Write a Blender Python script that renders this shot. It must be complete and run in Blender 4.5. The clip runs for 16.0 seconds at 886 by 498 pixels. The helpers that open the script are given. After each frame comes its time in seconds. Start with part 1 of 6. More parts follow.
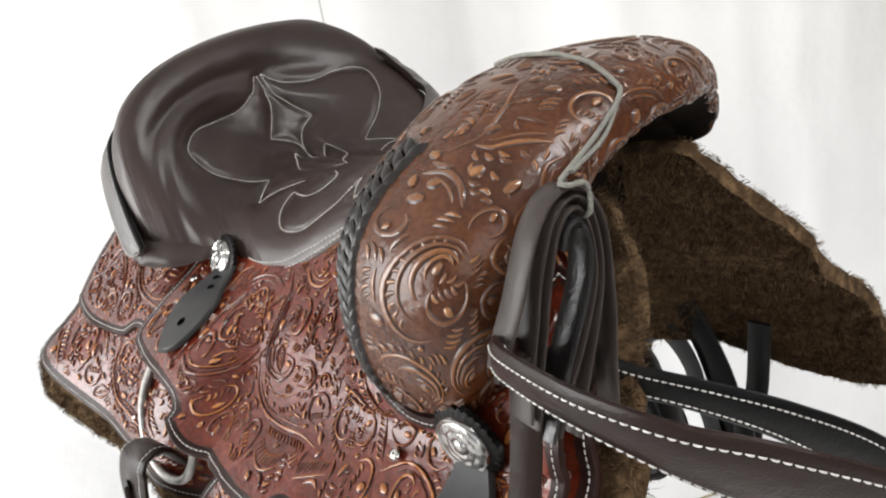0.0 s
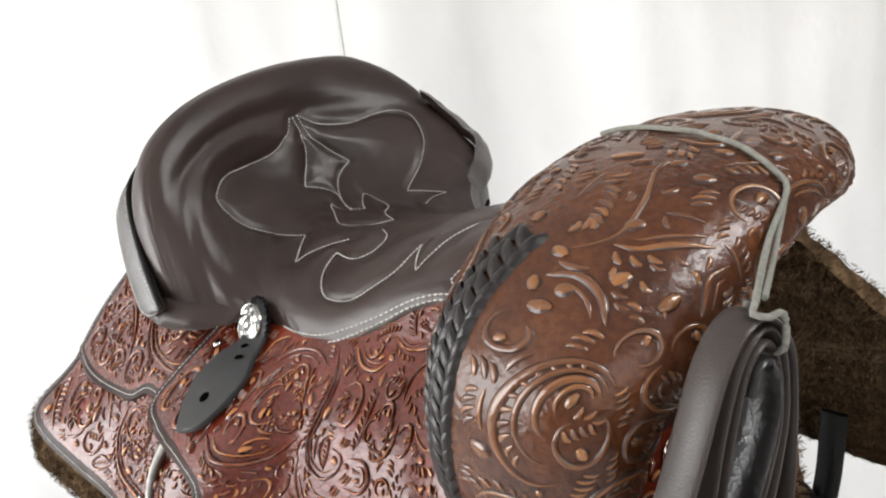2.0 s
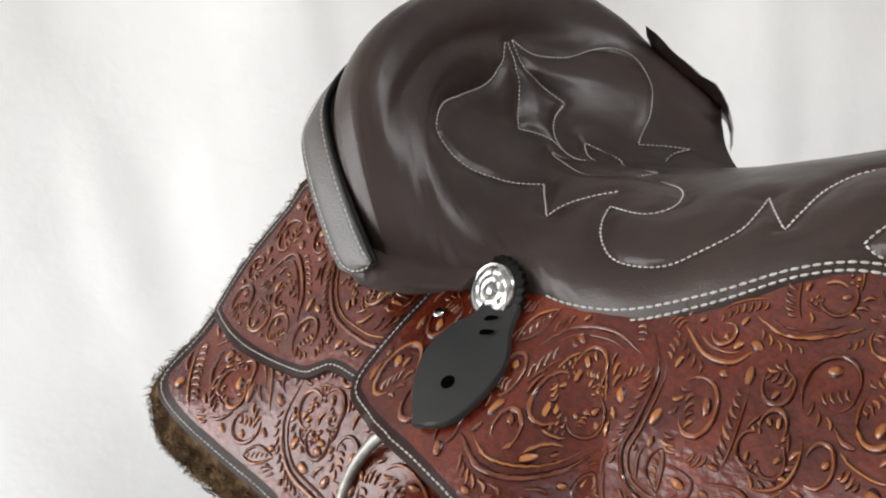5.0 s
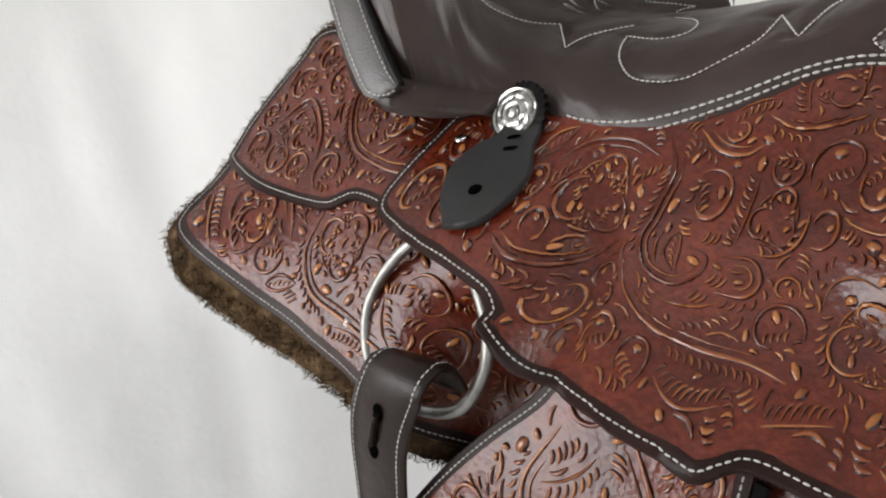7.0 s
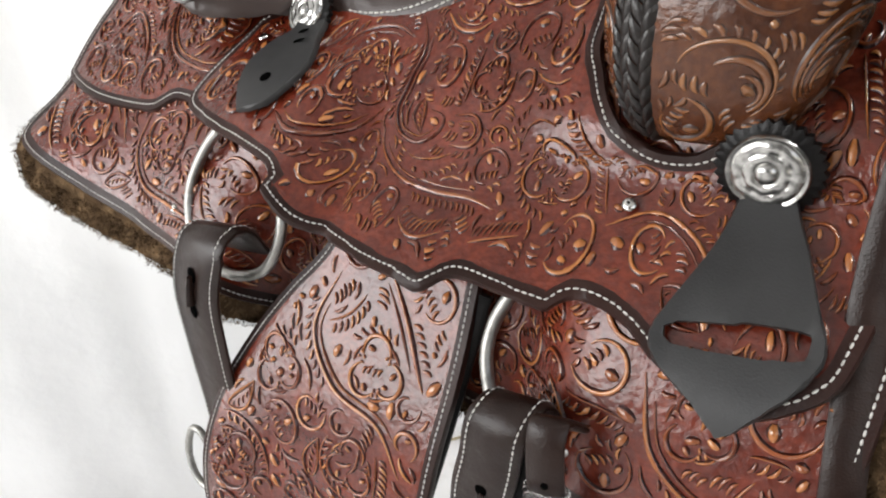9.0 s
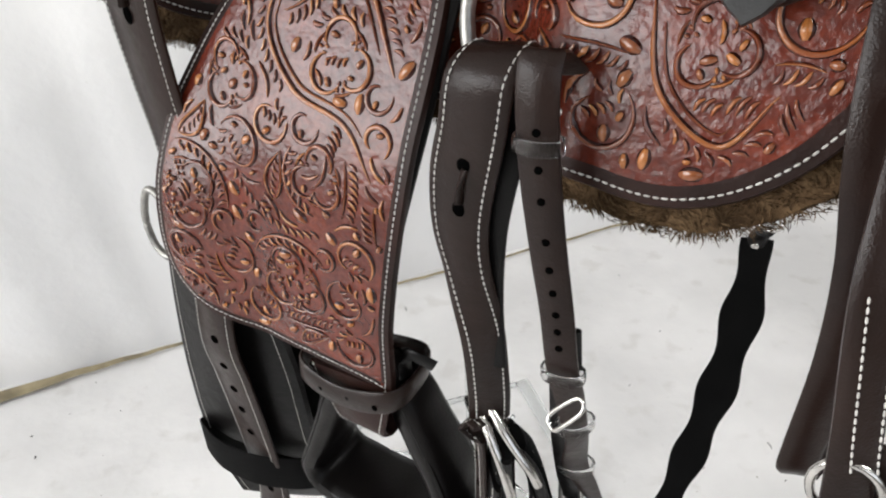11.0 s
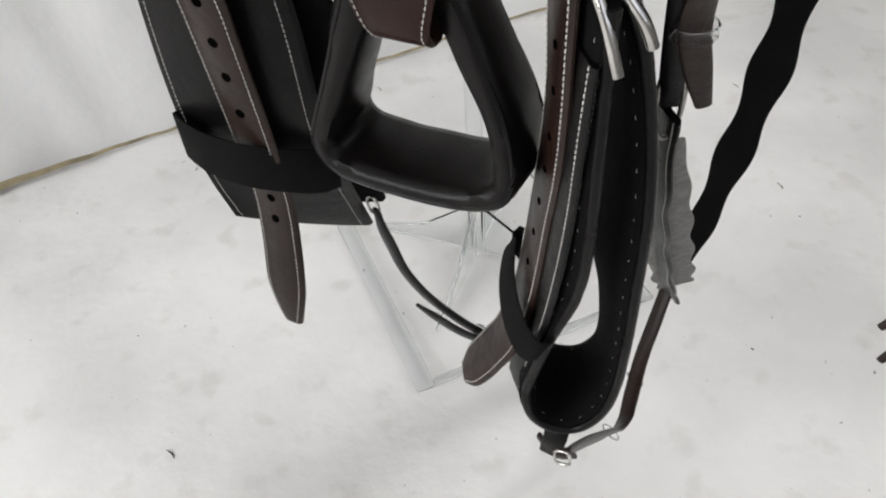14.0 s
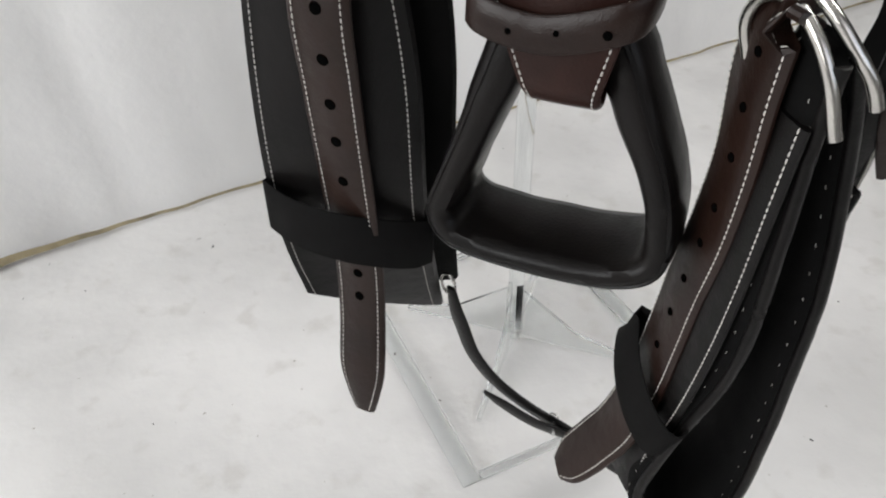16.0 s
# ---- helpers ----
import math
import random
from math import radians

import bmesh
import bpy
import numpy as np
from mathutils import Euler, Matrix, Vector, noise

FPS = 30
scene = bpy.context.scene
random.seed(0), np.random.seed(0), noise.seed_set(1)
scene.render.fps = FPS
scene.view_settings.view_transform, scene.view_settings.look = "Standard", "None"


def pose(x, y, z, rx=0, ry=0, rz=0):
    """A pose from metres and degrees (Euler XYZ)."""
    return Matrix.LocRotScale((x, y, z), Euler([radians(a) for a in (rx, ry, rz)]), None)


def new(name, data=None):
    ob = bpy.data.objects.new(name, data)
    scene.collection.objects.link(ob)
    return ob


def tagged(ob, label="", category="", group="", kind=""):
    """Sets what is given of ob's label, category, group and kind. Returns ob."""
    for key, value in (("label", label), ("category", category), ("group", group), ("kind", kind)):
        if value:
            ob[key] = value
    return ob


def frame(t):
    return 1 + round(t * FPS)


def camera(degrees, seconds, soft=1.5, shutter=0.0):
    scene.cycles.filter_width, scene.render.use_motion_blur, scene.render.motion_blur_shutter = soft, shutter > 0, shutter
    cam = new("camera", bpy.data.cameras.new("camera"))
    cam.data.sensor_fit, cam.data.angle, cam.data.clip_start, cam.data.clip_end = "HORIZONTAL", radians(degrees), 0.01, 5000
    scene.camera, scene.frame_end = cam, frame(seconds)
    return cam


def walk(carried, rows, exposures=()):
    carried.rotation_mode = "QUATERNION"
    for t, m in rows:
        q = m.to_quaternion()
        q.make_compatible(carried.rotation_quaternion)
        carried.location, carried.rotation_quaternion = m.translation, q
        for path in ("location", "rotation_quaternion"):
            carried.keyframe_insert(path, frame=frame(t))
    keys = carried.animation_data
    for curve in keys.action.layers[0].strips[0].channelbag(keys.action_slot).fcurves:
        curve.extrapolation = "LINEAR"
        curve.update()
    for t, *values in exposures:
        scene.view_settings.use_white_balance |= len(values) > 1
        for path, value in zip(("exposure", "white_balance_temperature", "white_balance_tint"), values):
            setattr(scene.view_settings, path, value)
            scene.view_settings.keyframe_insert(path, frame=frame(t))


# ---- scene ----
cam = camera(64.0, 16.0, soft=2.1)
METRES, EYE, TILT, LEAN, TURN = 1.2, 1.352, -17.0, 9.5, 0.0
ROWS = [
    (0.0, 0.0, 0.0, 0.0, 0.0, 0.0, -0.0),
    (0.5, 0.0181, 0.0029, 0.0077, -1.36, 1.4, -0.15),
    (1.0, 0.0191, 0.0094, 0.0161, -3.03, 1.78, 0.03),
    (1.5, -0.0141, 0.0307, 0.0296, -2.56, 2.27, -0.4),
    (2.0, -0.0551, 0.0599, 0.0336, -1.38, 2.0, -2.44),
    (2.5, -0.0911, 0.0941, 0.0403, -2.22, 0.93, -3.7),
    (3.0, -0.1185, 0.1202, 0.0431, -3.21, 2.16, -4.53),
    (5.5, -0.2426, 0.192, -0.0245, -2.62, 1.77, -6.91),
    (6.0, -0.2579, 0.1939, -0.0484, -3.57, -0.99, -7.12),
    (6.5, -0.2662, 0.1871, -0.0603, -4.39, -1.81, -7.24),
    (7.0, -0.2476, 0.165, -0.0746, -5.22, -2.14, -7.43),
    (7.5, -0.2233, 0.1404, -0.0825, -6.08, -2.99, -6.81),
    (8.0, -0.1913, 0.1162, -0.0882, -6.82, -3.66, -6.04),
    (8.5, -0.1637, 0.0929, -0.0971, -8.43, -4.43, -5.23),
    (11.0, -0.1522, 0.1157, -0.2129, -12.15, -14.99, -3.7),
    (11.5, -0.1499, 0.1253, -0.2564, -12.82, -18.86, -3.42),
    (12.0, -0.148, 0.1277, -0.2888, -13.24, -22.48, -2.83),
    (12.5, -0.1468, 0.1299, -0.3206, -13.81, -25.5, -2.17),
    (13.0, -0.149, 0.1416, -0.3552, -14.42, -28.18, -1.82),
    (13.5, -0.1603, 0.1613, -0.3711, -16.28, -28.59, -1.41),
    (14.0, -0.1858, 0.1816, -0.3839, -17.1, -26.84, -0.92),
    (14.5, -0.2033, 0.1977, -0.3922, -17.31, -24.56, -1.37),
    (15.0, -0.2198, 0.2154, -0.3984, -17.58, -22.33, -2.08),
    (15.5, -0.2371, 0.2303, -0.3999, -18.91, -20.66, -2.25),
    (16.0, -0.2603, 0.2404, -0.4056, -19.0, -19.99, -2.39),
]
walk(cam, [(t, pose(0, 0, EYE, TILT, LEAN, TURN) @ pose(METRES * x, METRES * y, METRES * z, 90 + pitch, roll, yaw)) for t, x, y, z, yaw, pitch, roll in ROWS],
     [(0.0, 0.42), (3.0, 0.35), (5.5, -0.08), (6.5, -0.22), (8.0, 0.2), (8.5, 0.3), (11.0, 0.05), (16.0, -0.2)])

# ---- light: daylight through a wide window behind the camera, in a room hung with white sheets ----
world = bpy.data.worlds.new("world")
scene.world = world
world.use_nodes = True
sky = world.node_tree.nodes.new("ShaderNodeTexSky")
sky.sky_type, sky.sun_disc, sky.sun_elevation, sky.sun_rotation = "NISHITA", False, radians(38), radians(200)
world.node_tree.links.new(sky.outputs[0], world.node_tree.nodes["Background"].inputs[0])
world.node_tree.nodes["Background"].inputs[1].default_value = 0.12
ROOM = Matrix.Translation((-0.2, 1.558, 0)) @ Matrix.Rotation(radians(11.7), 4, "Z")
for name, wide, tall, watts, m in (("west_window_light", 2.3, 1.6, 98.0, Matrix.Translation((-3.12, -1.3, 1.44)) @ Matrix.Rotation(radians(-90), 4, "Y") @ Matrix.Rotation(radians(90), 4, "Z")),
                                   ("south_window_light", 2.6, 1.4, 9.0, Matrix.Translation((0, -3.38, 1.65)) @ Matrix.Rotation(radians(90), 4, "X")),
                                   ("ceiling_light", 1.5, 0.3, 34.0, Matrix.Translation((1.15, -2.05, 2.74)))):
    ld = bpy.data.lights.new(name, "AREA")
    ld.shape, ld.size, ld.size_y, ld.energy, ld.color = "RECTANGLE", wide, tall, watts, (1.0, 0.995, 0.99)
    new(name, ld).matrix_world = ROOM @ m


# ---- materials ----
def material(name, rough=0.5, metal=0.0, coat=0.0):
    m = bpy.data.materials.new(name)
    m.use_nodes = True
    b = m.node_tree.nodes["Principled BSDF"]
    b.inputs["Roughness"].default_value = rough
    b.inputs["Metallic"].default_value = metal
    b.inputs["Coat Weight"].default_value = coat
    b.inputs["Coat Roughness"].default_value = 0.2
    return m, m.node_tree, b


def noise_node(nt, scale, detail=4.0, vec=None):
    n = nt.nodes.new("ShaderNodeTexNoise")
    n.inputs["Scale"].default_value = scale
    n.inputs["Detail"].default_value = detail
    nt.links.new(vec or coords(nt), n.inputs["Vector"])
    return n.outputs["Fac"]


def coords(nt):
    for n in nt.nodes:
        if n.bl_idname == "ShaderNodeTexCoord":
            return n.outputs["Object"]
    return nt.nodes.new("ShaderNodeTexCoord").outputs["Object"]


def ramp(nt, fac, stops):
    r = nt.nodes.new("ShaderNodeValToRGB")
    e = r.color_ramp.elements
    e[0].position, e[0].color = stops[0][0], (*stops[0][1], 1)
    e[1].position, e[1].color = stops[-1][0], (*stops[-1][1], 1)
    for p, c in stops[1:-1]:
        x = e.new(p)
        x.color = (*c, 1)
    nt.links.new(fac, r.inputs["Fac"])
    return r.outputs["Color"]


def mix(nt, fac, a, b, mode="MIX"):
    n = nt.nodes.new("ShaderNodeMix")
    n.data_type, n.blend_type = "RGBA", mode
    for sock, v in ((n.inputs[0], fac), (n.inputs[6], a), (n.inputs[7], b)):
        if isinstance(v, (int, float)):
            sock.default_value = v
        elif isinstance(v, tuple):
            sock.default_value = (*v, 1)
        else:
            nt.links.new(v, sock)
    return n.outputs[2]


def bump(nt, b, height, strength=0.3, dist=0.001):
    n = nt.nodes.new("ShaderNodeBump")
    n.inputs["Strength"].default_value = strength
    n.inputs["Distance"].default_value = dist
    nt.links.new(height, n.inputs["Height"])
    nt.links.new(n.outputs["Normal"], b.inputs["Normal"])


def voronoi(nt, scale, feature="F1"):
    n = nt.nodes.new("ShaderNodeTexVoronoi")
    n.feature = feature
    n.inputs["Scale"].default_value = scale
    nt.links.new(coords(nt), n.inputs["Vector"])
    return n.outputs["Distance"]


def leather(name, dark, light, rough=0.4, grain=900.0, strength=0.25, coat=0.0, shine=0.5):
    """Finished leather: two tones over wide patches, fine pebbled grain, uneven polish."""
    m, nt, b = material(name, rough, 0.0, coat)
    b.inputs["Specular IOR Level"].default_value = shine
    wide = noise_node(nt, 14.0, 5.0)
    col = ramp(nt, wide, [(0.3, dark), (0.72, light)])
    nt.links.new(col, b.inputs["Base Color"])
    fine = noise_node(nt, 90.0, 3.0)
    mr = nt.nodes.new("ShaderNodeMapRange")
    mr.inputs["To Min"].default_value, mr.inputs["To Max"].default_value = max(0.05, rough - 0.06), rough + 0.10
    nt.links.new(fine, mr.inputs["Value"])
    nt.links.new(mr.outputs["Result"], b.inputs["Roughness"])
    bump(nt, b, voronoi(nt, grain), strength, 0.0006)
    return m


def tooled_ground(name, dark, light, rough=0.34, shine=0.5):
    """Carved leather's matted ground: dyed, stippled with a small tool, polished unevenly."""
    m, nt, b = material(name, rough, 0.0, 0.0)
    b.inputs["Specular IOR Level"].default_value = shine
    wide = noise_node(nt, 26.0, 6.0)
    col = ramp(nt, wide, [(0.28, dark), (0.7, light)])
    fleck = ramp(nt, noise_node(nt, 260.0, 2.0), [(0.4, (0.55, 0.5, 0.5)), (0.6, (1.0, 1.0, 1.0))])
    nt.links.new(mix(nt, 0.6, col, fleck, "MULTIPLY"), b.inputs["Base Color"])
    bump(nt, b, mix(nt, 0.5, noise_node(nt, 210.0, 4.0), noise_node(nt, 42.0, 3.0)), 0.42, 0.0035)
    return m


def tooled_relief(name, stops, rough=0.33):
    """The raised flowers and stems, paler where the dye was rubbed off."""
    m, nt, b = material(name, rough, 0.0, 0.4)
    b.inputs["Coat Roughness"].default_value = 0.1
    g = nt.nodes.new("ShaderNodeNewGeometry")
    f = mix(nt, 0.45, noise_node(nt, 48.0, 4.0), g.outputs["Random Per Island"])
    nt.links.new(ramp(nt, f, stops), b.inputs["Base Color"])
    bump(nt, b, noise_node(nt, 300.0, 3.0), 0.4, 0.001)
    return m


def plain(name, colour, rough=0.5, metal=0.0, vary=0.15, scale=60.0, relief=0.15):
    m, nt, b = material(name, rough, metal)
    lo = tuple(c * (1 - vary) for c in colour)
    nt.links.new(ramp(nt, noise_node(nt, scale, 5.0), [(0.35, lo), (0.65, colour)]), b.inputs["Base Color"])
    bump(nt, b, noise_node(nt, scale * 6, 3.0), relief, 0.0006)
    return m


SEAT = leather("seat_leather", (0.025, 0.0155, 0.013), (0.039, 0.025, 0.021), 0.33, 700.0, 0.2, 0.0, 0.36)
def add_creases(m, scale, dist):
    """Soft creases under the fine grain."""
    nt = m.node_tree
    fine = [n for n in nt.nodes if n.bl_idname == "ShaderNodeBump"][0]
    wide = nt.nodes.new("ShaderNodeBump")
    wide.inputs["Strength"].default_value, wide.inputs["Distance"].default_value = 0.45, dist
    nt.links.new(noise_node(nt, scale, 6.0), wide.inputs["Height"])
    nt.links.new(wide.outputs["Normal"], fine.inputs["Normal"])


add_creases(SEAT, 30.0, 0.0013)
BROWN = leather("strap_leather", (0.009, 0.0044, 0.0034), (0.019, 0.0092, 0.0066), 0.31, 900.0, 0.2, 0.0, 0.24)
BLACK = leather("black_leather", (0.0026, 0.0023, 0.0023), (0.0055, 0.0047, 0.0045), 0.32, 800.0, 0.2, 0.0, 0.16)
GLOSSY = leather("glossy_black_leather", (0.003, 0.0026, 0.0025), (0.0065, 0.0052, 0.0048), 0.33, 500.0, 0.2, 0.0, 0.17)
BRAID = leather("braided_lacing", (0.007, 0.0055, 0.005), (0.016, 0.012, 0.0105), 0.3, 900.0, 0.2, 0.0, 0.45)
add_creases(BROWN, 60.0, 0.002)
add_creases(BLACK, 60.0, 0.002)
MATTE = leather("matte_black_leather", (0.013, 0.0128, 0.0128), (0.022, 0.0215, 0.0215), 0.46, 800.0, 0.12, 0.0, 0.4)
WEBBING = leather("black_webbing", (0.0055, 0.0052, 0.0052), (0.009, 0.0086, 0.0085), 0.8, 1400.0, 0.5, 0.0, 0.06)
REIN = leather("rein_leather", (0.026, 0.020, 0.0175), (0.046, 0.034, 0.029), 0.36, 900.0, 0.15, 0.0, 0.38)
CREASED = leather("creased_black_leather", (0.006, 0.0055, 0.0055), (0.014, 0.0125, 0.012), 0.28, 500.0, 0.2, 0.0, 0.5)
add_creases(CREASED, 260.0, 0.0012)
GREYED = leather("worn_binding_leather", (0.030, 0.025, 0.0235), (0.078, 0.070, 0.065), 0.30, 700.0, 0.3)
SUEDE = plain("grey_suede", (0.23, 0.22, 0.21), 0.9, 0.0, 0.3, 120.0, 0.4)
FELT = leather("black_padding", (0.002, 0.002, 0.002), (0.0045, 0.0043, 0.0042), 0.8, 1500.0, 0.5, 0.0, 0.08)
EDGE = leather("burnished_edge", (0.012, 0.0052, 0.004), (0.032, 0.0138, 0.0108), 0.36, 600.0, 0.25, 0.0, 0.16)
GROUND = tooled_ground("tooled_ground", (0.06, 0.0085, 0.0045), (0.15, 0.024, 0.0095), 0.24)
RELIEF = tooled_relief("tooled_relief", [(0.28, (0.11, 0.024, 0.009)), (0.50, (0.20, 0.052, 0.016)), (0.68, (0.31, 0.108, 0.029)), (0.85, (0.38, 0.145, 0.038))], 0.16)
SWELL_DYE = leather("antique_swell_dye", (0.020, 0.007, 0.003), (0.04, 0.014, 0.006), 0.28, 900.0, 0.2)
DYE = leather("antique_dye", (0.022, 0.0045, 0.003), (0.045, 0.009, 0.005), 0.25, 900.0, 0.2)
BUD = tooled_relief("tan_buds", [(0.3, (0.18, 0.05, 0.015)), (0.7, (0.36, 0.13, 0.034))], 0.18)
GROUND_SWELL = tooled_ground("swell_ground", (0.042, 0.0125, 0.0045), (0.105, 0.033, 0.0105), 0.24, 0.4)
RELIEF_SWELL = tooled_relief("swell_relief", [(0.25, (0.08, 0.026, 0.0085)), (0.55, (0.14, 0.050, 0.015)), (0.85, (0.23, 0.095, 0.028))], 0.22)
BUD_SWELL = tooled_relief("swell_buds", [(0.3, (0.105, 0.038, 0.011)), (0.7, (0.21, 0.085, 0.025))], 0.24)
THREAD = plain("white_thread", (0.62, 0.6, 0.56), 0.7, 0.0, 0.3, 300.0)
CORD = plain("grey_cord", (0.22, 0.215, 0.185), 0.8, 0.0, 0.3, 400.0, 0.5)
# grey that stands for the shade in the backdrop's seam
SEAM_SHADE = plain("grey_seam_shade", (0.52, 0.53, 0.51), 0.8, 0.0, 0.4, 60.0)
CONCHO = plain("engraved_nickel", (0.5, 0.49, 0.47), 0.25, 1.0, 0.5, 260.0, 0.12)
STEEL = plain("steel", (0.62, 0.6, 0.57), 0.22, 1.0, 0.2, 80.0, 0.15)
BRUSHED = plain("dull_nickel", (0.36, 0.35, 0.33), 0.45, 1.0, 0.3, 120.0, 0.25)
HOLE = leather("punched_hole", (0.001, 0.001, 0.001), (0.002, 0.002, 0.002), 0.9, 900.0, 0.0, 0.0, 0.0)
CLEAR_RUBBER, _nt, _b = material("clear_keeper", 0.12)
_b.inputs["Transmission Weight"].default_value = 1.0
_b.inputs["IOR"].default_value = 1.2


def fleece_material(name, islands):
    m, nt, b = material(name, 0.95)
    g = nt.nodes.new("ShaderNodeNewGeometry")
    f = mix(nt, islands, noise_node(nt, 70.0, 4.0), g.outputs["Random Per Island"])
    nt.links.new(ramp(nt, f, [(0.15, (0.020, 0.011, 0.006)), (0.5, (0.078, 0.047, 0.024)), (0.8, (0.21, 0.135, 0.072))]), b.inputs["Base Color"])
    bump(nt, b, noise_node(nt, 330.0, 4.0), 0.8, 0.003)
    b.inputs["Specular IOR Level"].default_value = 0.1
    return m


def acrylic_material():
    m, nt, b = material("clear_acrylic", 0.04)
    b.inputs["Base Color"].default_value = (0.95, 0.97, 0.97, 1)
    b.inputs["Transmission Weight"].default_value = 1.0
    b.inputs["IOR"].default_value = 1.22
    return m


def cloth_material(name, colour, dirt, soiled=0.7):
    """White sheet: faint grey soiling in wide clouds and small specks."""
    m, nt, b = material(name, 0.85)
    wide = ramp(nt, noise_node(nt, 2.6, 6.0), [(0.34, tuple(c * dirt for c in colour)), (0.62, colour)])
    spots = ramp(nt, noise_node(nt, 16.0, 4.0), [(0.3, (0.86, 0.85, 0.83)), (0.42, (1.0, 1.0, 1.0))])
    specks = ramp(nt, noise_node(nt, 95.0, 1.0), [(0.17, (0.5, 0.47, 0.42)), (0.205, (1.0, 1.0, 1.0))])
    col = mix(nt, soiled, wide, spots, "MULTIPLY")
    nt.links.new(mix(nt, 1.1 * soiled, col, specks, "MULTIPLY"), b.inputs["Base Color"])
    bump(nt, b, noise_node(nt, 9.0, 5.0), 0.25, 0.02)
    return m


FLEECE = fleece_material("fleece", 0.5)
FLEECE_PAD = fleece_material("fleece_pad", 0.0)
# near black in place of brown fleece: the gullet's shade as colour
GULLET_SHADE = leather("gullet_shade", (0.004, 0.003, 0.0025), (0.010, 0.007, 0.005), 0.9, 500.0, 0.5, 0.0, 0.05)
ACRYLIC = acrylic_material()
SHEET = cloth_material("white_sheet", (0.8, 0.79, 0.775), 0.8)
SHEET_WALL = cloth_material("white_wall_sheet", (0.8, 0.795, 0.785), 0.95, 0.12)
CEILING = plain("white_ceiling", (0.6, 0.6, 0.59), 0.9, 0.0, 0.15, 3.0)
WALL_PAINT = plain("grey_wall_paint", (0.16, 0.155, 0.15), 0.8, 0.0, 0.08, 3.0)
PAINT = plain("white_paint", (0.8, 0.8, 0.79), 0.7, 0.0, 0.04, 3.0)
TAPE = plain("brown_tape", (0.36, 0.30, 0.18), 0.7, 0.0, 0.5, 24.0)


# ---- building helpers ----
SADDLE = Matrix.Translation((-0.0436, 0.6746, 0)) @ Matrix.Rotation(radians(-43), 4, "Z")
BASES = {}


def thing(name, label, category, base=(0, 0, 0), group=""):
    """A top-level thing in the saddle's own axes: x forward, y to its left, z up; base is its lowest middle point."""
    ob = new(name)
    ob.empty_display_size = 0.02
    ob.matrix_world = SADDLE @ Matrix.Translation(base)
    BASES[ob.name] = Vector(base)
    return tagged(ob, label, category, group)


def part(name, bm, mats, parent, label="", smooth=True, kind=""):
    base = BASES.get(parent.name, Vector())
    bmesh.ops.translate(bm, verts=bm.verts, vec=-base)
    bmesh.ops.recalc_face_normals(bm, faces=bm.faces)
    me = bpy.data.meshes.new(name)
    bm.to_mesh(me)
    bm.free()
    for m in mats if isinstance(mats, (list, tuple)) else [mats]:
        me.materials.append(m)
    if smooth:
        me.polygons.foreach_set("use_smooth", [True] * len(me.polygons))
        me.set_sharp_from_angle(angle=radians(50))
    ob = new(name, me)
    ob.parent = parent
    BASES[ob.name] = base
    return tagged(ob, label, kind=kind)


def ease(x):
    k = np.clip(x, 0.0, 1.0)
    return k * k * (3 - 2 * k)


def curve(points, step=0.005, closed=False):
    """A smooth line through points, at even steps. A point given twice stays a corner."""
    p = np.array(points, float)
    n = len(p)
    out = []
    for i in range(n if closed else n - 1):
        a, b = p[i], p[(i + 1) % n]
        if np.allclose(a, b):
            continue
        c = p[i - 1] if (closed or i > 0) else 2 * a - b
        d = p[(i + 2) % n] if (closed or i + 2 < n) else 2 * b - a
        k = max(1, int(np.linalg.norm(b - a) / step + 0.5))
        for j in range(k):
            t = j / k
            out.append(0.5 * (2 * a + (b - c) * t + (2 * c - 5 * a + 4 * b - d) * t * t + (3 * a - c - 3 * b + d) * t ** 3))
    if not closed:
        out.append(p[-1])
    return np.array(out)


def unit(v):
    v = np.asarray(v, float)
    return v / (np.linalg.norm(v, axis=-1, keepdims=True) + 1e-12)


def tangents(path, closed=False):
    if closed:
        return unit(np.roll(path, -1, 0) - np.roll(path, 1, 0))
    return unit(np.gradient(path, axis=0))


def skin(bm, rings, closed_ring=True, caps=True, loop=False, mat=0):
    """Faces between rows of points."""
    rows = [[bm.verts.new(p) for p in r] for r in rings]
    n = len(rows[0])
    for a, b in list(zip(rows, rows[1:])) + ([(rows[-1], rows[0])] if loop else []):
        for i in range(n if closed_ring else n - 1):
            f = bm.faces.new((a[i], a[(i + 1) % n], b[(i + 1) % n], b[i]))
            f.material_index = mat
    if caps and closed_ring and not loop:
        for r in (rows[0], rows[-1]):
            bm.faces.new(r).material_index = mat
    return rows


def tube(path, r, n=8, closed=False, bm=None, flat=1.0, up=(0, 0, 1)):
    bm = bm or bmesh.new()
    path = np.asarray(path, float)
    t = tangents(path, closed)
    a = unit(np.cross(t, np.array(up, float) + 1e-4))
    b = np.cross(a, t)
    r = np.broadcast_to(r, (len(path),))
    ang = np.linspace(0, 2 * math.pi, n, endpoint=False)
    skin(bm, [p + ri * (np.outer(np.cos(ang), ai) + flat * np.outer(np.sin(ang), bi)) for p, ri, ai, bi in zip(path, r, a, b)], loop=closed)
    return bm


def side_of(path, wdir, closed=False):
    """Across and outward directions along a strap's middle line."""
    t = tangents(path, closed)
    w = np.broadcast_to(np.asarray(wdir, float), path.shape)
    w = unit(w - t * np.sum(w * t, 1, keepdims=True))
    return w, np.cross(t, w)


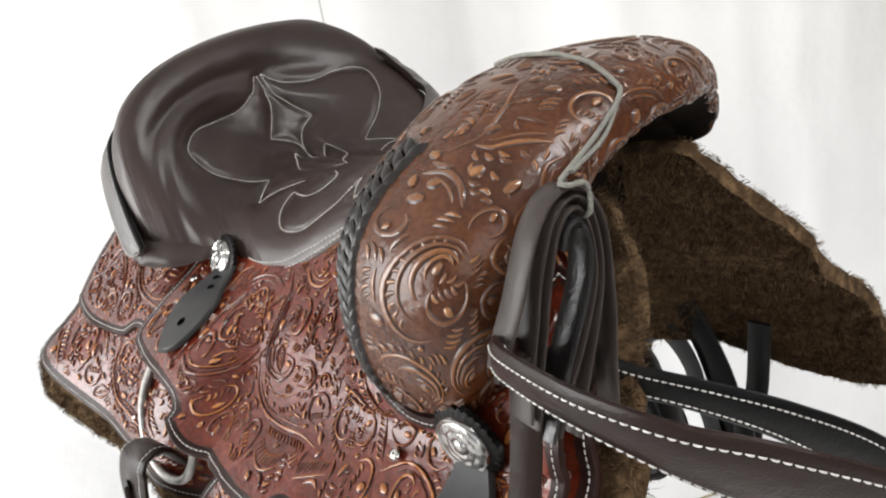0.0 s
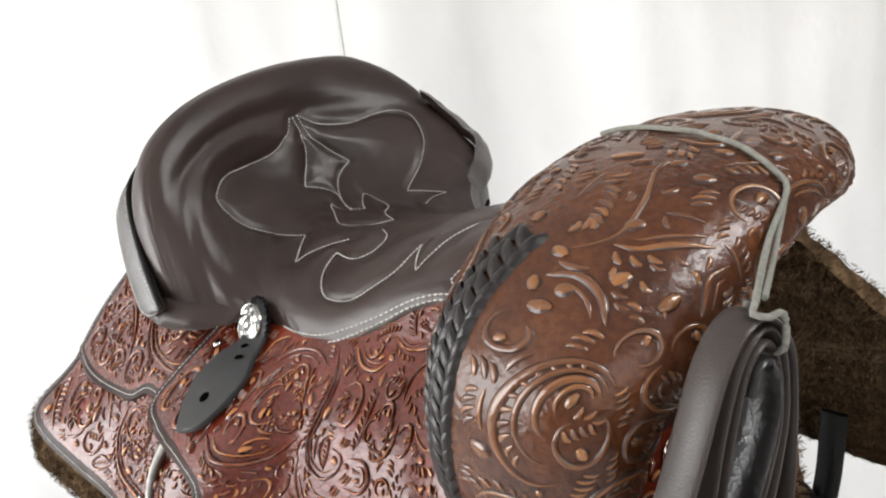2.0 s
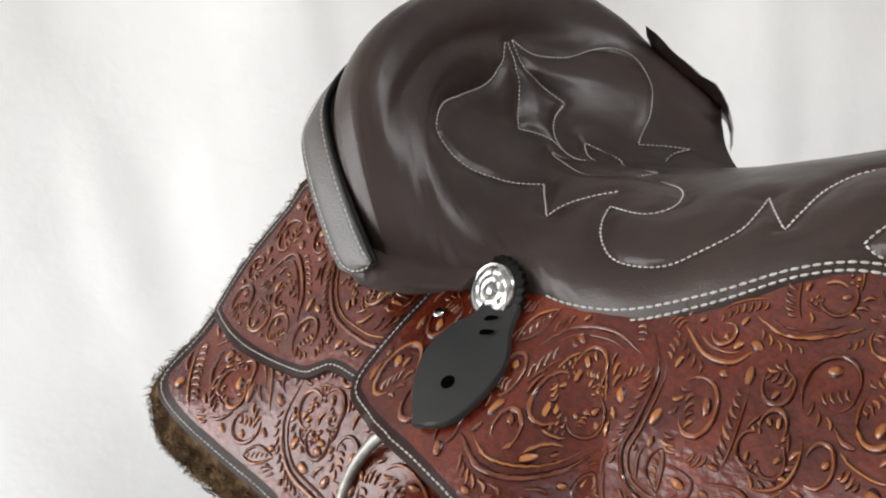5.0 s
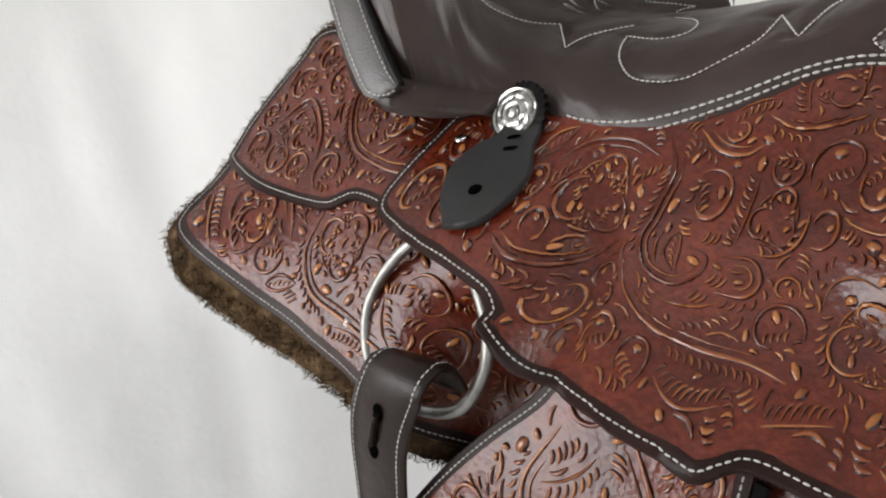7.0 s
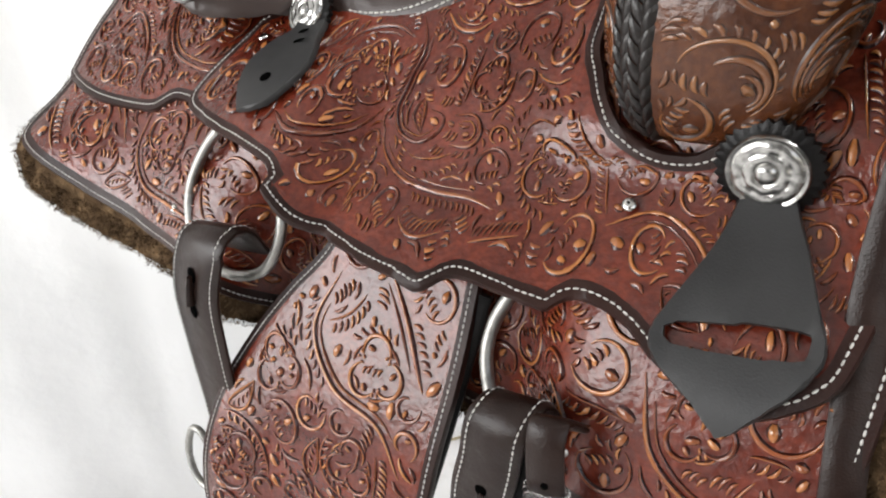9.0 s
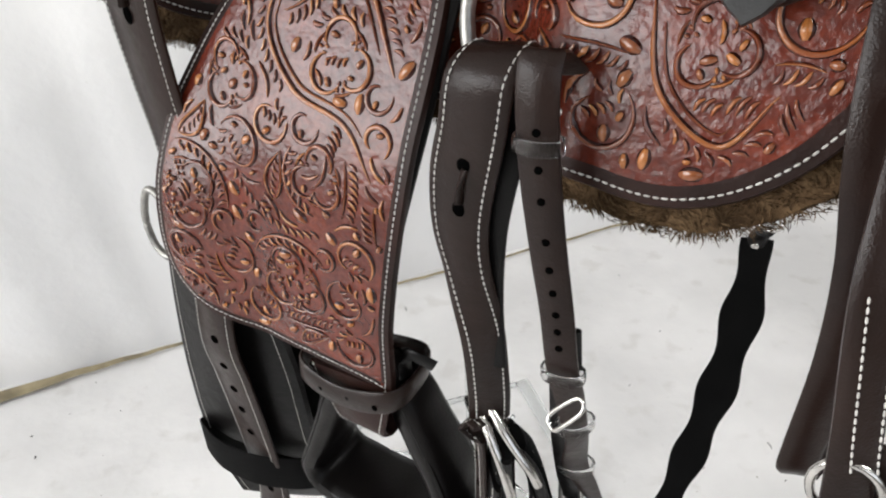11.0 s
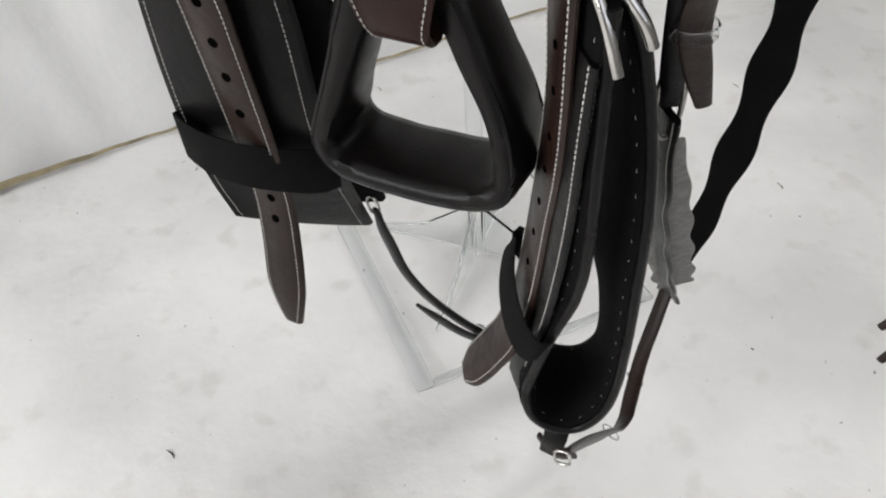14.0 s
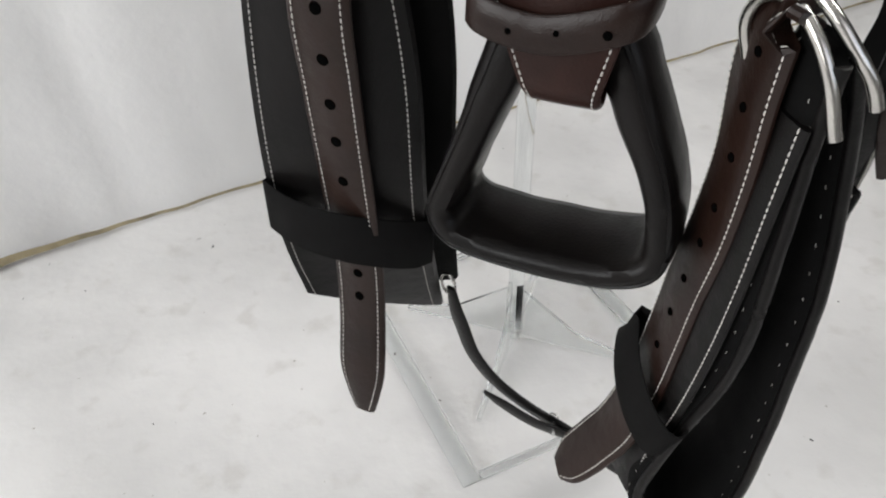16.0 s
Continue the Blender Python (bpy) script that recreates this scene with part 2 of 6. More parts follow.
def ribbon(path, wdir, width, th, closed=False, bm=None):
    """A strap of leather: a flat band with rounded edges along path, wdir across."""
    bm = bm or bmesh.new()
    path = np.asarray(path, float)
    w, nrm = side_of(path, wdir, closed)
    width = np.broadcast_to(width, (len(path),))
    rings = []
    for p, a, b, wi in zip(path, w, nrm, width):
        h, e = wi / 2, min(th * 0.45, wi * 0.2)
        rings.append([p + a * x + b * y for x, y in ((-h + e, th / 2), (0, th / 2 * 1.12), (h - e, th / 2), (h, th * 0.15), (h, -th * 0.15),
                                                     (h - e, -th / 2), (0, -th / 2), (-h + e, -th / 2), (-h, -th * 0.15), (-h, th * 0.15))])
    skin(bm, rings, loop=closed)
    return bm


def along(path, step, start=0.0):
    """Places at even steps along a line, as fractional indices."""
    d = np.concatenate(([0], np.cumsum(np.linalg.norm(np.diff(path, axis=0), axis=1))))
    s = np.arange(start, d[-1], step)
    return [np.array([np.interp(x, d, path[:, k]) for k in range(path.shape[1])]) for x in s], s, d


def stitch(bm, path, nrm, length=0.0032, gap=0.0011, r=0.00055):
    """Thread: small raised dashes along a line that lies on a surface; nrm is the outward direction."""
    path = np.asarray(path, float)
    nrm = np.broadcast_to(np.asarray(nrm, float), path.shape)
    d = np.concatenate(([0], np.cumsum(np.linalg.norm(np.diff(path, axis=0), axis=1))))
    for s in np.arange(0, d[-1] - length, length + gap):
        a, b = ([np.interp(x, d, path[:, k]) for k in range(3)] for x in (s, s + length))
        n = unit([np.interp(s, d, nrm[:, k]) for k in range(3)])
        a, b = np.array(a), np.array(b)
        t = unit(b - a)
        c = np.cross(t, n)
        rings = []
        for q, k in ((a, 0.35), (a * 0.75 + b * 0.25, 1.0), (a * 0.25 + b * 0.75, 1.0), (b, 0.35)):
            q = q + n * r * 0.6 * k
            rings.append([q + c * r * k, q + n * r * k, q - c * r * k, q - n * r * 0.5])
        skin(bm, rings)
    return bm


def edge_stitch(parent, path, wdir, width, inset=0.004, th=0.004, face=1, sides=(-1, 1), name="stitching"):
    """Rows of thread just inside both edges of a strap."""
    path = np.asarray(path, float)
    w, nrm = side_of(path, wdir)
    width = np.broadcast_to(width, (len(path),))
    for s in sides:
        bm = stitch(bmesh.new(), path + w * (s * (width / 2 - inset))[:, None] + nrm * face * th * 0.52, nrm * face)
        part(name, bm, THREAD, parent, "white stitching")


def holes(parent, path, wdir, spots, r=0.0033, th=0.004, face=1, name="hole"):
    """Punched holes: dark recessed discs with a rolled rim, at fractions of the strap's line."""
    path = np.asarray(path, float)
    w, nrm = side_of(path, wdir)
    d = np.concatenate(([0], np.cumsum(np.linalg.norm(np.diff(path, axis=0), axis=1))))
    for f in spots:
        i = int(np.argmin(abs(d - f * d[-1])))
        a, t = w[i], unit(np.cross(nrm[i], w[i]))
        q = path[i] + nrm[i] * face * th * 0.56
        bm = bmesh.new()
        ang = np.linspace(0, 2 * math.pi, 12, endpoint=False)
        ring = lambda k, h: [q + (a * math.cos(x) + t * math.sin(x)) * r * k + nrm[i] * face * h for x in ang]
        skin(bm, [ring(1.0, -0.0006), ring(0.95, 0.0002), ring(0.5, 0.0003)])
        part(name, bm, HOLE, parent)


# ---- the saddle's flank ----
ZS = (0.70, 0.85, 0.93, 1.0, 1.06, 1.12, 1.18, 1.24, 1.27, 1.29)
WS = (0.275, 0.272, 0.268, 0.258, 0.235, 0.20, 0.15, 0.10, 0.065, 0.03)


JZ = (0.98, 1.02, 1.045, 1.053, 1.063, 1.072, 1.09, 1.11, 1.125, 1.14, 1.16, 1.18, 1.21, 1.24, 1.27, 1.29)
JW = (0.285, 0.280, 0.268, 0.254, 0.234, 0.220, 0.203, 0.189, 0.181, 0.173, 0.151, 0.129, 0.114, 0.092, 0.06, 0.03)


def jockey_width(u, z, far=False):
    """The side jockey: hollow over its middle, flaring out below and towards its rear notch, over the stirrup leathers and the ring."""
    z, u = np.asarray(z, float), np.asarray(u, float)
    r = sum(np.interp(z + o, JZ, JW) for o in (-0.008, -0.004, 0, 0.004, 0.008)) / 5
    r = r + 0.043 * ease((-0.025 - u) / 0.05) * ease((1.16 - z) / 0.06) - 0.012 * ease((u - 0.10) / 0.06) * ease((1.07 - z) / 0.03)
    r = r + 0.012 * ease((u - 0.08) / 0.04) * ease((1.21 - z) / 0.05) * ease((z - 1.10) / 0.03)
    if far:
        r = r + 0.075 * ease((u - 0.02) / 0.3) * ease((1.16 - z) / 0.2)
    return r


def half_width(u, z, far=False, tucked=False):
    z, u = np.asarray(z, float), np.asarray(u, float)
    r = sum(np.interp(z + o, ZS, WS) for o in (-0.024, -0.012, 0, 0.012, 0.024)) / 5
    r = r + 0.036 * ease((-0.25 - u) / 0.15) * ease((1.125 - z) / 0.06)
    if far:
        r = r + 0.075 * ease((u - 0.02) / 0.3) * ease((1.16 - z) / 0.2)
    if tucked:
        r = r - 0.042 * ease((u + 0.17) / 0.08) * ease((0.165 - u) / 0.07) * ease((1.10 - z) / 0.06)
    under = jockey_width(u, z, far) - 0.012
    return r + (np.minimum(r, under) - r) * ease((u + 0.215) / 0.03) * ease((z - 1.03) / 0.03)


def on_grid(y_at, side, off):
    """A function from (u, z), single or many, to places on the surface y = side * y_at(u, z) and outward directions, by a fine table."""
    u0, z0, e = -0.5, 0.6, 0.004
    us, zs = u0 + e * np.arange(251), z0 + e * np.arange(191)
    y = y_at(us[:, None], zs[None, :])
    gu, gz = np.gradient(y, e)
    n = unit(np.stack([-gu, np.full(y.shape, side), -gz], 2) * np.array([1, 1, 1]))

    def surface(u, z, h=0.0):
        u, z = np.asarray(u, float), np.asarray(z, float)
        fu, fz = np.clip((u - u0) / e, 0, 248.999), np.clip((z - z0) / e, 0, 188.999)
        i, j = fu.astype(int), fz.astype(int)
        a, b = fu - i, fz - j
        yy = (y[i, j] * (1 - a) + y[i + 1, j] * a) * (1 - b) + (y[i, j + 1] * (1 - a) + y[i + 1, j + 1] * a) * b
        nn = n[i, j]
        return np.stack([u, side * yy, z], -1) + nn * np.asarray(off + h)[..., None], nn
    return surface


def flank(off=0.0, jockey=False, far=False):
    """The saddle's side, from (u, z) to place and outward direction."""
    return on_grid((lambda u, z: jockey_width(u, z, far)) if jockey else (lambda u, z: half_width(u, z, far, True)), 1.0 if far else -1.0, off)


def inset(poly, d):
    """The outline moved inwards by d."""
    t = tangents(poly, True)
    n = np.stack([-t[:, 1], t[:, 0]], 1)
    area = np.sum(poly[:, 0] * np.roll(poly[:, 1], -1) - poly[:, 1] * np.roll(poly[:, 0], -1))
    return poly + n * d * (1 if area > 0 else -1)


def hem(poly, d, surface):
    """The outline moved inwards by d as it lies on the surface, where steep parts take a shorter step in the flat plan."""
    n = (inset(poly, 0.004) - poly) / 0.004
    a, b = (surface(q[:, 0], q[:, 1], 0.0)[0] for q in (poly, poly + 0.004 * n))
    step = np.clip(np.linalg.norm(b - a, axis=1) / 0.004, 1.0, 3.5)
    step = sum(np.roll(step, k) for k in (-2, -1, 0, 1, 2)) / 5
    return poly + n * (d / step)[:, None]


def inside(poly, pts):
    x, y = pts[:, 0], pts[:, 1]
    c = np.zeros(len(pts), bool)
    for (ax, ay), (bx, by) in zip(poly, np.roll(poly, -1, 0)):
        cross = (ay > y) != (by > y)
        if ay != by:
            c ^= cross & (x < (bx - ax) * (y - ay) / (by - ay) + ax)
    return c


def edge_distance(poly, pts):
    return np.min(np.linalg.norm(pts[:, None, :] - poly[None, :, :], axis=2), axis=1)


def panel(outline, surface, th, border=0.008, grid=0.012, hole=None):
    """A piece of leather cut to an outline and laid on a surface: worn rounded edge, burnished border (second material)."""
    from mathutils.geometry import delaunay_2d_cdt
    loops = [outline, hem(outline, 0.0012, surface), hem(outline, border, surface)]
    lo, hi = outline.min(0), outline.max(0)
    gx, gy = np.meshgrid(np.arange(lo[0], hi[0], grid), np.arange(lo[1], hi[1], grid))
    g = np.stack([gx.ravel(), gy.ravel()], 1)
    g = g[inside(outline, g)]
    g = g[inside(loops[2], g) & (edge_distance(loops[2], g) > 0.004)]
    if hole is not None:
        g = g[~inside(hole, g) & (edge_distance(hole, g) > 0.0035)]
    pts, edges = [], []
    for lp in loops:
        k = len(pts)
        pts += [Vector(p) for p in lp]
        edges += [(k + i, k + (i + 1) % len(lp)) for i in range(len(lp))]
    if hole is not None:
        k = len(pts)
        pts += [Vector(p) for p in hole]
        edges += [(k + i, k + (i + 1) % len(hole)) for i in range(len(hole))]
    pts += [Vector(p) for p in g]
    v, _, faces, *_ = delaunay_2d_cdt(pts, edges, [], 0, 1e-5)
    v2 = np.array([(p.x, p.y) for p in v])
    cen = np.array([v2[list(f)].mean(0) for f in faces])
    keep = inside(outline, cen)
    if hole is not None:
        keep &= ~inside(hole, cen)
    middle = inside(loops[2], cen)
    vd = edge_distance(outline, v2)
    if hole is not None:
        vd = np.minimum(vd, edge_distance(hole, v2))
    bm = bmesh.new()
    vs = [bm.verts.new(q) for q in surface(v2[:, 0], v2[:, 1], th * np.where(vd < 0.0005, 0.55, 1.0))[0]]
    for f, k, d in zip(faces, keep, middle):
        if k:
            bm.faces.new([vs[i] for i in f]).material_index = 0 if d else 1
    for lp in [outline] + ([hole] if hole is not None else []):
        top = surface(lp[:, 0], lp[:, 1], th * 0.55)[0]
        low = surface(lp[:, 0], lp[:, 1], 0.0)[0]
        skin(bm, [top, low], caps=False, mat=1)
    bmesh.ops.remove_doubles(bm, verts=bm.verts, dist=0.00005)
    bmesh.ops.delete(bm, geom=[x for x in bm.verts if not x.link_faces], context="VERTS")
    return bm


def outline_stitch(parent, line, surface, h, name="stitching"):
    """One row of thread along a line drawn on the surface."""
    bm = stitch(bmesh.new(), *surface(line[:, 0], line[:, 1], h))
    return part(name, bm, THREAD, parent, "white stitching")


# ---- carved pattern ----
def arc_pts(c, r, a0, a1, n=14, squash=1.0, rot=0.0):
    a = np.linspace(a0, a1, n)
    x, y = r * np.cos(a), r * squash * np.sin(a)
    return np.stack([c[0] + x * math.cos(rot) - y * math.sin(rot), c[1] + x * math.sin(rot) + y * math.cos(rot)], 1)


def turned(p, c, rot):
    p = np.asarray(p, float)
    return np.stack([c[0] + p[:, 0] * math.cos(rot) - p[:, 1] * math.sin(rot), c[1] + p[:, 0] * math.sin(rot) + p[:, 1] * math.cos(rot)], 1)


def dash(c, half, rot, w=0.0011, h=0.0016):
    return (turned([(-half, -0.0003), (-half * 0.3, 0.0003), (half * 0.4, 0.0004), (half, -0.0004)], c, rot), w, h, 0)


def ball(c, r, rot, long=1.1):
    return (turned([(-r * long, 0), (-r * 0.5, 0), (r * 0.5, 0), (r * long, 0)], c, rot), r, 0.0023, 1)


def ear(c, r, rot, rng):
    """Slanted dashes in a row along a thin bent line, like an ear of wheat."""
    bend = rng.uniform(-0.3, 0.3)
    t = np.linspace(-1, 1, 12)
    out = [(turned(np.stack([t * r, bend * r * (1 - t * t) - 0.0042], 1), c, rot), 0.0008, 0.0014, 0)]
    n = max(3, int(2 * r / 0.0033))
    for k in range(n):
        x = -1 + 2 * (k + 0.5) / n
        out.append(dash(turned([(x * r, bend * r * (1 - x * x))], c, rot)[0], 0.0031 * (1 - 0.35 * x * x), rot + 0.95 - 1.2 * bend * x))
    return out


def scroll(c, r, rot, rng):
    """A curled stem with a berry beside its middle and a row of short hatching."""
    d = rng.choice([-1, 1])
    a = np.linspace(-0.6, 4.4, 26)
    rad = r * (1 - 0.09 * (a + 0.6))
    out = [(turned(np.stack([rad * np.cos(a), d * rad * np.sin(a)], 1), c, rot), 0.0014, 0.0020, 0)]
    out.append(ball(turned([(0.12 * r, d * 0.42 * r)], c, rot)[0], min(0.0028, 0.20 * r), rot + rng.uniform(0, 3)))
    if r > 0.009:
        for k in range(4):
            out.append(dash(turned([(-0.34 * r + 0.0031 * k, -d * (0.14 * r + 0.0006 * k))], c, rot)[0], 0.0023, rot + d * 1.0))
        for x in np.arange(4.75, 6.0, 0.42):
            out.append(dash(turned([(0.8 * r * math.cos(x), d * 0.8 * r * math.sin(x))], c, rot)[0], 0.0025, rot + d * x + 0.6))
    return out


def leaf(c, r, rot, rng):
    t = np.linspace(0, 1, 14)
    bend = rng.uniform(-0.3, 0.3) * r
    mid = np.stack([(t - 0.5) * 2 * r, bend * np.sin(math.pi * t)], 1)
    wide = 0.40 * r * np.sin(math.pi * t ** 0.8)
    out = [(turned(mid + np.stack([0 * t, s * wide], 1), c, rot), 0.0011, 0.0018, 0) for s in (-1, 1)]
    for k in range(2, 12, 2):
        out.append(dash(turned([mid[k]], c, rot)[0], 0.45 * max(0.003, wide[k]), rot + 0.9, 0.0008, 0.0012))
    return out


def fan(c, r, rot, rng):
    """A few parallel short strokes side by side."""
    n = rng.choice([3, 4, 5])
    return [dash(turned([((k - (n - 1) / 2) * 0.0030, 0.0006 * (k % 2))], c, rot)[0], r * (1 - 0.12 * abs(k - (n - 1) / 2)), rot + 1.1) for k in range(n)]


def bud(c, r, rot, rng):
    return [ball(c, min(0.0030, r * 0.42), rot, rng.uniform(1.0, 1.5))]


def stipple(c, r, a0, a1, r0, r1):
    """A crescent of small seeds between two rings, with a thin rim outside."""
    out = [(arc_pts(c, r1 * r, a0, a1, 14), 0.0009, 0.0015, 0)]
    for row in range(max(1, int((r1 - r0) * r / 0.0026))):
        q = r1 * r - 0.0026 * (row + 0.8)
        for x in np.arange(a0 + 0.13 + 0.09 * (row % 2), a1 - 0.12, 0.0028 / max(q, 0.002)):
            out.append(ball((c[0] + q * math.cos(x), c[1] + q * math.sin(x)), 0.0009, x)[:2] + (0.0013, 0))
    return out


def comma(c, r, rot, rng):
    t = np.linspace(0, 1, 8)
    p = np.stack([(t - 0.5) * 2 * r, 0.4 * r * np.sin(t * 2.6)], 1)
    return [(turned(p, c, rot), 0.0012, 0.0018, 0)]


def medallion(c, r, rot, rng):
    """A big flower: three open round lobes with berries and hatching, seeded crescents between them and a ruffle on one side."""
    out = []
    for k in range(3):
        a = rot + 2.094 * k + rng.uniform(-0.15, 0.15)
        u, v = np.array([math.cos(a), math.sin(a)]), np.array([-math.sin(a), math.cos(a)])
        q = np.array(c) + 0.52 * r * u
        out.append((arc_pts(q, 0.50 * r, a - 2.0, a + 1.85, 24), 0.0013, 0.0020, 0))
        out.append(ball(q + 0.10 * r * u + 0.20 * r * v, 0.105 * r, a + 1.2, 1.2))
        if r > 0.016:
            out.append(ball(q - 0.16 * r * u - 0.22 * r * v, 0.075 * r, a, 1.1))
            for j in range(4):
                out.append(dash(q + (0.18 - 0.03 * j) * r * u + (-0.30 + 0.1 * j) * r * v - 0.12 * r * u, 0.085 * r, a + 0.7))
        out += stipple(c, r, a + 0.72, a + 1.40, 0.42, 0.86)
    for x in np.arange(rot - 0.9, rot + 0.9, 0.0048 / (1.16 * r)):
        out.append(dash((c[0] + 1.16 * r * math.cos(x), c[1] + 1.16 * r * math.sin(x)), 0.0026, x + 0.6, 0.0013, 0.0018))
    out.append((arc_pts(c, 1.32 * r, rot - 1.0, rot + 1.1, 24), 0.0012, 0.0018, 0))
    return out


def whorl(c, r, rot, rng):
    """A layered leaf: long nested curves that open to one side, hatching between the outer two and a berry at the heart."""
    d = rng.choice([-1, 1])
    out = []
    for k, f in enumerate((1.0, 0.76, 0.52, 0.30)):
        a = np.linspace(-0.3 - 0.12 * k, 3.9 - 0.45 * k, 30)
        p = np.stack([1.25 * f * r * np.cos(a) + 0.16 * k * r, d * f * r * np.sin(a)], 1)
        out.append((turned(p, c, rot), 0.0017 if k in (0, 2) else 0.0012, 0.0022, 0))
    for x in np.arange(0.5, 3.0, 0.0040 / (0.88 * r)):
        q = turned([(1.12 * r * math.cos(x) + 0.08 * r, d * 0.88 * r * math.sin(x))], c, rot)[0]
        out.append(dash(q, 0.0022, rot + d * (x + 0.5), 0.0010, 0.0014))
    out.append(ball(turned([(0.52 * r, d * 0.08 * r)], c, rot)[0], 0.0022, rot, 1.3))
    return out


def stem(points, rng):
    """A long stem: a strong ridge, a fine one beside it and dashes along part of it."""
    q = curve(points, 0.002)
    t = tangents(q)
    n = np.stack([-t[:, 1], t[:, 0]], 1)
    m = len(q)
    s = 1 if np.cross(q[m // 2] - q[0], q[-1] - q[0]) > 0 else -1
    out = [(q, 0.0015, 0.0022, 0)]
    if m > 12:
        out.append(((q + n * s * 0.0040)[m // 8:-max(1, m // 6)], 0.0008, 0.0014, 0))
        lo, hi = (m // 6, m // 2) if rng.random() < 0.5 else (m // 2, m - m // 8)
        for k in range(lo, hi, 2):
            out.append(dash(q[k] - n[k] * s * 0.0048, 0.0026, math.atan2(t[k][1], t[k][0]) - s * 0.8))
    return out


def carve(poly, seed_no, size=1.0, margin=0.014, fill=1.0, blocked=(), stems=(), roses=(), berries=(), hatches=(), whorls=(), small=1.0):
    """A floral pattern: given stems and roses first, then curls, wheat ears, leaves and buds packed between them."""
    rng = random.Random(seed_no)
    cell = 0.0010
    area = inset(poly, margin)
    lo, hi = area.min(0), area.max(0)
    nx, ny = int((hi[0] - lo[0]) / cell) + 2, int((hi[1] - lo[1]) / cell) + 2
    gx, gy = np.meshgrid(lo[0] + cell * np.arange(nx), lo[1] + cell * np.arange(ny))
    g = np.stack([gx.ravel(), gy.ravel()], 1)
    free = (inside(area, g) & inside(poly, g)).reshape(ny, nx)
    for bx, by, br in blocked:
        free &= ((gx - bx) ** 2 + (gy - by) ** 2 > br * br)
    strokes = []

    def fits(p):
        i = np.round((p - lo) / cell).astype(int)
        ok = (i >= 0).all(1) & (i[:, 0] < nx) & (i[:, 1] < ny)
        return ok & free[np.clip(i[:, 1], 0, ny - 1), np.clip(i[:, 0], 0, nx - 1)]

    def take(got):
        strokes.extend(got)
        for p, w, _, _ in got:
            j = np.round((curve(p, cell) - lo) / cell).astype(int)
            k = max(1, int(w / cell + 0.7))
            for ox in range(-k, k + 1):
                for oy in range(-k, k + 1):
                    free[np.clip(j[:, 1] + oy, 0, ny - 1), np.clip(j[:, 0] + ox, 0, nx - 1)] = False

    for pts in stems:
        take([s for s in stem(pts, rng) if fits(s[0]).all()])
    for x, y, r in roses:
        take([s for s in medallion((x, y), r, rng.uniform(0, 6.283), rng) if fits(s[0]).all()])
    for x, y, r, turn in whorls:
        take([s for s in whorl((x, y), r, turn, rng) if fits(s[0]).all()])
    for x, y, r in berries:
        take([ball((x, y), r, rng.uniform(0, 3), rng.uniform(1.0, 1.4))])
    for x, y, r, turn in hatches:
        take([s for s in ear((x, y), r, turn, rng) if fits(s[0]).all()])
    base = free.sum() * cell * cell / 0.01
    for make, r0, r1, tries in ((scroll, 0.011, 0.015, 260), (ear, 0.012, 0.018, 220), (leaf, 0.010, 0.014, 60), (scroll, 0.007, 0.010, 420), (bud, 0.006, 0.008, 60), (ear, 0.007, 0.011, 400), (fan, 0.0030, 0.0042, 600),
                                (comma, 0.006, 0.009, 300), (bud, 0.004, 0.0052, 90), (fan, 0.0022, 0.003, 500), (comma, 0.0035, 0.005, 450), (bud, 0.003, 0.004, 90)):
        for _ in range(int(tries * base * fill * (small if make in (bud, comma) else 1.0))):
            c = (rng.uniform(lo[0], hi[0]), rng.uniform(lo[1], hi[1]))
            if not fits(np.array([c]))[0]:
                continue
            r = rng.uniform(r0, r1) * size
            for _ in range(4):
                got = make(c, r, rng.uniform(0, 6.283), rng)
                if fits(np.concatenate([s[0] for s in got])).all():
                    take(got)
                    break
    return strokes


def relief(strokes, surface, h, lift=1.0, wide=1.0):
    """The carved strokes as raised rounded ridges on a surface; buds take the second material."""
    us, zs, hs, faces, mats, k = [], [], [], [], [], 0
    for p, w, height, kind in strokes:
        w = w * wide
        q = curve(p, 0.0018)
        t = tangents(q)
        n = np.stack([-t[:, 1], t[:, 0]], 1)
        m = len(q)
        prof = np.sqrt(np.clip(np.sin(math.pi * (np.arange(m) + 0.3) / (m - 0.4)), 0.03, 1)) if m > 2 else np.ones(m)
        for o, e in ((-1.0, 0.0), (-0.6, 0.78), (0.0, 1.0), (0.6, 0.78), (1.0, 0.0)):
            us.append(q[:, 0] + n[:, 0] * w * prof * o)
            zs.append(q[:, 1] + n[:, 1] * w * prof * o)
            hs.append(h + (height * lift * prof * e if e else np.full(m, -0.0002)))
        for i in range(m - 1):
            for j in range(4):
                a = k + j * m + i
                faces.append((a, a + m, a + m + 1, a + 1))
                mats.append(kind if 0 < j < 3 else 2)
        k += 5 * m
    verts = surface(np.concatenate(us), np.concatenate(zs), np.concatenate(hs))[0]
    me = bpy.data.meshes.new("tooling")
    me.from_pydata([tuple(v) for v in verts], [], faces)
    me.polygons.foreach_set("material_index", mats)
    bm = bmesh.new()
    bm.from_mesh(me)
    bpy.data.meshes.remove(me)
    return bm


